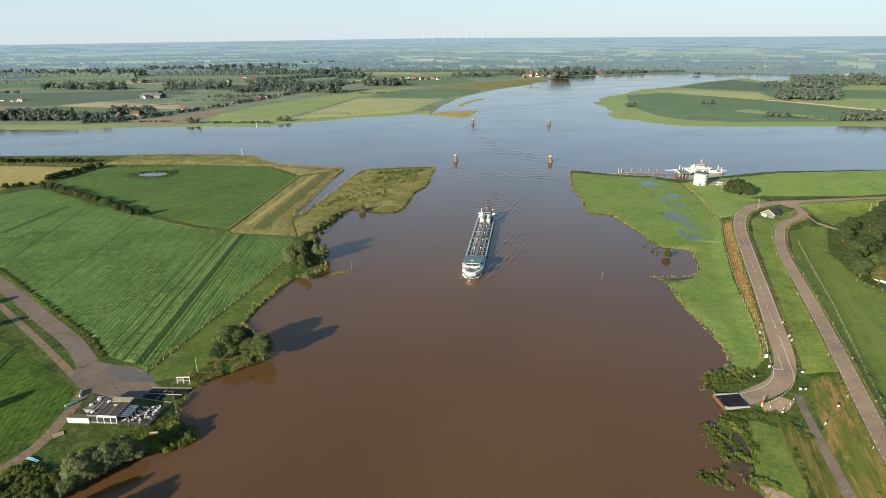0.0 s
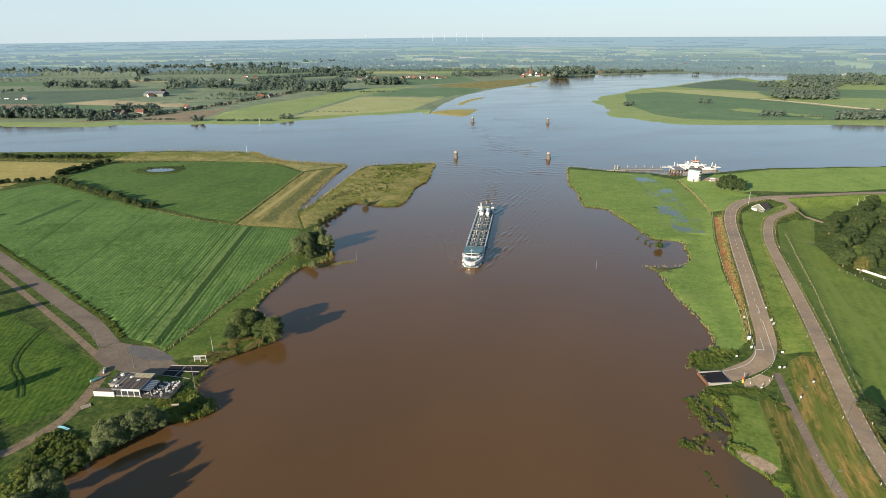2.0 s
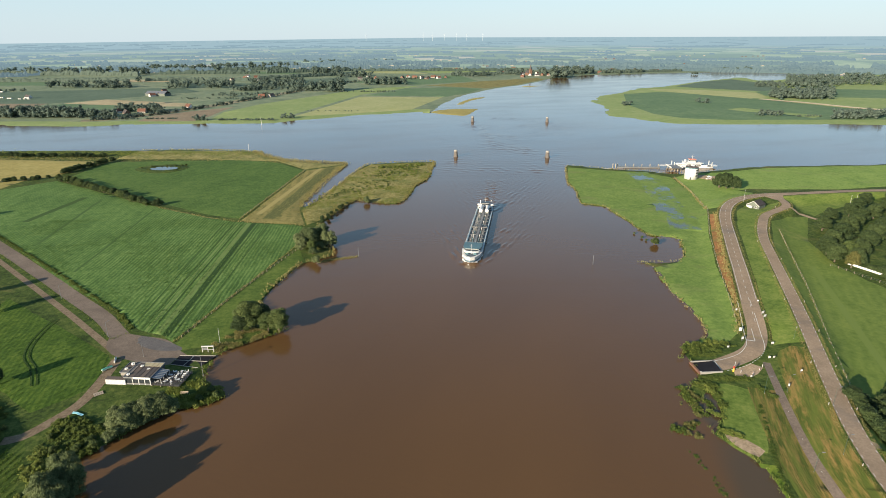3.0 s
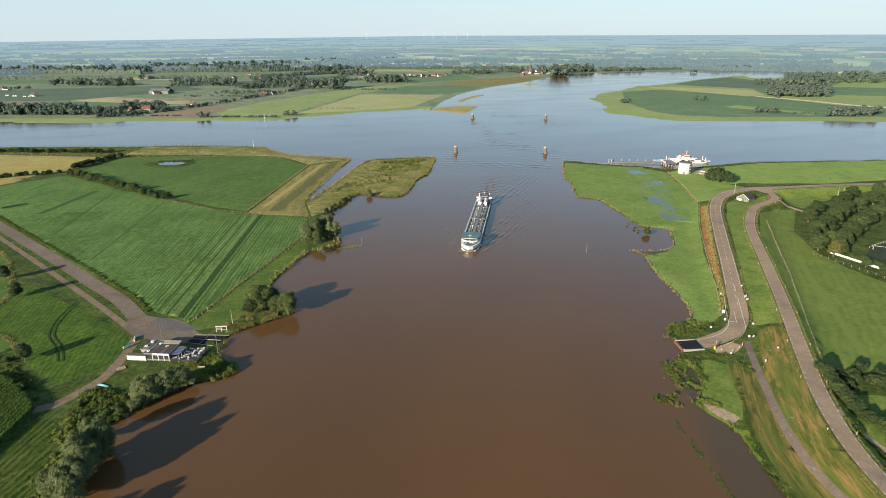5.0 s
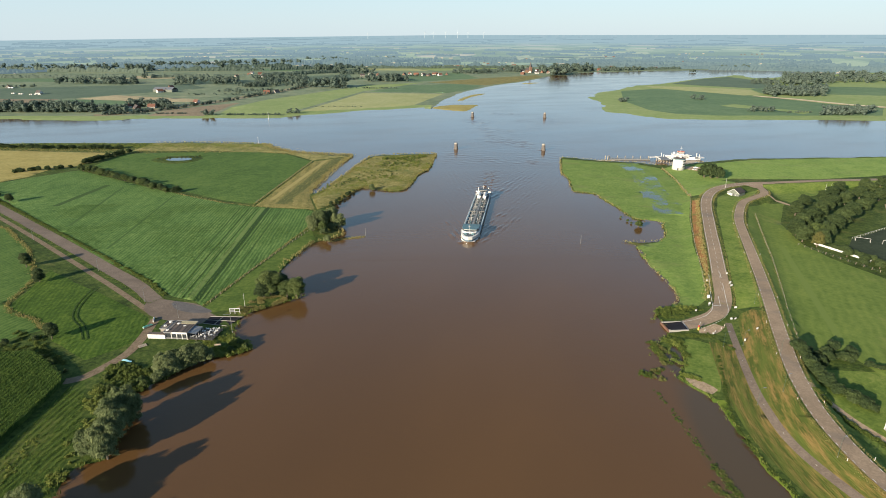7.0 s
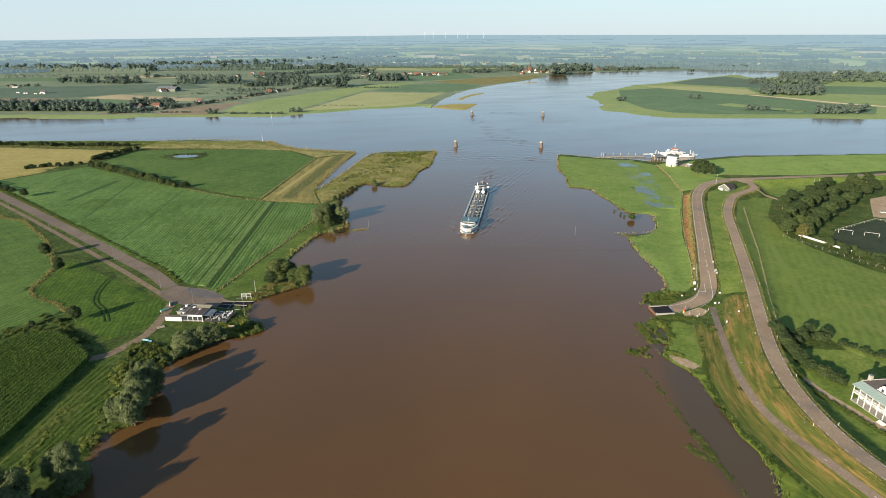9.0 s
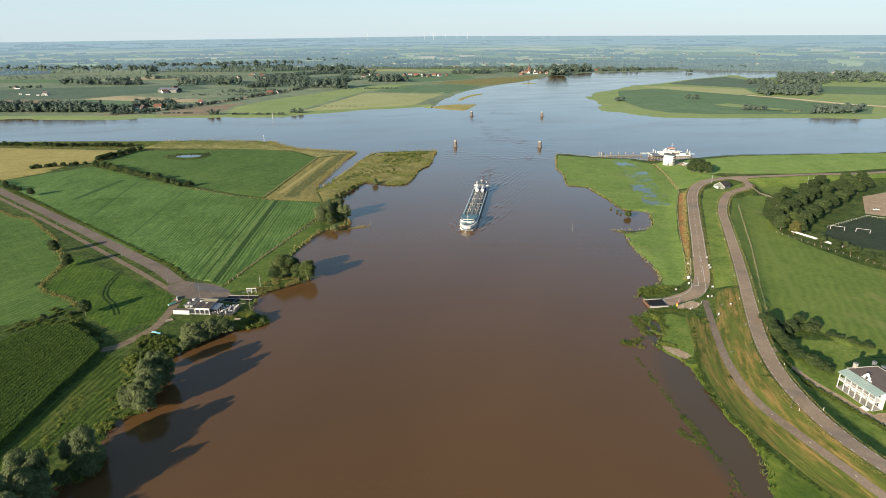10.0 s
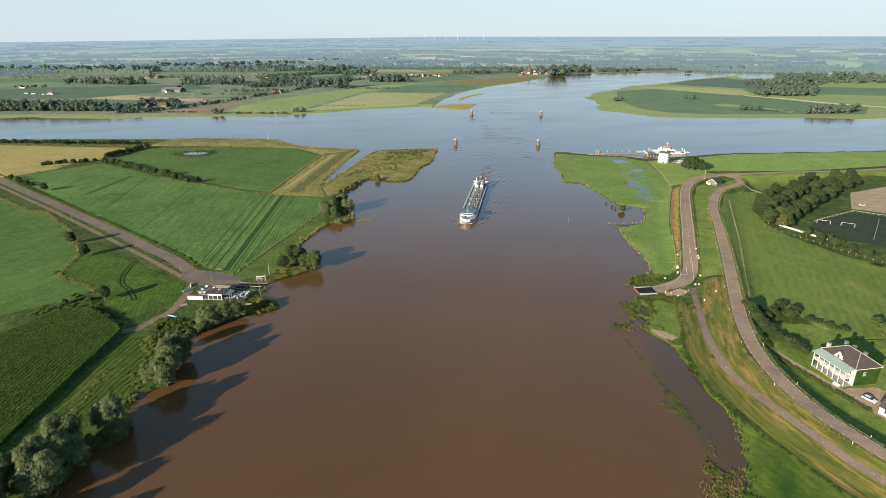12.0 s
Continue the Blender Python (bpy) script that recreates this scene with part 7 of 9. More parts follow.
# piers and marks in the river ---------------------------------------------------------------------
def pier(x, y, h):
    t = thing("mooring_pier", pose(x, y, 0, 0, 0, 12), "tall brown stone pier standing in the river", "pier", "piers in the river")
    o = [(1.9 * math.cos(a), 2.6 * math.sin(a)) for a in np.arange(0, 6.28, 6.283 / 14)]
    bm = B()
    for z0, z1, s0, s1 in ((-2, 2.5, 1.15, 1.0), (2.5, h - 1.2, 1.0, 0.86)):
        prism(bm, [(a * s0, b * s0) for a, b in o], z0, z1, [(a * s1, b * s1) for a, b in o])
    part("shaft", bm, STONE, t, "weathered brown masonry shaft")
    part("plinth", prism(B(), [(a * 1.3, b * 1.3) for a, b in o], -2, 0.7), STONE, t)
    part("cap", prism(B(), [(a * 1.0, b * 1.0) for a, b in o], h - 1.2, h, [(a * 0.7, b * 0.7) for a, b in o]), CAPSTONE, t, "pale stone cap")
    bm = B()
    cyl(bm, (0, 0, h), (0, 0, h + 1.0), 0.08)
    part("light_post", bm, STEEL, t)


for x, y, h in ((15.5, 572, 6.9), (109.6, 565, 6.9), (47.2, 842, 7.2), (156, 832, 7.2)):
    pier(x, y, h)


def pole(name, x, y, z, h, r, mat, label, category, group="", arm=0.0, turn=0.0, sign=None):
    t = thing(name, pose(x, y, z, 0, 0, turn), label, category, group)
    part("post", cyl(B(), (0, 0, -0.5), (0, 0, h), r, r * 0.6), mat, t)
    part("foot", cyl(B(), (0, 0, -0.3), (0, 0, 0.25), r * 2.2, r * 1.8), CONCRETE, t)
    if arm:
        a = B()
        cyl(a, (0, 0, h - 0.1), (arm, 0, h + 0.35), r * 0.6)
        part("arm", a, mat, t)
        part("lamp_head", box(B(), arm + 0.3, 0, h + 0.28, 0.9, 0.3, 0.16, bevel=0.05), GREY, t)
    if sign:
        part("sign_plate", box(B(), 0, 0.1, h - sign[1], sign[0], 0.08, sign[1], bevel=0.02), sign[2], t)
    return t


pole("river_beacon", -208.7, 601.7, -1, 9, 0.22, WHITE, "thin white beacon post on the channel bank", "beacon", sign=(0.7, 0.7, CAPSTONE))
pole("river_beacon", -256.7, 812, -1, 11, 0.3, WHITE, "thin white beacon post at the far bank", "beacon", sign=(0.9, 0.9, CAPSTONE))
pole("river_pole", -46.6, 280, -1.5, 7, 0.13, GREY, "slim grey pole standing in the water", "pole")
pole("river_pole", 82.2, 267, -1.5, 7, 0.13, GREY, "slim grey pole standing in the water", "pole")

# west bank: cafe and ferry ramp -----------------------------------------------------------------------
def window(parent, x, y, z, w, h, rz=0.0, frame_mat=None):
    """A window in a wall, with frame, pane and sill; it looks along -y before turning."""
    m = pose(x, y, z, 0, 0, rz)
    fr = B()
    for sx in (-1, 1):
        box(fr, sx * w / 2, 0, 0, 0.09, 0.10, h)
    for zz in (0, h - 0.09, ):
        box(fr, 0, 0, zz, w, 0.10, 0.09)
    box(fr, 0, 0, 0, 0.06, 0.08, h)
    bmesh.ops.transform(fr, matrix=m, verts=fr.verts)
    f = part("window", fr, frame_mat or WHITE, parent)
    g = box(B(), 0, 0.02, 0.05, w - 0.1, 0.04, h - 0.1)
    bmesh.ops.transform(g, matrix=m, verts=g.verts)
    part("pane", g, GLASS, f)
    s = box(B(), 0, -0.08, -0.08, w + 0.2, 0.2, 0.08)
    bmesh.ops.transform(s, matrix=m, verts=s.verts)
    part("sill", s, CONCRETE, f)
    return f


def door(parent, x, y, z, w, h, rz, mat):
    d = box(B(), 0, 0, 0, w, 0.12, h, bevel=0.02)
    m = pose(x, y, z, 0, 0, rz)
    bmesh.ops.transform(d, matrix=m, verts=d.verts)
    ob = part("door", d, mat, parent)
    k = box(B(), w * 0.36, -0.1, h * 0.48, 0.05, 0.08, 0.14)
    bmesh.ops.transform(k, matrix=m, verts=k.verts)
    part("handle", k, STEEL, ob)


def cafe():
    c = thing("cafe", pose(-108.4, 157.1, 0.7, 0, 0, -4), "low flat-roofed riverside cafe with a patched brown roof", "cafe building")
    # solid hall walls coloured dark for the shaded inside of the open bays
    for n, x, y, w, d, h, wall, lab in (
            ("main_hall", 1.7, 0, 9.4, 9.6, 2.75, DARK, "low hall with open glazed bays"),
            ("kitchen", -4.7, 1.6, 3.4, 6.4, 2.6, CREAM, "low rendered kitchen wing"),
    ):
        b = part(n, box(B(), x, y, -0.5, w, d, h + 0.5), wall, c, lab)
        e = B()
        for sx, sy, ww, dd in ((0, -1, w + 0.5, 0.14), (0, 1, w + 0.5, 0.14), (-1, 0, 0.14, d + 0.5), (1, 0, 0.14, d + 0.5)):
            box(e, x + sx * (w + 0.4) / 2, y + sy * (d + 0.4) / 2, h - 0.18, ww, dd, 0.5)
        part("eaves_trim", e, GREY, b)
    # roof in felt lanes of different age, with sheet panels at the back
    lanes = ((-3.0, 2.0, FELT_PALE), (-1.0, 1.9, ROOFFELT), (0.95, 1.9, FELT_DARK), (2.85, 1.8, ROOFFELT), (4.6, 1.6, FELT_DARK), (5.95, 0.9, ROOFFELT))
    for x, w, mat in lanes:
        part("roof_lane", box(B(), x + 0.25, -1.15, 2.75, w - 0.05, 7.2, 0.16, bevel=0.03), mat, c)
    for k in range(4):
        part("roof_sheet", box(B(), -0.1 + 1.72 * k + 0.6, 3.65, 2.78, 1.62, 2.3, 0.22, bevel=0.03), ROOFPALE, c, "pale yellowish roof sheet")
    part("roof_lane", box(B(), -1.7, 3.65, 2.75, 2.4, 2.3, 0.16, bevel=0.03), FELT_DARK, c)
    for y, mat in ((-0.4, FELT_PALE), (1.8, ROOFFELT), (3.9, FELT_DARK)):
        part("kitchen_roof", box(B(), -4.7, y, 2.6, 3.6, 2.1, 0.16, bevel=0.03), mat, c)
    for x in (-2.0, 0.0, 1.95, 3.8, 5.5):
        part("roof_batten", box(B(), x + 0.25, -1.15, 2.9, 0.12, 7.3, 0.10), FELT_DARK, c)
    # open front: white posts, glazing and counters
    for x in (-0.1, 2.1, 4.3, 6.3):
        part("front_post", box(B(), x, -4.9, -0.3, 0.26, 0.3, 2.9, bevel=0.03), WHITE, c)
    for x, w in ((-1.5, 2.4), (1.0, 1.8), (3.2, 1.8), (5.3, 1.6)):
        window(c, x, -4.86, 0.5, w, 1.9, 0, DARK)
    part("fascia", box(B(), 3.3, -5.06, 2.3, 6.2, 0.1, 0.75, bevel=0.02), WHITE, c, "white fascia board over the open bays")
    part("front_wall", box(B(), 1.7, -4.92, -0.4, 9.2, 0.12, 0.9), GREY, c, "low grey wall under the glazing")
    door(c, 6.47, -3.6, 0, 1.1, 2.1, 90, DARK)
    for x, y, h in ((-4.6, 3.4, 0.8), (-0.6, 2.3, 0.6), (-2.4, -3.4, 0.7), (-5.4, 0.4, 0.5), (2.6, 0.8, 0.35)):
        v = B()
        box(v, x, y, 2.7, 0.8, 0.8, h, bevel=0.06)
        cyl(v, (x + 0.65, y, 2.7), (x + 0.65, y, 2.9 + h), 0.13)
        part("roof_vent", v, WHITE, c)
    part("vent_pipe", cyl(B(), (-3.6, 2.9, 2.7), (-2.2, 4.2, 3.0), 0.16, n=10), STEEL, c)
    # glazed lean-to towards the terrace
    for k in range(6):
        bm = B()
        v = [bm.verts.new(q) for q in ((6.5, -4.5 + k, 2.72), (10.0, -4.5 + k, 2.30), (10.0, -3.62 + k, 2.30), (6.5, -3.62 + k, 2.72))]
        v += [bm.verts.new((q.co.x, q.co.y, q.co.z + 0.06)) for q in v]
        for f in ((0, 1, 2, 3), (7, 6, 5, 4), (0, 4, 5, 1), (1, 5, 6, 2), (2, 6, 7, 3), (3, 7, 4, 0)):
            bm.faces.new([v[i] for i in f])
        part("glass_panel", bm, BLUEGLASS, c, "blue-grey glass roof panel")
    for k in range(7):
        fr = cyl(B(), (6.45, -4.56 + k, 2.80), (10.1, -4.56 + k, 2.38), 0.06, n=5)
        part("glazing_bar", fr, STEEL, c)
        if k % 2 == 0:
            part("awning_post", cyl(B(), (9.95, -4.56 + k, 0), (9.95, -4.56 + k, 2.35), 0.06, n=6), WHITE, c)


FELT_PALE = plain("weathered_felt", (0.150, 0.132, 0.112), 0.85, vary=0.4, scale=2)
FELT_DARK = plain("dark_felt", (0.058, 0.048, 0.044), 0.9, vary=0.4, scale=2)
BLUEGLASS = plain("blue_glass_roof", (0.075, 0.10, 0.13), 0.12, vary=0.2)
cafe()
t = thing("storage_container", pose(-115.0, 153.2, 0.5, 0, 0, -4), "long white storage container beside the cafe", "container")
part("body", box(B(), 0, 0, 0, 7.4, 1.9, 2.1, bevel=0.06), WHITE, t)
rb = B()
for x in np.arange(-3.5, 3.6, 0.5):
    box(rb, x, -0.97, 0.1, 0.12, 0.06, 1.9)
part("ribs", rb, WHITE, t)
part("container_roof", box(B(), 0, 0, 2.1, 7.5, 2.0, 0.08), ROOFFELT, t, "dark felt roof")
t = thing("terrace", pose(-96.6, 155.3, 0.35, 0, 0, -6), "raised dark timber terrace of the cafe", "terrace")
for k in range(26):
    part("plank", box(B(), -4.9 + k * 0.4, 0, 0.7, 0.37, 9.4, 0.08), DECKING, t)
fr = B()
for x in (-4.9, -1.6, 1.7, 5.1):
    for y in (-4.5, 0, 4.5):
        box(fr, x, y, -0.8, 0.25, 0.25, 1.5)
part("substructure", fr, WOOD, t)
rl = B()
for x, y, w, d in ((0.1, -4.7, 10.2, 0.06), (5.2, 0, 0.06, 9.4)):
    for z in (1.2, 1.7):
        box(rl, x, y, z, w, d, 0.08)
for k in range(9):
    box(rl, -5 + k * 1.27, -4.7, 0.75, 0.08, 0.08, 1.0)
    box(rl, 5.2, -4.7 + k * 1.17, 0.75, 0.08, 0.08, 1.0)
part("balustrade", rl, DARK, t)


def seat_group(x, y, k):
    z = 1.13
    t = thing("terrace_table", pose(x, y, z, 0, 0, 20 * k), "small white terrace table", "table", "terrace tables")
    part("tabletop", cyl(B(), (0, 0, 0.70), (0, 0, 0.75), 0.5, n=14), WHITE, t)
    part("leg", cyl(B(), (0, 0, 0), (0, 0, 0.7), 0.05), STEEL, t)
    part("foot", cyl(B(), (0, 0, 0), (0, 0, 0.04), 0.3, n=10), STEEL, t)
    for j in range(2):
        a = j * 3.1 + k
        ch = thing("terrace_chair", pose(x + 0.95 * math.cos(a), y + 0.95 * math.sin(a), z, 0, 0, math.degrees(a) - 90), "plastic terrace chair with a pale back", "chair", "terrace chairs")
        part("seat", box(B(), 0, 0, 0.42, 0.48, 0.46, 0.05, bevel=0.02), WHITE if (k + j) % 2 else GREY, ch)
        part("backrest", box(B(), 0, 0.22, 0.45, 0.48, 0.05, 0.45, bevel=0.02), WHITE, ch)
        for sx in (-1, 1):
            for sy in (-1, 1):
                part("leg", box(B(), sx * 0.2, sy * 0.19, 0, 0.04, 0.04, 0.42), WHITE, ch)


for k, (x, y) in enumerate(((-100.2, 152.4), (-97.8, 152.3), (-95.4, 152.0), (-93.4, 153.6), (-97.0, 154.4), (-94.9, 154.9), (-97.2, 156.6), (-95, 157), (-92.8, 156.2), (-96.6, 158.8), (-94.4, 159), (-92.4, 158.4))):
    seat_group(x, y, k)
t = thing("notice_shelter", pose(-91, 174.6, 0.6, 0, 0, 4), "white open frame shelter beside the ramp", "shelter")
for x in (-2.1, 0, 2.1):
    part("post", box(B(), x, 0, -0.3, 0.16, 0.16, 2.7), WHITE, t)
part("beam", box(B(), 0, 0, 2.4, 4.6, 0.5, 0.22, bevel=0.03), WHITE, t)
part("panel", box(B(), -1.05, 0, 0.9, 1.9, 0.08, 1.1), GREY, t)
part("rail", box(B(), 1.05, 0, 1.0, 2.0, 0.08, 0.1), WHITE, t)
t = thing("ferry_ramp", pose(-93.5, 168.2, 0, 0, 0, 0), "black wet ferry ramp with thin white kerbs running into the river", "ramp")
bm = B()
top = ((-8.0, -2.9, 0.76), (3.0, -5.0, 0.50), (6.5, 3.6, 0.46), (-7.2, 3.4, 0.76))
v = [bm.verts.new(p) for p in top] + [bm.verts.new((p[0], p[1], -1.5)) for p in top]
for f in ((0, 1, 2, 3), (4, 7, 6, 5), (0, 4, 5, 1), (1, 5, 6, 2), (2, 6, 7, 3), (3, 7, 4, 0)):
    bm.faces.new([v[i] for i in f])
part("slab", bm, WET, t, "black wet concrete slab")
for (ax, ay, az), (bx, by, bz) in ((top[0], top[1]), (top[3], top[2]), ((-3, -3.85, 0.6), (-1.6, 3.45, 0.6)), ((-7.7, 0.2, 0.78), (4.8, -0.6, 0.50))):
    part("kerb", cyl(B(), (ax, ay, az + 0.05), (bx, by, bz + 0.05), 0.13, n=6), CAPSTONE, t, "thin pale kerb")
pole("street_lamp", -86.6, 158.2, 0.5, 8.0, 0.11, GREY, "tall grey street lamp at the west ferry ramp", "street lamp", "street lamps", 1.8, 200)
for x, y in ((-309.3, 327), (-245.4, 273.2), (-179.2, 224.8), (-136.5, 186.8)):
    pole("street_lamp", x, y, 0.6, 6.5, 0.10, STEEL, "slim grey street lamp on the west road", "street lamp", "street lamps west", 1.0, 50)
pole("street_lamp", -114.3, 171, 0.6, 6.5, 0.10, STEEL, "slim grey street lamp behind the cafe", "street lamp", "street lamps west", 1.0, 250)
pole("flag_pole", -89.0, 181.8, 0.6, 6.5, 0.08, WHITE, "slim white flag pole on the bank", "flag pole")


def boat(x, y, rz, length, mat, cover, label):
    t = thing("rowing_boat", pose(x, y, on(x, y) + 0.05, 0, 0, rz), label, "boat", "boats on the bank")
    o = outline_of(length, length * 0.36, length * 0.35, 6, 0.7)
    o = [(a, b) for a, b in o]
    part("hull", prism(B(), [(a * 0.6, b * 0.9) for a, b in o], 0, 0.55, o), mat, t)
    part("cover", prism(B(), [(a * 0.98, b * 0.98) for a, b in o], 0.55, 0.95, [(a * 0.25, b * 0.8) for a, b in o]), cover, t)


boat(-123.6, 162.1, -35, 3.6, WHITE, GREENPAINT, "small boat under a green cover on the grass")
boat(-123.4, 167.3, 20, 2.0, WHITE, WHITE, "small white dinghy on the grass")
t = thing("water_slide", pose(-118.3, 135.2, on(-118.3, 135.2), 0, 0, -17) @ Matrix.Scale(0.72, 4), "pale blue plastic slide lying in the grass", "slide")
ch = B()
for k in range(6):
    box(ch, -2.5 + k, 0.18 * math.sin(k), 0.25, 1.05, 0.8, 0.1)
part("chute", ch, BLUEPAINT, t)
ch = B()
for s in (-1, 1):
    for k in range(6):
        box(ch, -2.5 + k, 0.18 * math.sin(k) + s * 0.42, 0.25, 1.05, 0.08, 0.35)
part("side", ch, BLUEPAINT, t)
ch = B()
for x in (-2, 0, 2):
    box(ch, x, 0, -0.2, 0.1, 0.6, 0.5)
part("support", ch, GREY, t)
t = thing("jetty_frame", pose(-117.9, 146.4, 0.6, 0, 0, 40), "flat grey wooden pallet stack on the grass", "pallets")
for k in range(5):
    part("board", box(B(), -1.2 + 0.6 * k, 0, 0.22, 0.5, 2.2, 0.1), WOOD, t)
for y in (-0.8, 0.8):
    part("bearer", box(B(), 0, y, -0.05, 3.1, 0.2, 0.28), WOOD, t)
t = thing("garden_bench", pose(-88.5, 146.5, on(-88.5, 146.5), 0, 0, 5), "weathered wooden bench on the point", "bench")
part("seat", box(B(), 0, 0, 0.42, 2.6, 0.5, 0.07), WOOD, t)
part("backrest", box(B(), 0, 0.28, 0.5, 2.6, 0.07, 0.4), WOOD, t)
for x in (-1.1, 1.1):
    part("leg", box(B(), x, 0, -0.1, 0.1, 0.45, 0.52), WOOD, t)

# houses ----------------------------------------------------------------------------------
def house(name, x, y, z, rz, w, d, h, rh, wall, roof, label, category, group="", chimney=True, rows=1):
    t = thing(name, pose(x, y, z, 0, 0, rz), label, category, group)
    bm = B()
    box(bm, 0, 0, -0.6, w, d, h + 0.6)
    for s in (-1, 1):                       # gable triangles
        a = [bm.verts.new(p) for p in ((-w / 2, s * d / 2, h), (w / 2, s * d / 2, h), (0, s * d / 2, h + rh))]
        bm.faces.new(a)
    wl_ = part("wall", bm, wall, t)
    rf = part("roof", gable(B(), 0, 0, h, w, d, rh), roof, t)
    if chimney:
        part("chimney", box(B(), 0.4, d * 0.25, h + rh * 0.6, 0.7, 0.7, rh * 0.4 + 1.0, bevel=0.03), BRICK, rf)
    for r in range(rows):
        for k in (-1, 0, 1) if d > 9 else (-1, 1):
            window(t, -w / 2 - 0.03, k * d * 0.3, 0.9 + 2.7 * r, 1.3, 1.4, -90)
        for k in (-1, 1):
            window(t, k * w * 0.25, -d / 2 - 0.03, 0.9 + 2.7 * r, 1.2, 1.4, 0)
    door(t, 0, -d / 2 - 0.04, 0, 1.0, 2.1, 0, DARK)
    return t


cab = house("ferry_house", 224.7, 372, on(224.7, 372), -52, 8.5, 9.5, 2.9, 2.6, GREENWOOD, TILE_DARK, "small grey-green wooden house with a white gable", "house", chimney=False)
for s in (-1, 1):
    bm = B()
    a, b = Vector((s * 4.7, -5.15, 2.35)), Vector((0, -5.15, 5.65))
    cyl(bm, tuple(a), tuple(b), 0.16, n=4)
    part("barge_board", bm, WHITE, cab, "white barge board")
part("porch", box(B(), -2.2, -5.4, -0.2, 3.6, 1.2, 2.3, bevel=0.05), WHITE, cab, "white porch")
specs = [(x, y) for x, y in [(-535.4, 950.1), (-512, 933.9), (-494.2, 949.9), (-615.7, 1243.3), (-607.1, 1256.8), (-445.6, 1019.2), (-374.4, 1215.6), (-357.5, 1228.5), (-618.6, 1767), (-601.2, 1820.6), (-533.9, 1740.7), (-636.1, 1344.5), (-1031.8, 1362.6), (-854.5, 1205.6), (-82.3, 1844.8), (-60, 1816.6), (-41.8, 1789.3), (-23.4, 1844.3), (-5.4, 1816.2), (15.9, 1844), (65, 2344), (220.3, 2099.7), (248.8, 2174.9), (295.7, 1962.5), (260.7, 1871), (315.4, 1930.8), (339.2, 1962.2), (352.7, 1930.5), (383.1, 1994.4), (563.8, 2097), (624.9, 2171.8), (771, 2170.6), (805.7, 2209.9), (863.2, 2250.5)] + [(-118, 1834), (-102, 1860), (-79, 1832), (-58, 1831), (-37, 1803), (-17, 1855), (207, 2055), (242, 2159), (261, 2086), (280, 2017), (317, 2117), (334, 2047), (383, 2149), (408, 2111), (662, 2288), (718, 2327), (747, 2282), (803, 2321), (-244, 1789), (-225, 1840), (-199, 1812), (-625, 1918), (-580, 1860), (-613, 1735)]]
for k, (x, y) in enumerate(specs):
    big = 0.95 if y > 1500 else 0.9
    house("farmhouse", x, y, 0.6, (k * 47) % 180, 9 * big, 14 * big, 3.4 * big, 4.6 * big, (WHITE, BRICK, CREAM, WHITE, BRICK)[k % 5], (TILE_RED, TILE_GREY, TILE_RED)[k % 3],
          ("white farmhouse with a pitched roof on the far polder", "brown brick farmhouse with a pitched roof", "cream farmhouse with a pitched roof", "white house with a pitched roof by the dike", "brick house with a pitched roof by the dike")[k % 5], "house", "houses on the far polder", True)
for x, y, w in ((-914, 1212, 6), (-889, 1199, 8), (-859, 1186, 5), (-850, 1187, 4), (-841, 1186, 5), (-1023, 1359, 12)):
    t = thing("field_shed", pose(x, y, 0.6, 0, 0, 4), "small white flat shed on the far polder", "shed", "sheds on the far polder")
    part("wall", box(B(), 0, 0, -0.4, w, 4, 2.5), WHITE, t)
    part("roof", box(B(), 0, 0, 2.1, w + 0.5, 4.5, 0.25, bevel=0.05), CREAM, t)
    part("door", box(B(), 0, -2.05, 0, 1.6, 0.1, 2.2), GREY, t)
t = thing("barn", pose(-612, 1262, 0.6, 0, 0, 80), "long grey-roofed farm barn on the far polder", "barn")
part("wall", box(B(), 0, 0, -0.5, 22, 46, 5.5), GREENWOOD, t)
part("roof", gable(B(), 0, 0, 5, 22, 46, 5), STEEL, t)
part("door", box(B(), 0, -23.1, 0, 6, 0.3, 4.5), DARK, t)
t = thing("church", pose(297, 1968, 0.6, 0, 0, 15), "village church with a pointed spire", "church")
part("nave", box(B(), 0, 12, -0.5, 12, 26, 9), BRICK, t)
part("nave_roof", gable(B(), 0, 12, 8.5, 12, 26, 7), TILE_GREY, t)
part("tower", box(B(), 0, -5, -0.5, 8, 8, 20), BRICK, t)
part("spire", cyl(B(), (0, -5, 19.4), (0, -5, 36), 5.2, 0.1, 4), TILE_GREY, t)

# the white tower, ferry and landing stage ---------------------------------------------------------
t = thing("round_tower", pose(217.2, 467, on(217.2, 467), 0, 0, 20), "broad white round tower with dark windows near the top", "tower")
wall = B()
cyl(wall, (0, 0, -1), (0, 0, 9.6), 5.5, 5.2, 32)
part("wall", wall, WHITE, t, "white rendered round wall", True)
part("parapet", cyl(B(), (0, 0, 9.4), (0, 0, 10.2), 5.4, 5.4, 32), TEAL, t, "blue-grey parapet ring")
part("roof", cyl(B(), (0, 0, 10.1), (0, 0, 10.3), 5.1, 5.2, 32), ROOFFELT, t)
for a in (325, 350, 15):
    for z in (2.6, 5.0, 7.4):
        x, y = 5.38 * math.cos(radians(a - 45)), 5.38 * math.sin(radians(a - 45))
        window(t, x, y, z, 2.3, 1.3, a - 45 + 90, GREY)
part("lift_shaft", box(B(), 4.5, 2.8, -1, 3.4, 3.4, 12.2, bevel=0.1), WHITE, t, "white square stair shaft")
for z in (4, 7, 10):
    part("shaft_window", box(B(), 4.5, 1.06, z, 2.0, 0.08, 1.0), GLASS, t)
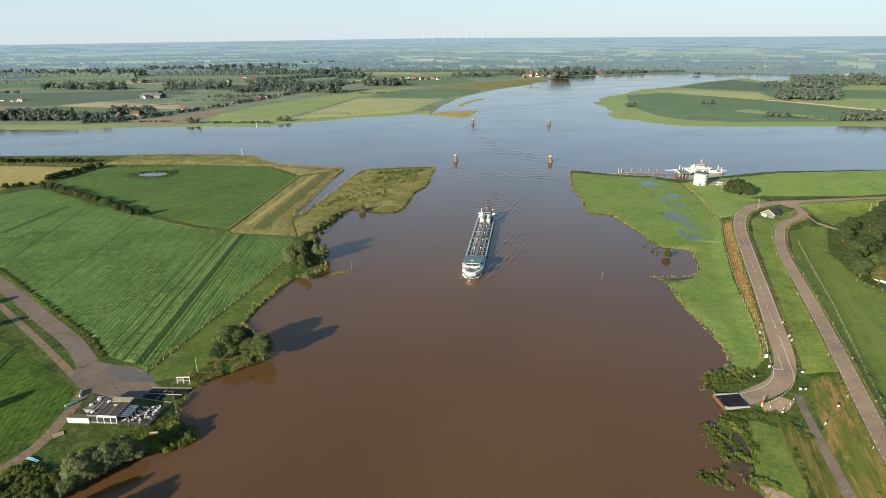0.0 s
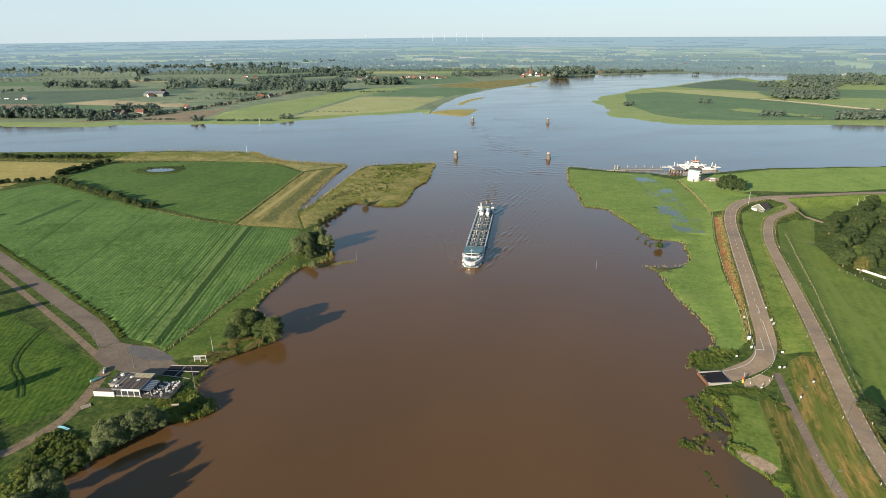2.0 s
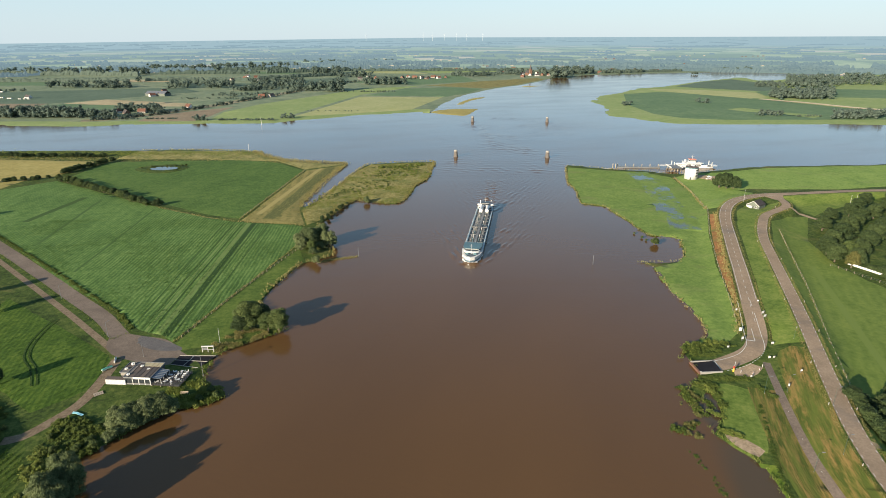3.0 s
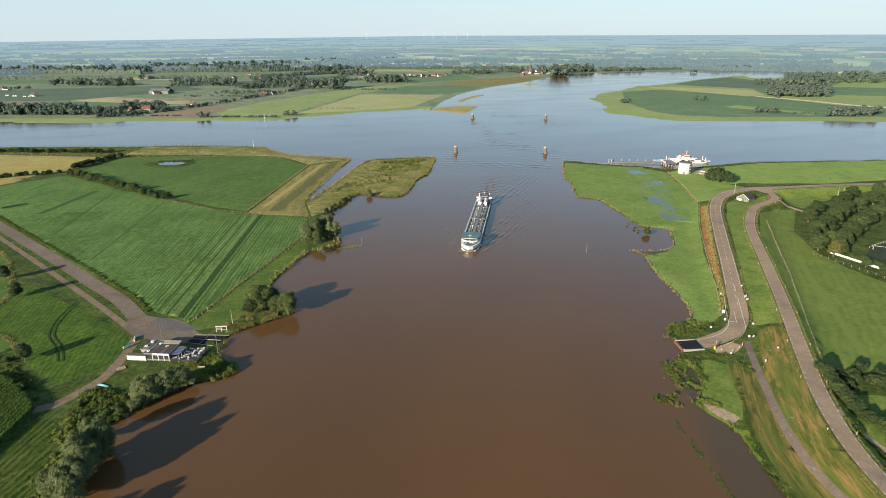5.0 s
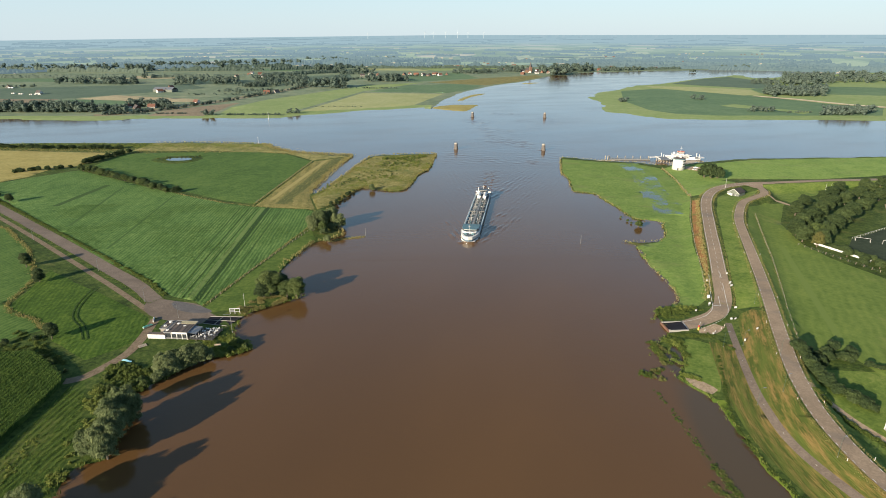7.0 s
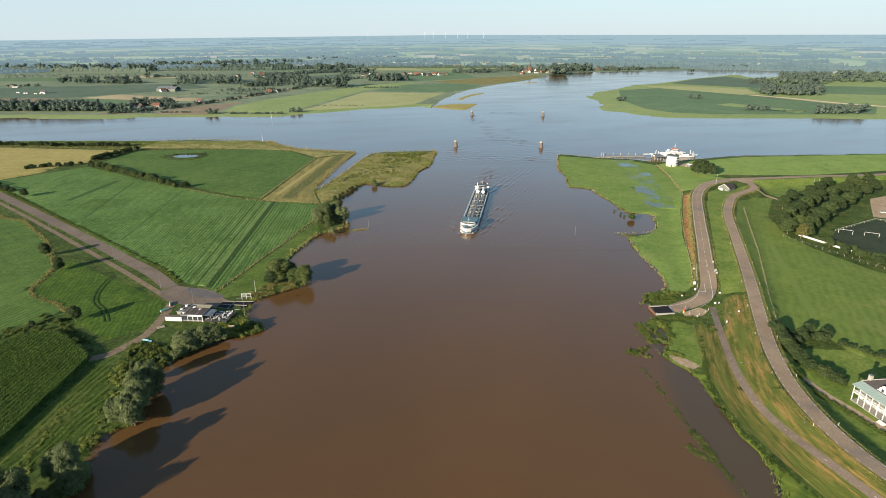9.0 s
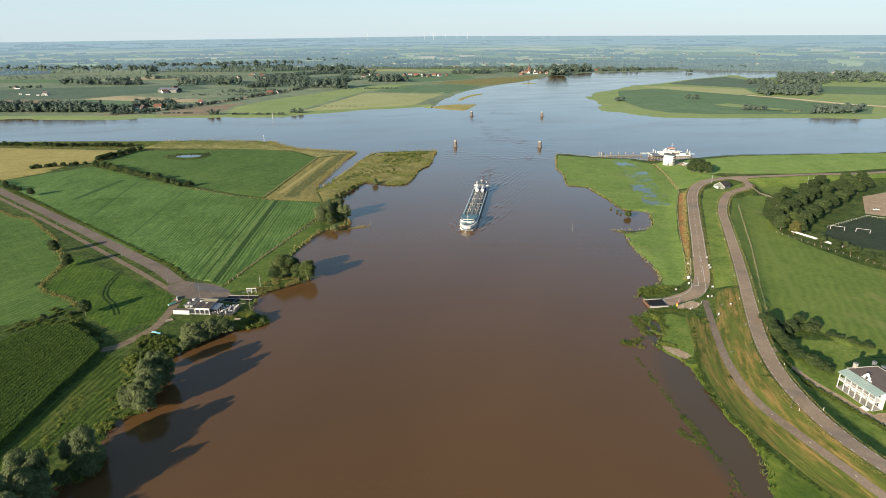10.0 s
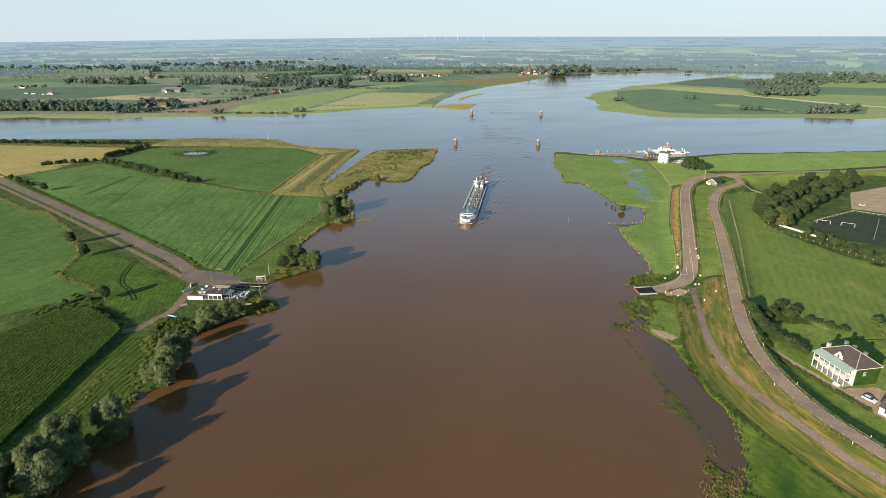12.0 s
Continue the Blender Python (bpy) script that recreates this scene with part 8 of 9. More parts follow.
door(t, -4.0, -4.0, 0, 1.1, 2.2, -45, DARK)
t = thing("ferry_forecourt", pose(229, 468, 0, 0, 0, 0), "pale gravel forecourt beside the tower", "forecourt", kind="structure")
fc = straight([(214, 450), (226, 436), (240, 440), (236, 452), (224, 458)], 3)
bm = B()
prism(bm, [(x - 222, y - 446) for x, y in fc], 0.3, 0.86)
part("gravel", bm, GRIT, t)


def ferry():
    s = thing("car_ferry", pose(238, 516, 0, 0, 0, 88), "white car ferry moored at the landing stage", "ferry")
    o = outline_of(38, 10.5, 5, 6, 0.75)
    part("hull", prism(B(), [(x * 0.93, y * 0.97) for x, y in o], -0.8, 1.6, o), WHITE, s, "white steel hull")
    part("boot_stripe", prism(B(), [(x * 0.96, y * 0.98) for x, y in o], -0.1, 0.35), DARK, s)
    part("car_deck", prism(B(), [(x * 0.95, y * 0.97) for x, y in o], 1.6, 1.7), GREY, s)
    for k in (-1, 1):
        part("side_wall", box(B(), k * 4.9, 0, 1.6, 0.5, 26, 1.6, bevel=0.08), WHITE, s)
        part("side_cabin", box(B(), k * 4.3, 0, 1.7, 1.7, 14, 2.8, bevel=0.1), WHITE, s)
        part("window_band", box(B(), k * 5.18, 0, 3.0, 0.05, 12, 0.8), GLASS, s)
        rp = B()
        box(rp, 0, k * 20.6, 1.9, 7, 5, 0.3)
        part("bow_ramp", rp, WHITE, s, "white loading ramp")
        for x in (-3.6, 3.6):
            part("ramp_post", box(B(), x, k * 17.5, 1.6, 0.4, 0.5, 4.0), WHITE, s)
    part("bridge_deck", box(B(), 0, 0, 4.5, 10.6, 15, 0.3, bevel=0.05), WHITE, s)
    wh = part("wheelhouse", prism(B(), [(-2.4, -2.6), (2.4, -2.6), (2.4, 2.6), (-2.4, 2.6)], 4.8, 7.6), WHITE, s)
    part("window_band", box(B(), 0, 0, 6.2, 4.9, 5.3, 0.9), GLASS, wh)
    part("wheelhouse_roof", box(B(), 0, 0, 7.6, 5.6, 6.0, 0.35, bevel=0.08), ORANGE, s, "orange-red wheelhouse roof")
    m = B()
    cyl(m, (0, 0, 7.9), (0, 0, 13), 0.16, 0.06)
    cyl(m, (0, -1.4, 10.6), (0, 1.4, 10.6), 0.07)
    part("mast", m, WHITE, s)
    for y in (-5, 5):
        part("funnel", box(B(), 3.6, y, 4.8, 1.2, 1.6, 1.9, bevel=0.15), WHITE, s)
        part("life_raft", cyl(B(), (-4.2, y - 0.6, 5.2), (-4.2, y + 0.6, 5.2), 0.35, n=10), WHITE, s)
    rl = B()
    for k in (-1, 1):
        for z in (5.2, 5.7):
            cyl(rl, (k * 5.2, -7.4, z), (k * 5.2, 7.4, z), 0.05, n=5)
        for y in np.arange(-7.4, 7.5, 1.85):
            cyl(rl, (k * 5.2, y, 4.8), (k * 5.2, y, 5.7), 0.05, n=5)
    part("railing", rl, WHITE, s)


ORANGE = plain("orange_red_paint", (0.50, 0.14, 0.07), 0.5)
ferry()
t = thing("landing_stage", pose(187, 514, 0, 0, 0, -4), "long grey floating landing stage on piles", "landing stage")
part("pontoon", box(B(), 0, 0, -0.4, 40, 2.6, 1.1, bevel=0.1), GREY, t)
part("walkway", box(B(), 0, 0, 0.7, 40, 2.2, 0.1), GREY, t)
for x in np.arange(-19, 20, 7.6):
    part("pile", cyl(B(), (x, 2.4, -3), (x, 2.4, 3.4), 0.35, n=10), WOOD, t)
rl = B()
for y in (-1.2, 1.2):
    for z in (1.3, 1.8):
        cyl(rl, (-20, y, z), (20, y, z), 0.06, n=5)
    for x in np.arange(-20, 20.1, 2.5):
        cyl(rl, (x, y, 0.7), (x, y, 1.8), 0.05, n=5)
part("railing", rl, STEEL, t)
g = B()
box(g, 24, 0.5, 2.2, 9, 2.4, 0.2)
for z in (2.8, 3.3):
    for y in (-0.7, 1.7):
        cyl(g, (19.5, y, z), (28.5, y, z), 0.06, n=5)
part("gangway", g, WHITE, t, "white gangway to the ferry")
for x in (-24, -21.5):
    part("mooring_pile", cyl(B(), (x, -1, -3), (x, -1, 4), 0.4, n=10), WOOD, t)
t = thing("timber_trestle", pose(217, 503, 0, 0, 0, 0), "dark timber trestle carrying the ferry bridge", "trestle")
for x in (-5, -2, 1, 4):
    for y in (-5, 0, 5):
        part("timber_post", cyl(B(), (x, y, -2.5), (x, y, 3.2), 0.3, n=8), WOOD, t)
part("bridge_deck", box(B(), -0.5, 0, 3.2, 11, 14, 0.4), GREY, t)
for x in (-5.8, 4.8):
    part("bridge_rail", box(B(), x, 0, 3.6, 0.12, 14, 1.0), WHITE, t)
t = thing("flood_jetty", pose(158, 510, 0, 0, 0, -5), "low grey stone groyne at the pasture's tip", "groyne")
part("stones", box(B(), 0, 0, -1, 26, 1.6, 1.35, bevel=0.2), CONCRETE, t)


def car(x, y, rz, mat, label, z=None, group=""):
    t = thing("car", pose(x, y, on(x, y) if z is None else z, 0, 0, rz), label, "car", group)
    bm = B()
    side = [(-2.1, 0.35), (2.1, 0.35), (2.15, 0.75), (1.2, 0.95), (-2.0, 0.98), (-2.15, 0.7)]
    lo = [bm.verts.new((a, -0.88, b)) for a, b in side]
    hi = [bm.verts.new((a, 0.88, b)) for a, b in side]
    k = len(side)
    for i in range(k):
        bm.faces.new((lo[i], lo[(i + 1) % k], hi[(i + 1) % k], hi[i]))
    bm.faces.new(lo[::-1]), bm.faces.new(hi)
    part("body", bm, mat, t)
    part("cabin", prism(B(), [(-1.9, -0.82), (1.0, -0.82), (1.0, 0.82), (-1.9, 0.82)], 0.96, 1.40, [(-1.5, -0.65), (0.3, -0.65), (0.3, 0.65), (-1.5, 0.65)]), GLASS, t, "dark glazed cabin")
    part("roof", box(B(), -0.6, 0, 1.40, 1.7, 1.24, 0.06, bevel=0.02), mat, t)
    for sx in (-1.35, 1.35):
        for sy in (-0.8, 0.8):
            w = part("wheel", cyl(B(), (sx, sy - 0.1, 0.33), (sx, sy + 0.1, 0.33), 0.33, n=14), DARK, t)
            part("rim", cyl(B(), (sx, sy * 1.14 - 0.02, 0.33), (sx, sy * 1.14 + 0.02, 0.33), 0.2, n=10), STEEL, w)
    for sy in (-0.6, 0.6):
        part("headlight", box(B(), 2.12, sy, 0.6, 0.08, 0.35, 0.14), WHITE, t)
    return t


car(231, 463, 20, WHITE, "white car parked by the round tower", 0.86, "cars by the tower")
car(235, 470, -30, WHITE, "white car parked by the round tower", 0.86, "cars by the tower")
car(143.4, 72.8, -62, WHITE, "white car parked on the villa's drive")
car(306, 312, 10, WHITE, "white car on the gravel lot")

# the villa ----------------------------------------------------------------------------------
def villa():
    t = thing("villa", pose(146.9, 89.4, 0.7, 0, 0, 10), "ivy-clad white villa with a two-storey veranda and grey roof", "villa")
    w, d, h = 10.2, 14.4, 6.7           # x away from the river, y along the front
    part("wall", box(B(), 0, 0, -0.6, w, d, h + 0.6), WHITE, t, "white rendered wall")
    part("ivy", box(B(), 0.2, -d / 2 - 0.12, -0.4, w - 0.8, 0.22, h + 0.2), IVY, t, "green ivy over the south wall")
    bm = B()
    e = [bm.verts.new(p) for p in ((-w / 2 - 0.5, -d / 2 - 0.5, h), (w / 2 + 0.5, -d / 2 - 0.5, h), (w / 2 + 0.5, d / 2 + 0.5, h), (-w / 2 - 0.5, d / 2 + 0.5, h))]
    r = [bm.verts.new(p) for p in ((0.6, -d / 2 + 4.6, h + 3.3), (0.6, d / 2 - 4.6, h + 3.3))]
    for f in ((e[0], e[1], r[0]), (e[1], e[2], r[1], r[0]), (e[2], e[3], r[1]), (e[3], e[0], r[0], r[1]), (e[3], e[2], e[1], e[0])):
        bm.faces.new(f)
    hip_ends = {q: q.co.copy() for q in e + r}
    rf = part("roof", bm, TILE_GREY, t, "grey-brown tiled hip roof")
    hips = B()
    for a_, b_ in ((e[0], r[0]), (e[1], r[0]), (e[2], r[1]), (e[3], r[1]), (r[0], r[1])):
        cyl(hips, *(((q + Vector((0, 0, 0.06))) for q in (hip_ends[a_], hip_ends[b_]))), 0.13, n=5)
    part("hip_tiles", hips, CAPSTONE, rf, "pale ridge and hip tiles")
    part("eaves", box(B(), 0, 0, h - 0.25, w + 1.0, d + 1.0, 0.24), WHITE, t)
    for x, y in ((-3.6, 6.6), (2.5, 5.4), (2.8, 2.2), (2.6, -2.6)):
        c = part("chimney", box(B(), x, y, h + 0.3, 1.0 if x < 0 else 0.8, 1.1, 2.2 if x < 0 else 2.8, bevel=0.04), CAPSTONE if x < 0 else GREY, rf)
        part("chimney_cap", box(B(), x, y, h + (2.5 if x < 0 else 3.1), 1.1, 1.2, 0.14), GREY, c)
    gb = B()                                # tall curved front gable
    prof = [(-1.9, 0), (1.9, 0), (1.9, 0.5), (1.35, 0.75), (1.25, 1.5), (0.7, 1.75), (0.55, 2.3), (0, 2.75), (-0.55, 2.3), (-0.7, 1.75), (-1.25, 1.5), (-1.35, 0.75), (-1.9, 0.5)]
    fa = [gb.verts.new((-w / 2 - 0.1, y_ + 0.3, h - 0.1 + z_)) for y_, z_ in prof]
    ba = [gb.verts.new((-w / 2 + 0.25, y_ + 0.3, h - 0.1 + z_)) for y_, z_ in prof]
    gb.faces.new(fa), gb.faces.new(ba[::-1])
    for i in range(len(prof)):
        gb.faces.new((fa[i], fa[(i + 1) % len(prof)], ba[(i + 1) % len(prof)], ba[i]))
    dm = part("dormer", gb, WHITE, t, "white curved gable over the veranda")
    part("dormer_roof", gable_x(-w / 2 + 1.75, 0.3, h + 0.3, 3.0, 2.4, 1.3), TILE_GREY, dm)
    part("dormer_window", box(B(), -w / 2 - 0.13, 0.3, h + 0.35, 0.06, 0.8, 1.0), GLASS, dm)
    # veranda on the river side
    vx = -w / 2 - 1.7
    part("veranda_floor", box(B(), vx, 0, 3.1, 3.4, d, 0.25), WHITE, t)
    part("veranda_deck", box(B(), vx, 0, -0.4, 3.6, d, 0.6), CONCRETE, t)
    bm = B()
    v = [bm.verts.new(p) for p in ((-w / 2, -d / 2 - 0.4, 6.7), (-w / 2, d / 2 + 0.4, 6.7), (-w / 2 - 4.0, d / 2 + 0.4, 5.8), (-w / 2 - 4.0, -d / 2 - 0.4, 5.8))]
    v += [bm.verts.new((p.co.x, p.co.y, p.co.z + 0.14)) for p in v]
    for f in ((0, 1, 2, 3), (7, 6, 5, 4), (0, 4, 5, 1), (1, 5, 6, 2), (2, 6, 7, 3), (3, 7, 4, 0)):
        bm.faces.new([v[i] for i in f])
    vr = part("veranda_roof", bm, ZINC, t, "pale green sheet-metal veranda roof")
    for k in range(15):
        y = -d / 2 + k * d / 14
        part("seam", cyl(B(), (-w / 2, y, 6.86), (-w / 2 - 4.0, y, 5.96), 0.05, n=4), ZINC, vr)
    for k in range(7):
        y = -d / 2 + 0.2 + k * (d - 0.4) / 6
        part("veranda_post", box(B(), -w / 2 - 3.3, y, -0.4, 0.22, 0.22, 6.4), WHITE, t)
    for z in (3.5, 4.2):
        part("handrail", box(B(), -w / 2 - 3.3, 0, z, 0.1, d, 0.1), WHITE, t)
    bal = B()
    for k in range(47):
        box(bal, -w / 2 - 3.3, -d / 2 + 0.3 + k * 0.3, 3.35, 0.06, 0.06, 0.85)
    part("balusters", bal, WHITE, t)
    for k in range(4):
        y = -d / 2 + 1.9 + k * 3.5
        for z in (0.5, 3.8):
            window(t, -w / 2 - 0.04, y, z, 1.4, 1.9, -90)
        part("lattice", box(B(), -w / 2 - 3.36, y, 5.55, 0.06, 2.6, 0.35), WHITE, t)
    st = B()
    for k in range(6):
        box(st, -w / 2 - 4.2 - 0.3 * (5 - k), -d / 2 + 1.5, -0.4, 0.32, 2.2, 0.2 + 0.17 * k)
    part("steps", st, WHITE, t)
    window(t, -1.2, -d / 2 - 0.26, 3.8, 0.9, 1.4, 0)
    return t


def gable_x(x, y, z, sx, sy, h):
    bm = gable(B(), 0, 0, 0, sy, sx, h, 0.2, 0.15)
    bmesh.ops.transform(bm, matrix=pose(x, y, z, 0, 0, 90), verts=bm.verts)
    return bm


villa()
house("coach_house", 146.6, 62.5, on(146.6, 62.5), 28, 5.5, 11, 2.6, 1.6, WHITE, TILE_GREY, "low white outbuilding beside the drive", "outbuilding", chimney=False)

# roadside things -------------------------------------------------------------------------------
def sign_board(x, y, w, h, rz, label):
    t = thing("road_sign", pose(x, y, on(x, y), 0, 0, rz), label, "road sign", "white road signs")
    for s in (-1, 1):
        part("post", cyl(B(), (s * w * 0.35, 0, -0.4), (s * w * 0.35, 0, 0.8 + h), 0.05, n=6), STEEL, t)
    part("board", box(B(), 0, -0.08, 0.7, w, 0.08, h, bevel=0.02), WHITE, t)
    part("edge", box(B(), 0, -0.04, 0.66, w + 0.08, 0.05, h + 0.08), GREY, t)


for x, y, w, h, rz in ((123.2, 188.2, 1.4, 2.0, -12), (120.5, 181, 1.2, 1.4, 10), (112.3, 175.7, 1.1, 0.9, 10), (138.9, 201, 1.9, 1.5, 25), (138.1, 197.8, 1.9, 1.3, 25), (130.6, 177.4, 1.3, 1.0, 0), (124.2, 167.6, 0.9, 1.0, -20), (125.7, 167.3, 1.2, 0.9, 20), (130.1, 206.0, 0.9, 1.0, 0), (143.1, 213.1, 1.0, 0.8, 0), (128.1, 154.5, 0.9, 0.8, 0), (119.9, 147.5, 0.8, 1.2, 0), (110.7, 154.7, 0.8, 0.7, 0)):
    sign_board(x, y, w * 0.8, h * 0.75, rz, "white board sign on steel posts by the road")
for x, y, turn in ((110.5, 145.3, 0), (104.2, 107.2, 0), (111.6, 78.7, 20), (118.1, 145.1, 10), (125.5, 133.2, 10), (114.3, 111, 10), (139, 178, 10)):
    pole("street_lamp", x, y, on(x, y), 6.5, 0.05, GREENPOLE, "slim street lamp beside the dike road", "street lamp", "street lamps east", 1.0, turn)
pole("flag_pole", 218.5, 378, on(218.5, 378), 9, 0.09, WHITE, "tall white flag pole by the small house", "flag pole", "flag poles")
for x in (297, 301):
    pole("flag_pole", x, 379, 0.8, 8, 0.09, WHITE, "white flag pole on the grass by the junction", "flag pole", "flag poles")
t = thing("landing_ramp", pose(98.0, 162.2, 0, 0, 0, 4), "dark steel ferry landing ramp with pale edge beams", "ramp")
bm = B()
v = [bm.verts.new(p) for p in ((-4.3, -3.6, 0.55), (4.2, -3.6, 0.95), (4.2, 3.6, 0.95), (-4.3, 3.6, 0.55), (-4.3, -3.6, -1.5), (4.2, -3.6, -1.5), (4.2, 3.6, -1.5), (-4.3, 3.6, -1.5))]
for f in ((0, 1, 2, 3), (4, 7, 6, 5), (0, 4, 5, 1), (1, 5, 6, 2), (2, 6, 7, 3), (3, 7, 4, 0)):
    bm.faces.new([v[i] for i in f])
part("plate", bm, WET, t, "dark steel plate")
part("hinge_beam", box(B(), -4.2, 0, 0.0, 0.8, 7.6, 0.9, bevel=0.05), RUST, t, "rust-brown end beam")
for s in (-1, 1):
    part("edge_beam", box(B(), 0, s * 3.75, -0.2, 8.4, 0.4, 1.3), CONCRETE, t)
    part("corner_post", box(B(), -3.9, s * 3.5, 0.8, 0.7, 0.5, 0.4, bevel=0.05), CAPSTONE, t)
t = thing("ferry_barrier", pose(106.6, 159.2, on(106.6, 159.2), 0, 0, 30), "red and yellow ferry barrier post", "barrier")
part("post", box(B(), 0, 0, -0.3, 0.5, 0.5, 1.6, bevel=0.05), YELLOW, t)
part("lamp_box", box(B(), 0, 0, 1.3, 0.7, 0.4, 0.9, bevel=0.05), REDPAINT, t)
part("boom", cyl(B(), (0, 0, 1.1), (2.6, 1.3, 2.6), 0.06), WHITE, t)
for k, (x, y) in enumerate(((109, 158.5), (112.8, 157.4), (116.5, 160), (119, 162.5))):
    t = thing("bollard", pose(x, y, on(x, y)), "short white roadside bollard", "bollard", "bollards by the ramp")
    part("post", cyl(B(), (0, 0, -0.2), (0, 0, 0.9), 0.12), WHITE, t)
    part("band", cyl(B(), (0, 0, 0.6), (0, 0, 0.75), 0.125), REDPAINT, t)
for side, line in ((1, dike_road), (-1, dike_road)):
    q = np.array(line)[:, :2]
    tg = np.gradient(q, axis=0)
    tg /= np.linalg.norm(tg, axis=1)[:, None]
    for k in range(12, len(q) - 4, 9):
        x, y = q[k] + np.array((-tg[k][1], tg[k][0])) * 3.9 * side
        t = thing("marker_post", pose(x, y, on(x, y)), "small white reflector post on the dike road", "marker post", "marker posts")
        part("post", box(B(), 0, 0, -0.2, 0.14, 0.1, 1.1), WHITE, t)
        part("reflector", box(B(), 0, -0.06, 0.65, 0.1, 0.03, 0.15), REDPAINT, t)


def fence(name, pts, gap, h, label, group=""):
    q = straight(pts, gap, False)
    t = thing(name, pose(q[0][0], q[0][1], on(*q[0])), label, "fence", group)
    z0 = on(*q[0])
    wires = B()
    prev = None
    for x, y in q:
        z = on(x, y)
        p = (x - q[0][0], y - q[0][1], z - z0)
        part("post", box(B(), p[0], p[1], p[2] - 0.3, 0.14, 0.14, h + 0.3), WOOD, t)
        if prev:
            for k in (0.45, 0.95):
                cyl(wires, (prev[0], prev[1], prev[2] + h * k), (p[0], p[1], p[2] + h * k), 0.02, n=4)
        prev = p
    part("wire", wires, STEEL, t)


fence("field_fence", [(211, 317), (178, 234), (150, 169), (138, 140)], 4, 1.2, "wooden post and wire fence along the meadow")
fence("field_fence", [(204, 470), (199, 424), (188, 367), (165, 312), (146, 258), (133, 218), (124, 192)], 5, 1.2, "wooden post and wire fence along the pasture")
fence("field_fence", [(-83, 292), (-98, 229), (-107, 182)], 4, 1.2, "wooden post and wire fence along the crop field")
fence("field_fence", [(208, 262), (232, 210), (246, 182)], 4, 1.3, "wooden fence along the pitch hedge")
fence("field_fence", [(-126, 503), (-136.5, 349)], 5, 1.2, "wooden post and wire fence beside the grass strip")
t = thing("boundary_wall", pose(225.5, 250, 0.6, 0, 0, -66), "long low white wall beside the pitch", "wall")
for k in range(7):
    part("wall_panel", box(B(), -13.5 + 4.5 * k, 0, -0.3, 4.4, 0.25, 1.4), WHITE, t)
for k in range(8):
    part("pillar", box(B(), -15.75 + 4.5 * k, 0, -0.3, 0.4, 0.4, 1.6), WHITE, t)


def goal(x, y, rz):
    t = thing("football_goal", pose(x, y, 0.62, 0, 0, rz), "white football goal on the pitch", "goal", "goals")
    for s in (-1, 1):
        part("post", cyl(B(), (s * 3.66, 0, 0), (s * 3.66, 0, 2.44), 0.08), WHITE, t)
        part("stay", cyl(B(), (s * 3.66, 0, 2.4), (s * 3.66, 1.8, 0), 0.05), WHITE, t)
    part("crossbar", cyl(B(), (-3.7, 0, 2.44), (3.7, 0, 2.44), 0.08), WHITE, t)


goal(250, 268, -30)
goal(262, 262, -30)
t = thing("pitch_rail", pose(247, 273, 0.6), "white railing round the sports pitch", "railing")
rl = straight([(0, 0), (41, 23), (83, -11)], 3, False)
for x, y in rl:
    part("post", cyl(B(), (x, y, -0.2), (x, y, 1.1), 0.06, n=6), WHITE, t)
bm = B()
for a, b in zip(rl, rl[1:]):
    cyl(bm, (*a, 1.05), (*b, 1.05), 0.06, n=6)
part("rail", bm, WHITE, t)
pole("floodlight_mast", 262, 238, 0.6, 12, 0.16, STEEL, "tall grey floodlight mast at the pitch", "floodlight", arm=0.6, turn=40)



# road paint
q = np.array(ramp_road)
upper = q[(q[:, 1] > 214)][6:]
strip("road_line", upper, 0.16, WHITE_LINE, "white edge line of the ramp road", offset=3.2)
strip("road_line", upper, 0.16, WHITE_LINE, "white edge line of the ramp road", offset=-3.2)
strip("road_line", q[(q[:, 1] > 192)][8:], 0.14, WHITE_LINE, "dashed centre line of the ramp road", dash=(3, 4))
strip("road_line", glide([(134.8, 214.5), (130.4, 203), (126.3, 192.5), (123.3, 184.5), (122, 180.7), (119.8, 176.6), (115, 171.6), (108.4, 168.2), (101.9, 166.3)], 1.5), 0.18, WHITE_LINE, "white edge line round the bend to the ramp")
strip("road_line", glide([(141, 216.0), (138.4, 208.4), (134, 195.7), (129.9, 184.3), (127.8, 178.2), (125.9, 174.2)], 1.5), 0.18, WHITE_LINE, "white outer edge line of the bend")
strip("road_line", glide([(125.9, 174.0), (124, 171.4), (121.6, 168.8), (118.2, 166.1), (115, 164), (111.1, 162), (107.6, 160.6), (104, 159.7)], 1.0), 0.2, WHITE_LINE, "dashed line across the path's mouth", dash=(1.0, 0.8))
strip("road_line", np.array([(122.3, 181.1), (125.2, 180.1)]), 0.35, WHITE_LINE, "white stop line on the ramp road")
strip("road_line", np.array([(125.2, 180.1), (128.6, 189.9)]), 0.18, WHITE_LINE, "white line of the waiting lane")
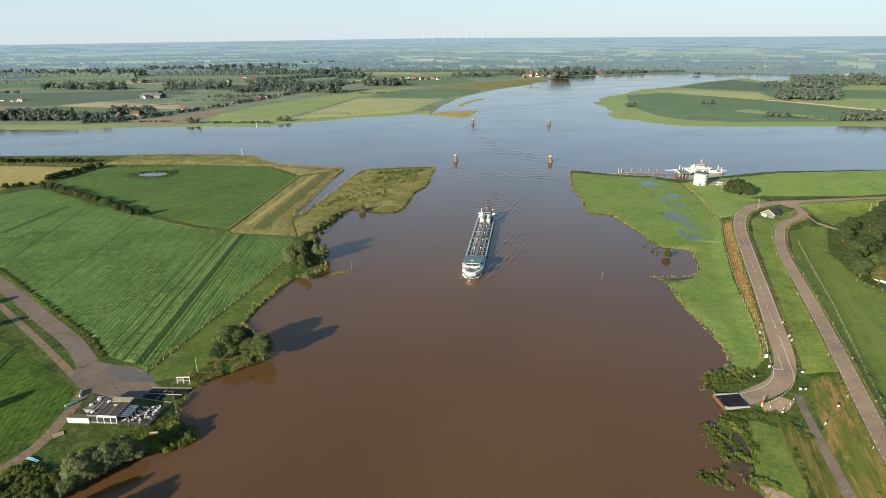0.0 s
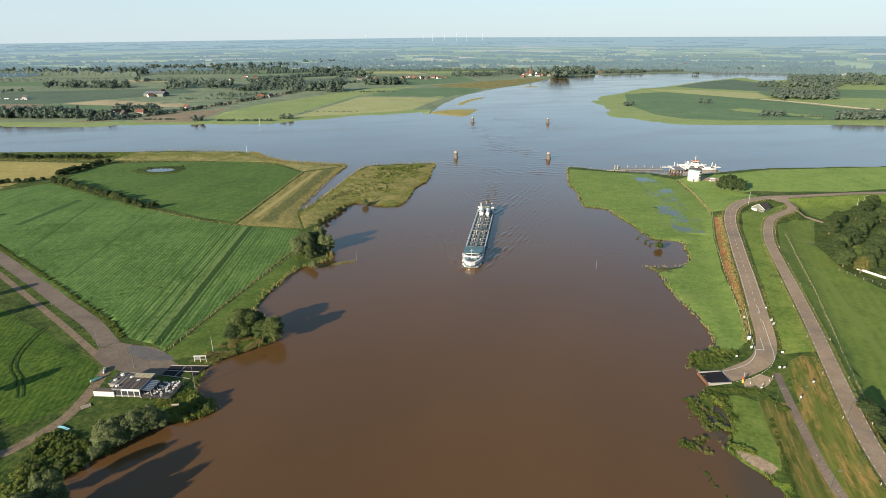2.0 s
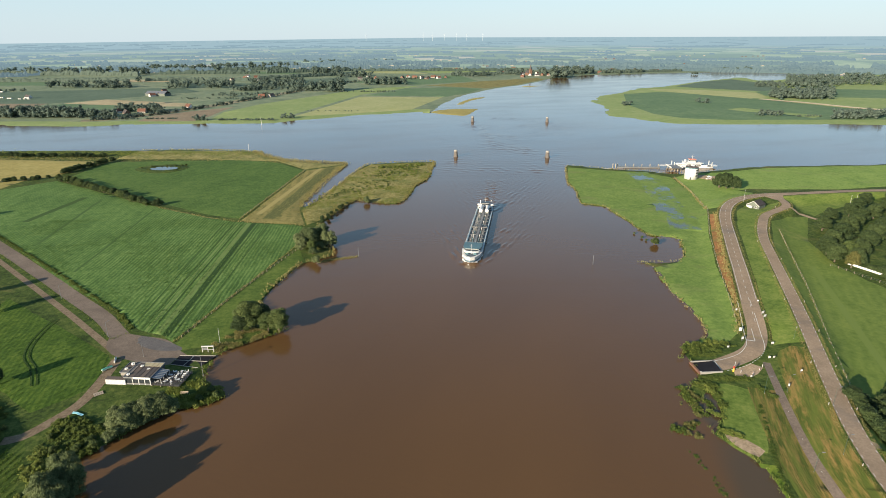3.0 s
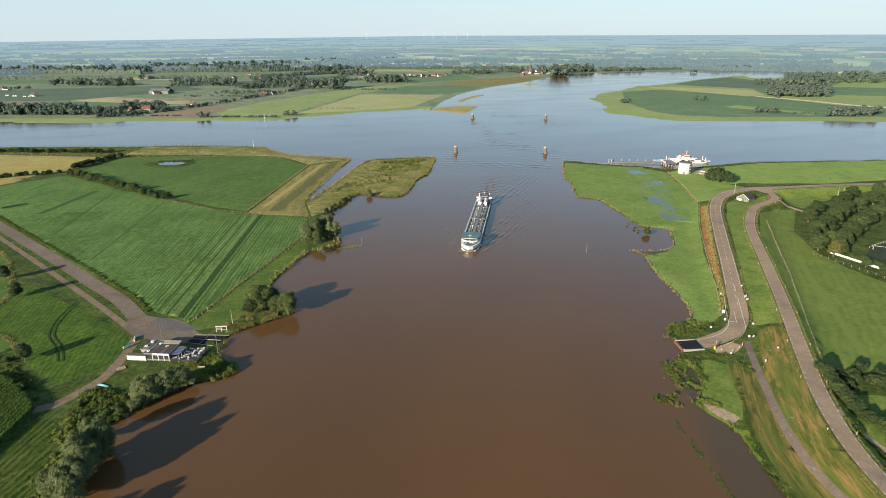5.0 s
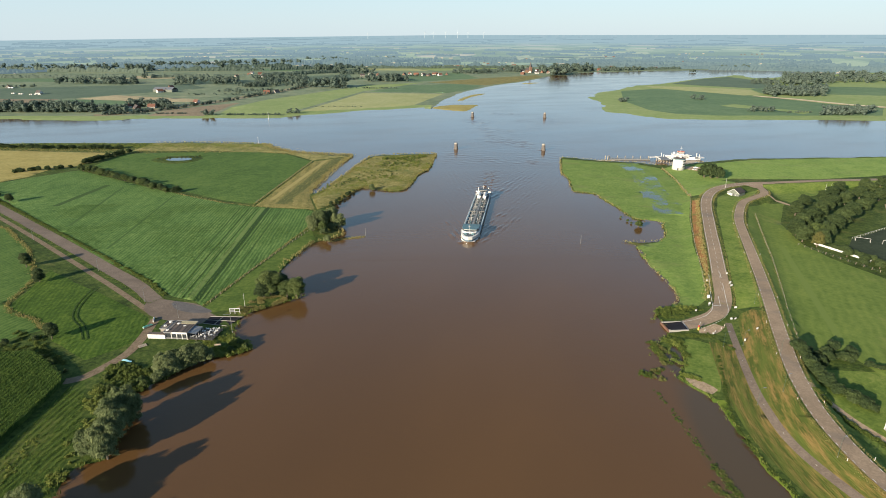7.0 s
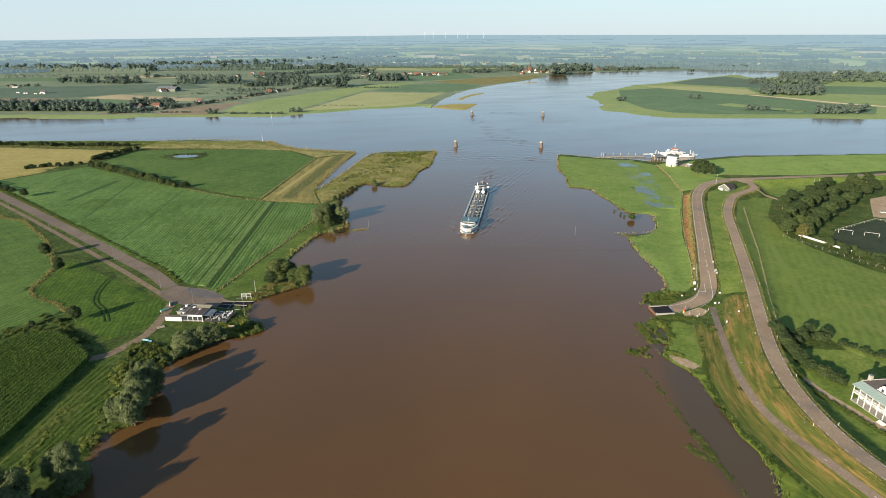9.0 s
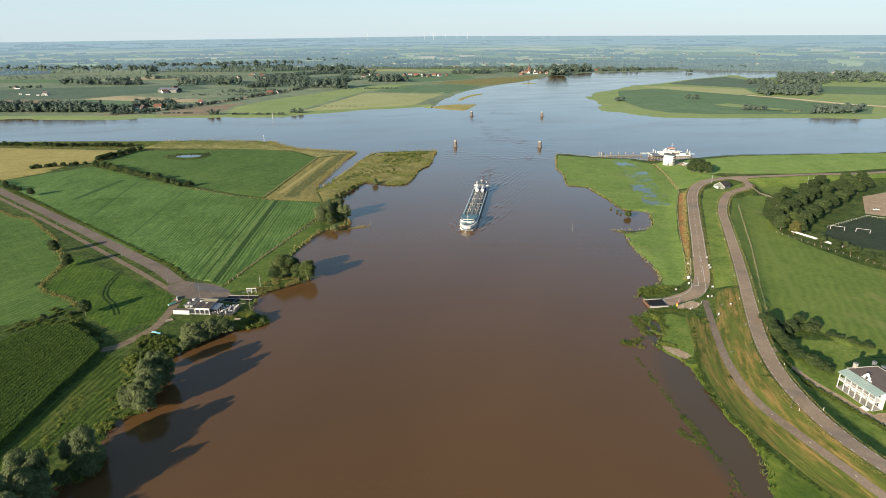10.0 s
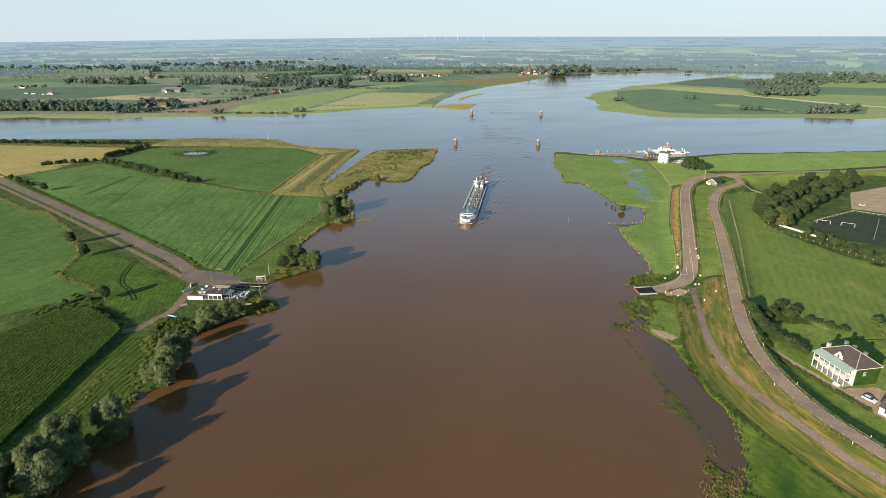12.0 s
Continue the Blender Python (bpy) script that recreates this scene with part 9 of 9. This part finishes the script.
strip("road_line", np.array([(102.9, 166.2), (102.6, 160.0)]), 0.25, WHITE_LINE, "pale joint line above the landing plate")
strip("road_line", dike_road[24:], 0.16, WHITE_LINE, "dashed edge line of the dike road", dash=(1.2, 2.4), offset=2.45)
strip("road_line", dike_road[24:], 0.16, WHITE_LINE, "dashed edge line of the dike road", dash=(1.2, 2.4), offset=-2.45)
strip("road_line", cycle_path[1:], 0.08, WHITE_LINE, "worn dashes on the cycle path", dash=(0.6, 14))

strip("road", glide([(640, 1160), (692, 1082), (726, 1004), (763, 960), (831, 889), (900, 850)], 15), 14, SAND, "pale sandy farm track on the island", lift=0.6)
RUT_LINE = [(-168, 202.5), (-166.2, 190), (-163.5, 179.5), (-158.8, 170.4), (-150.4, 161.7), (-143.5, 151.6)]
for off in (-0.9, 0.9):
    strip("wheel_rut", glide(RUT_LINE, 2), 0.55, RUT, "tractor wheel rut through the mown grass", lift=0.27, offset=off)
# the field pond
vs = [(-260, 511, 1.28)] + [(-260 + 12.5 * math.cos(u) * 1.0, 511 + 8.0 * math.sin(u), 1.28) for u in np.arange(0, 6.28, 0.2)]
tagged(new("pond_water", mesh_of("pond_water", vs, [(0, 1 + k, 1 + (k + 1) % (len(vs) - 1)) for k in range(len(vs) - 1)], PUDDLE)), "still grey pond water in the field", "pond", kind="structure")

# wind turbines on the horizon
for k, (x, y) in enumerate(((-60, 4600), (30, 4620), (120, 4590), (200, 4610), (-560, 4580), (320, 4600), (-130, 4610))):
    z = far_level(x, y)
    t = thing("wind_turbine", pose(x, y, z, 0, 0, 20 * k), "tiny white wind turbine on the horizon", "wind turbine", "wind turbines")
    part("tower", cyl(B(), (0, 0, -4), (0, 0, 42), 1.0, 0.5), HAZEWHITE, t)
    part("nacelle", box(B(), 0, 0, 41, 2, 4, 2, bevel=0.2), HAZEWHITE, t)
    for j in range(3):
        a = j * 2.094 + k
        part("blade", cyl(B(), (0, -2.4, 42), (20 * math.sin(a), -2.4, 42 + 20 * math.cos(a)), 0.6, 0.15, 5), HAZEWHITE, t)
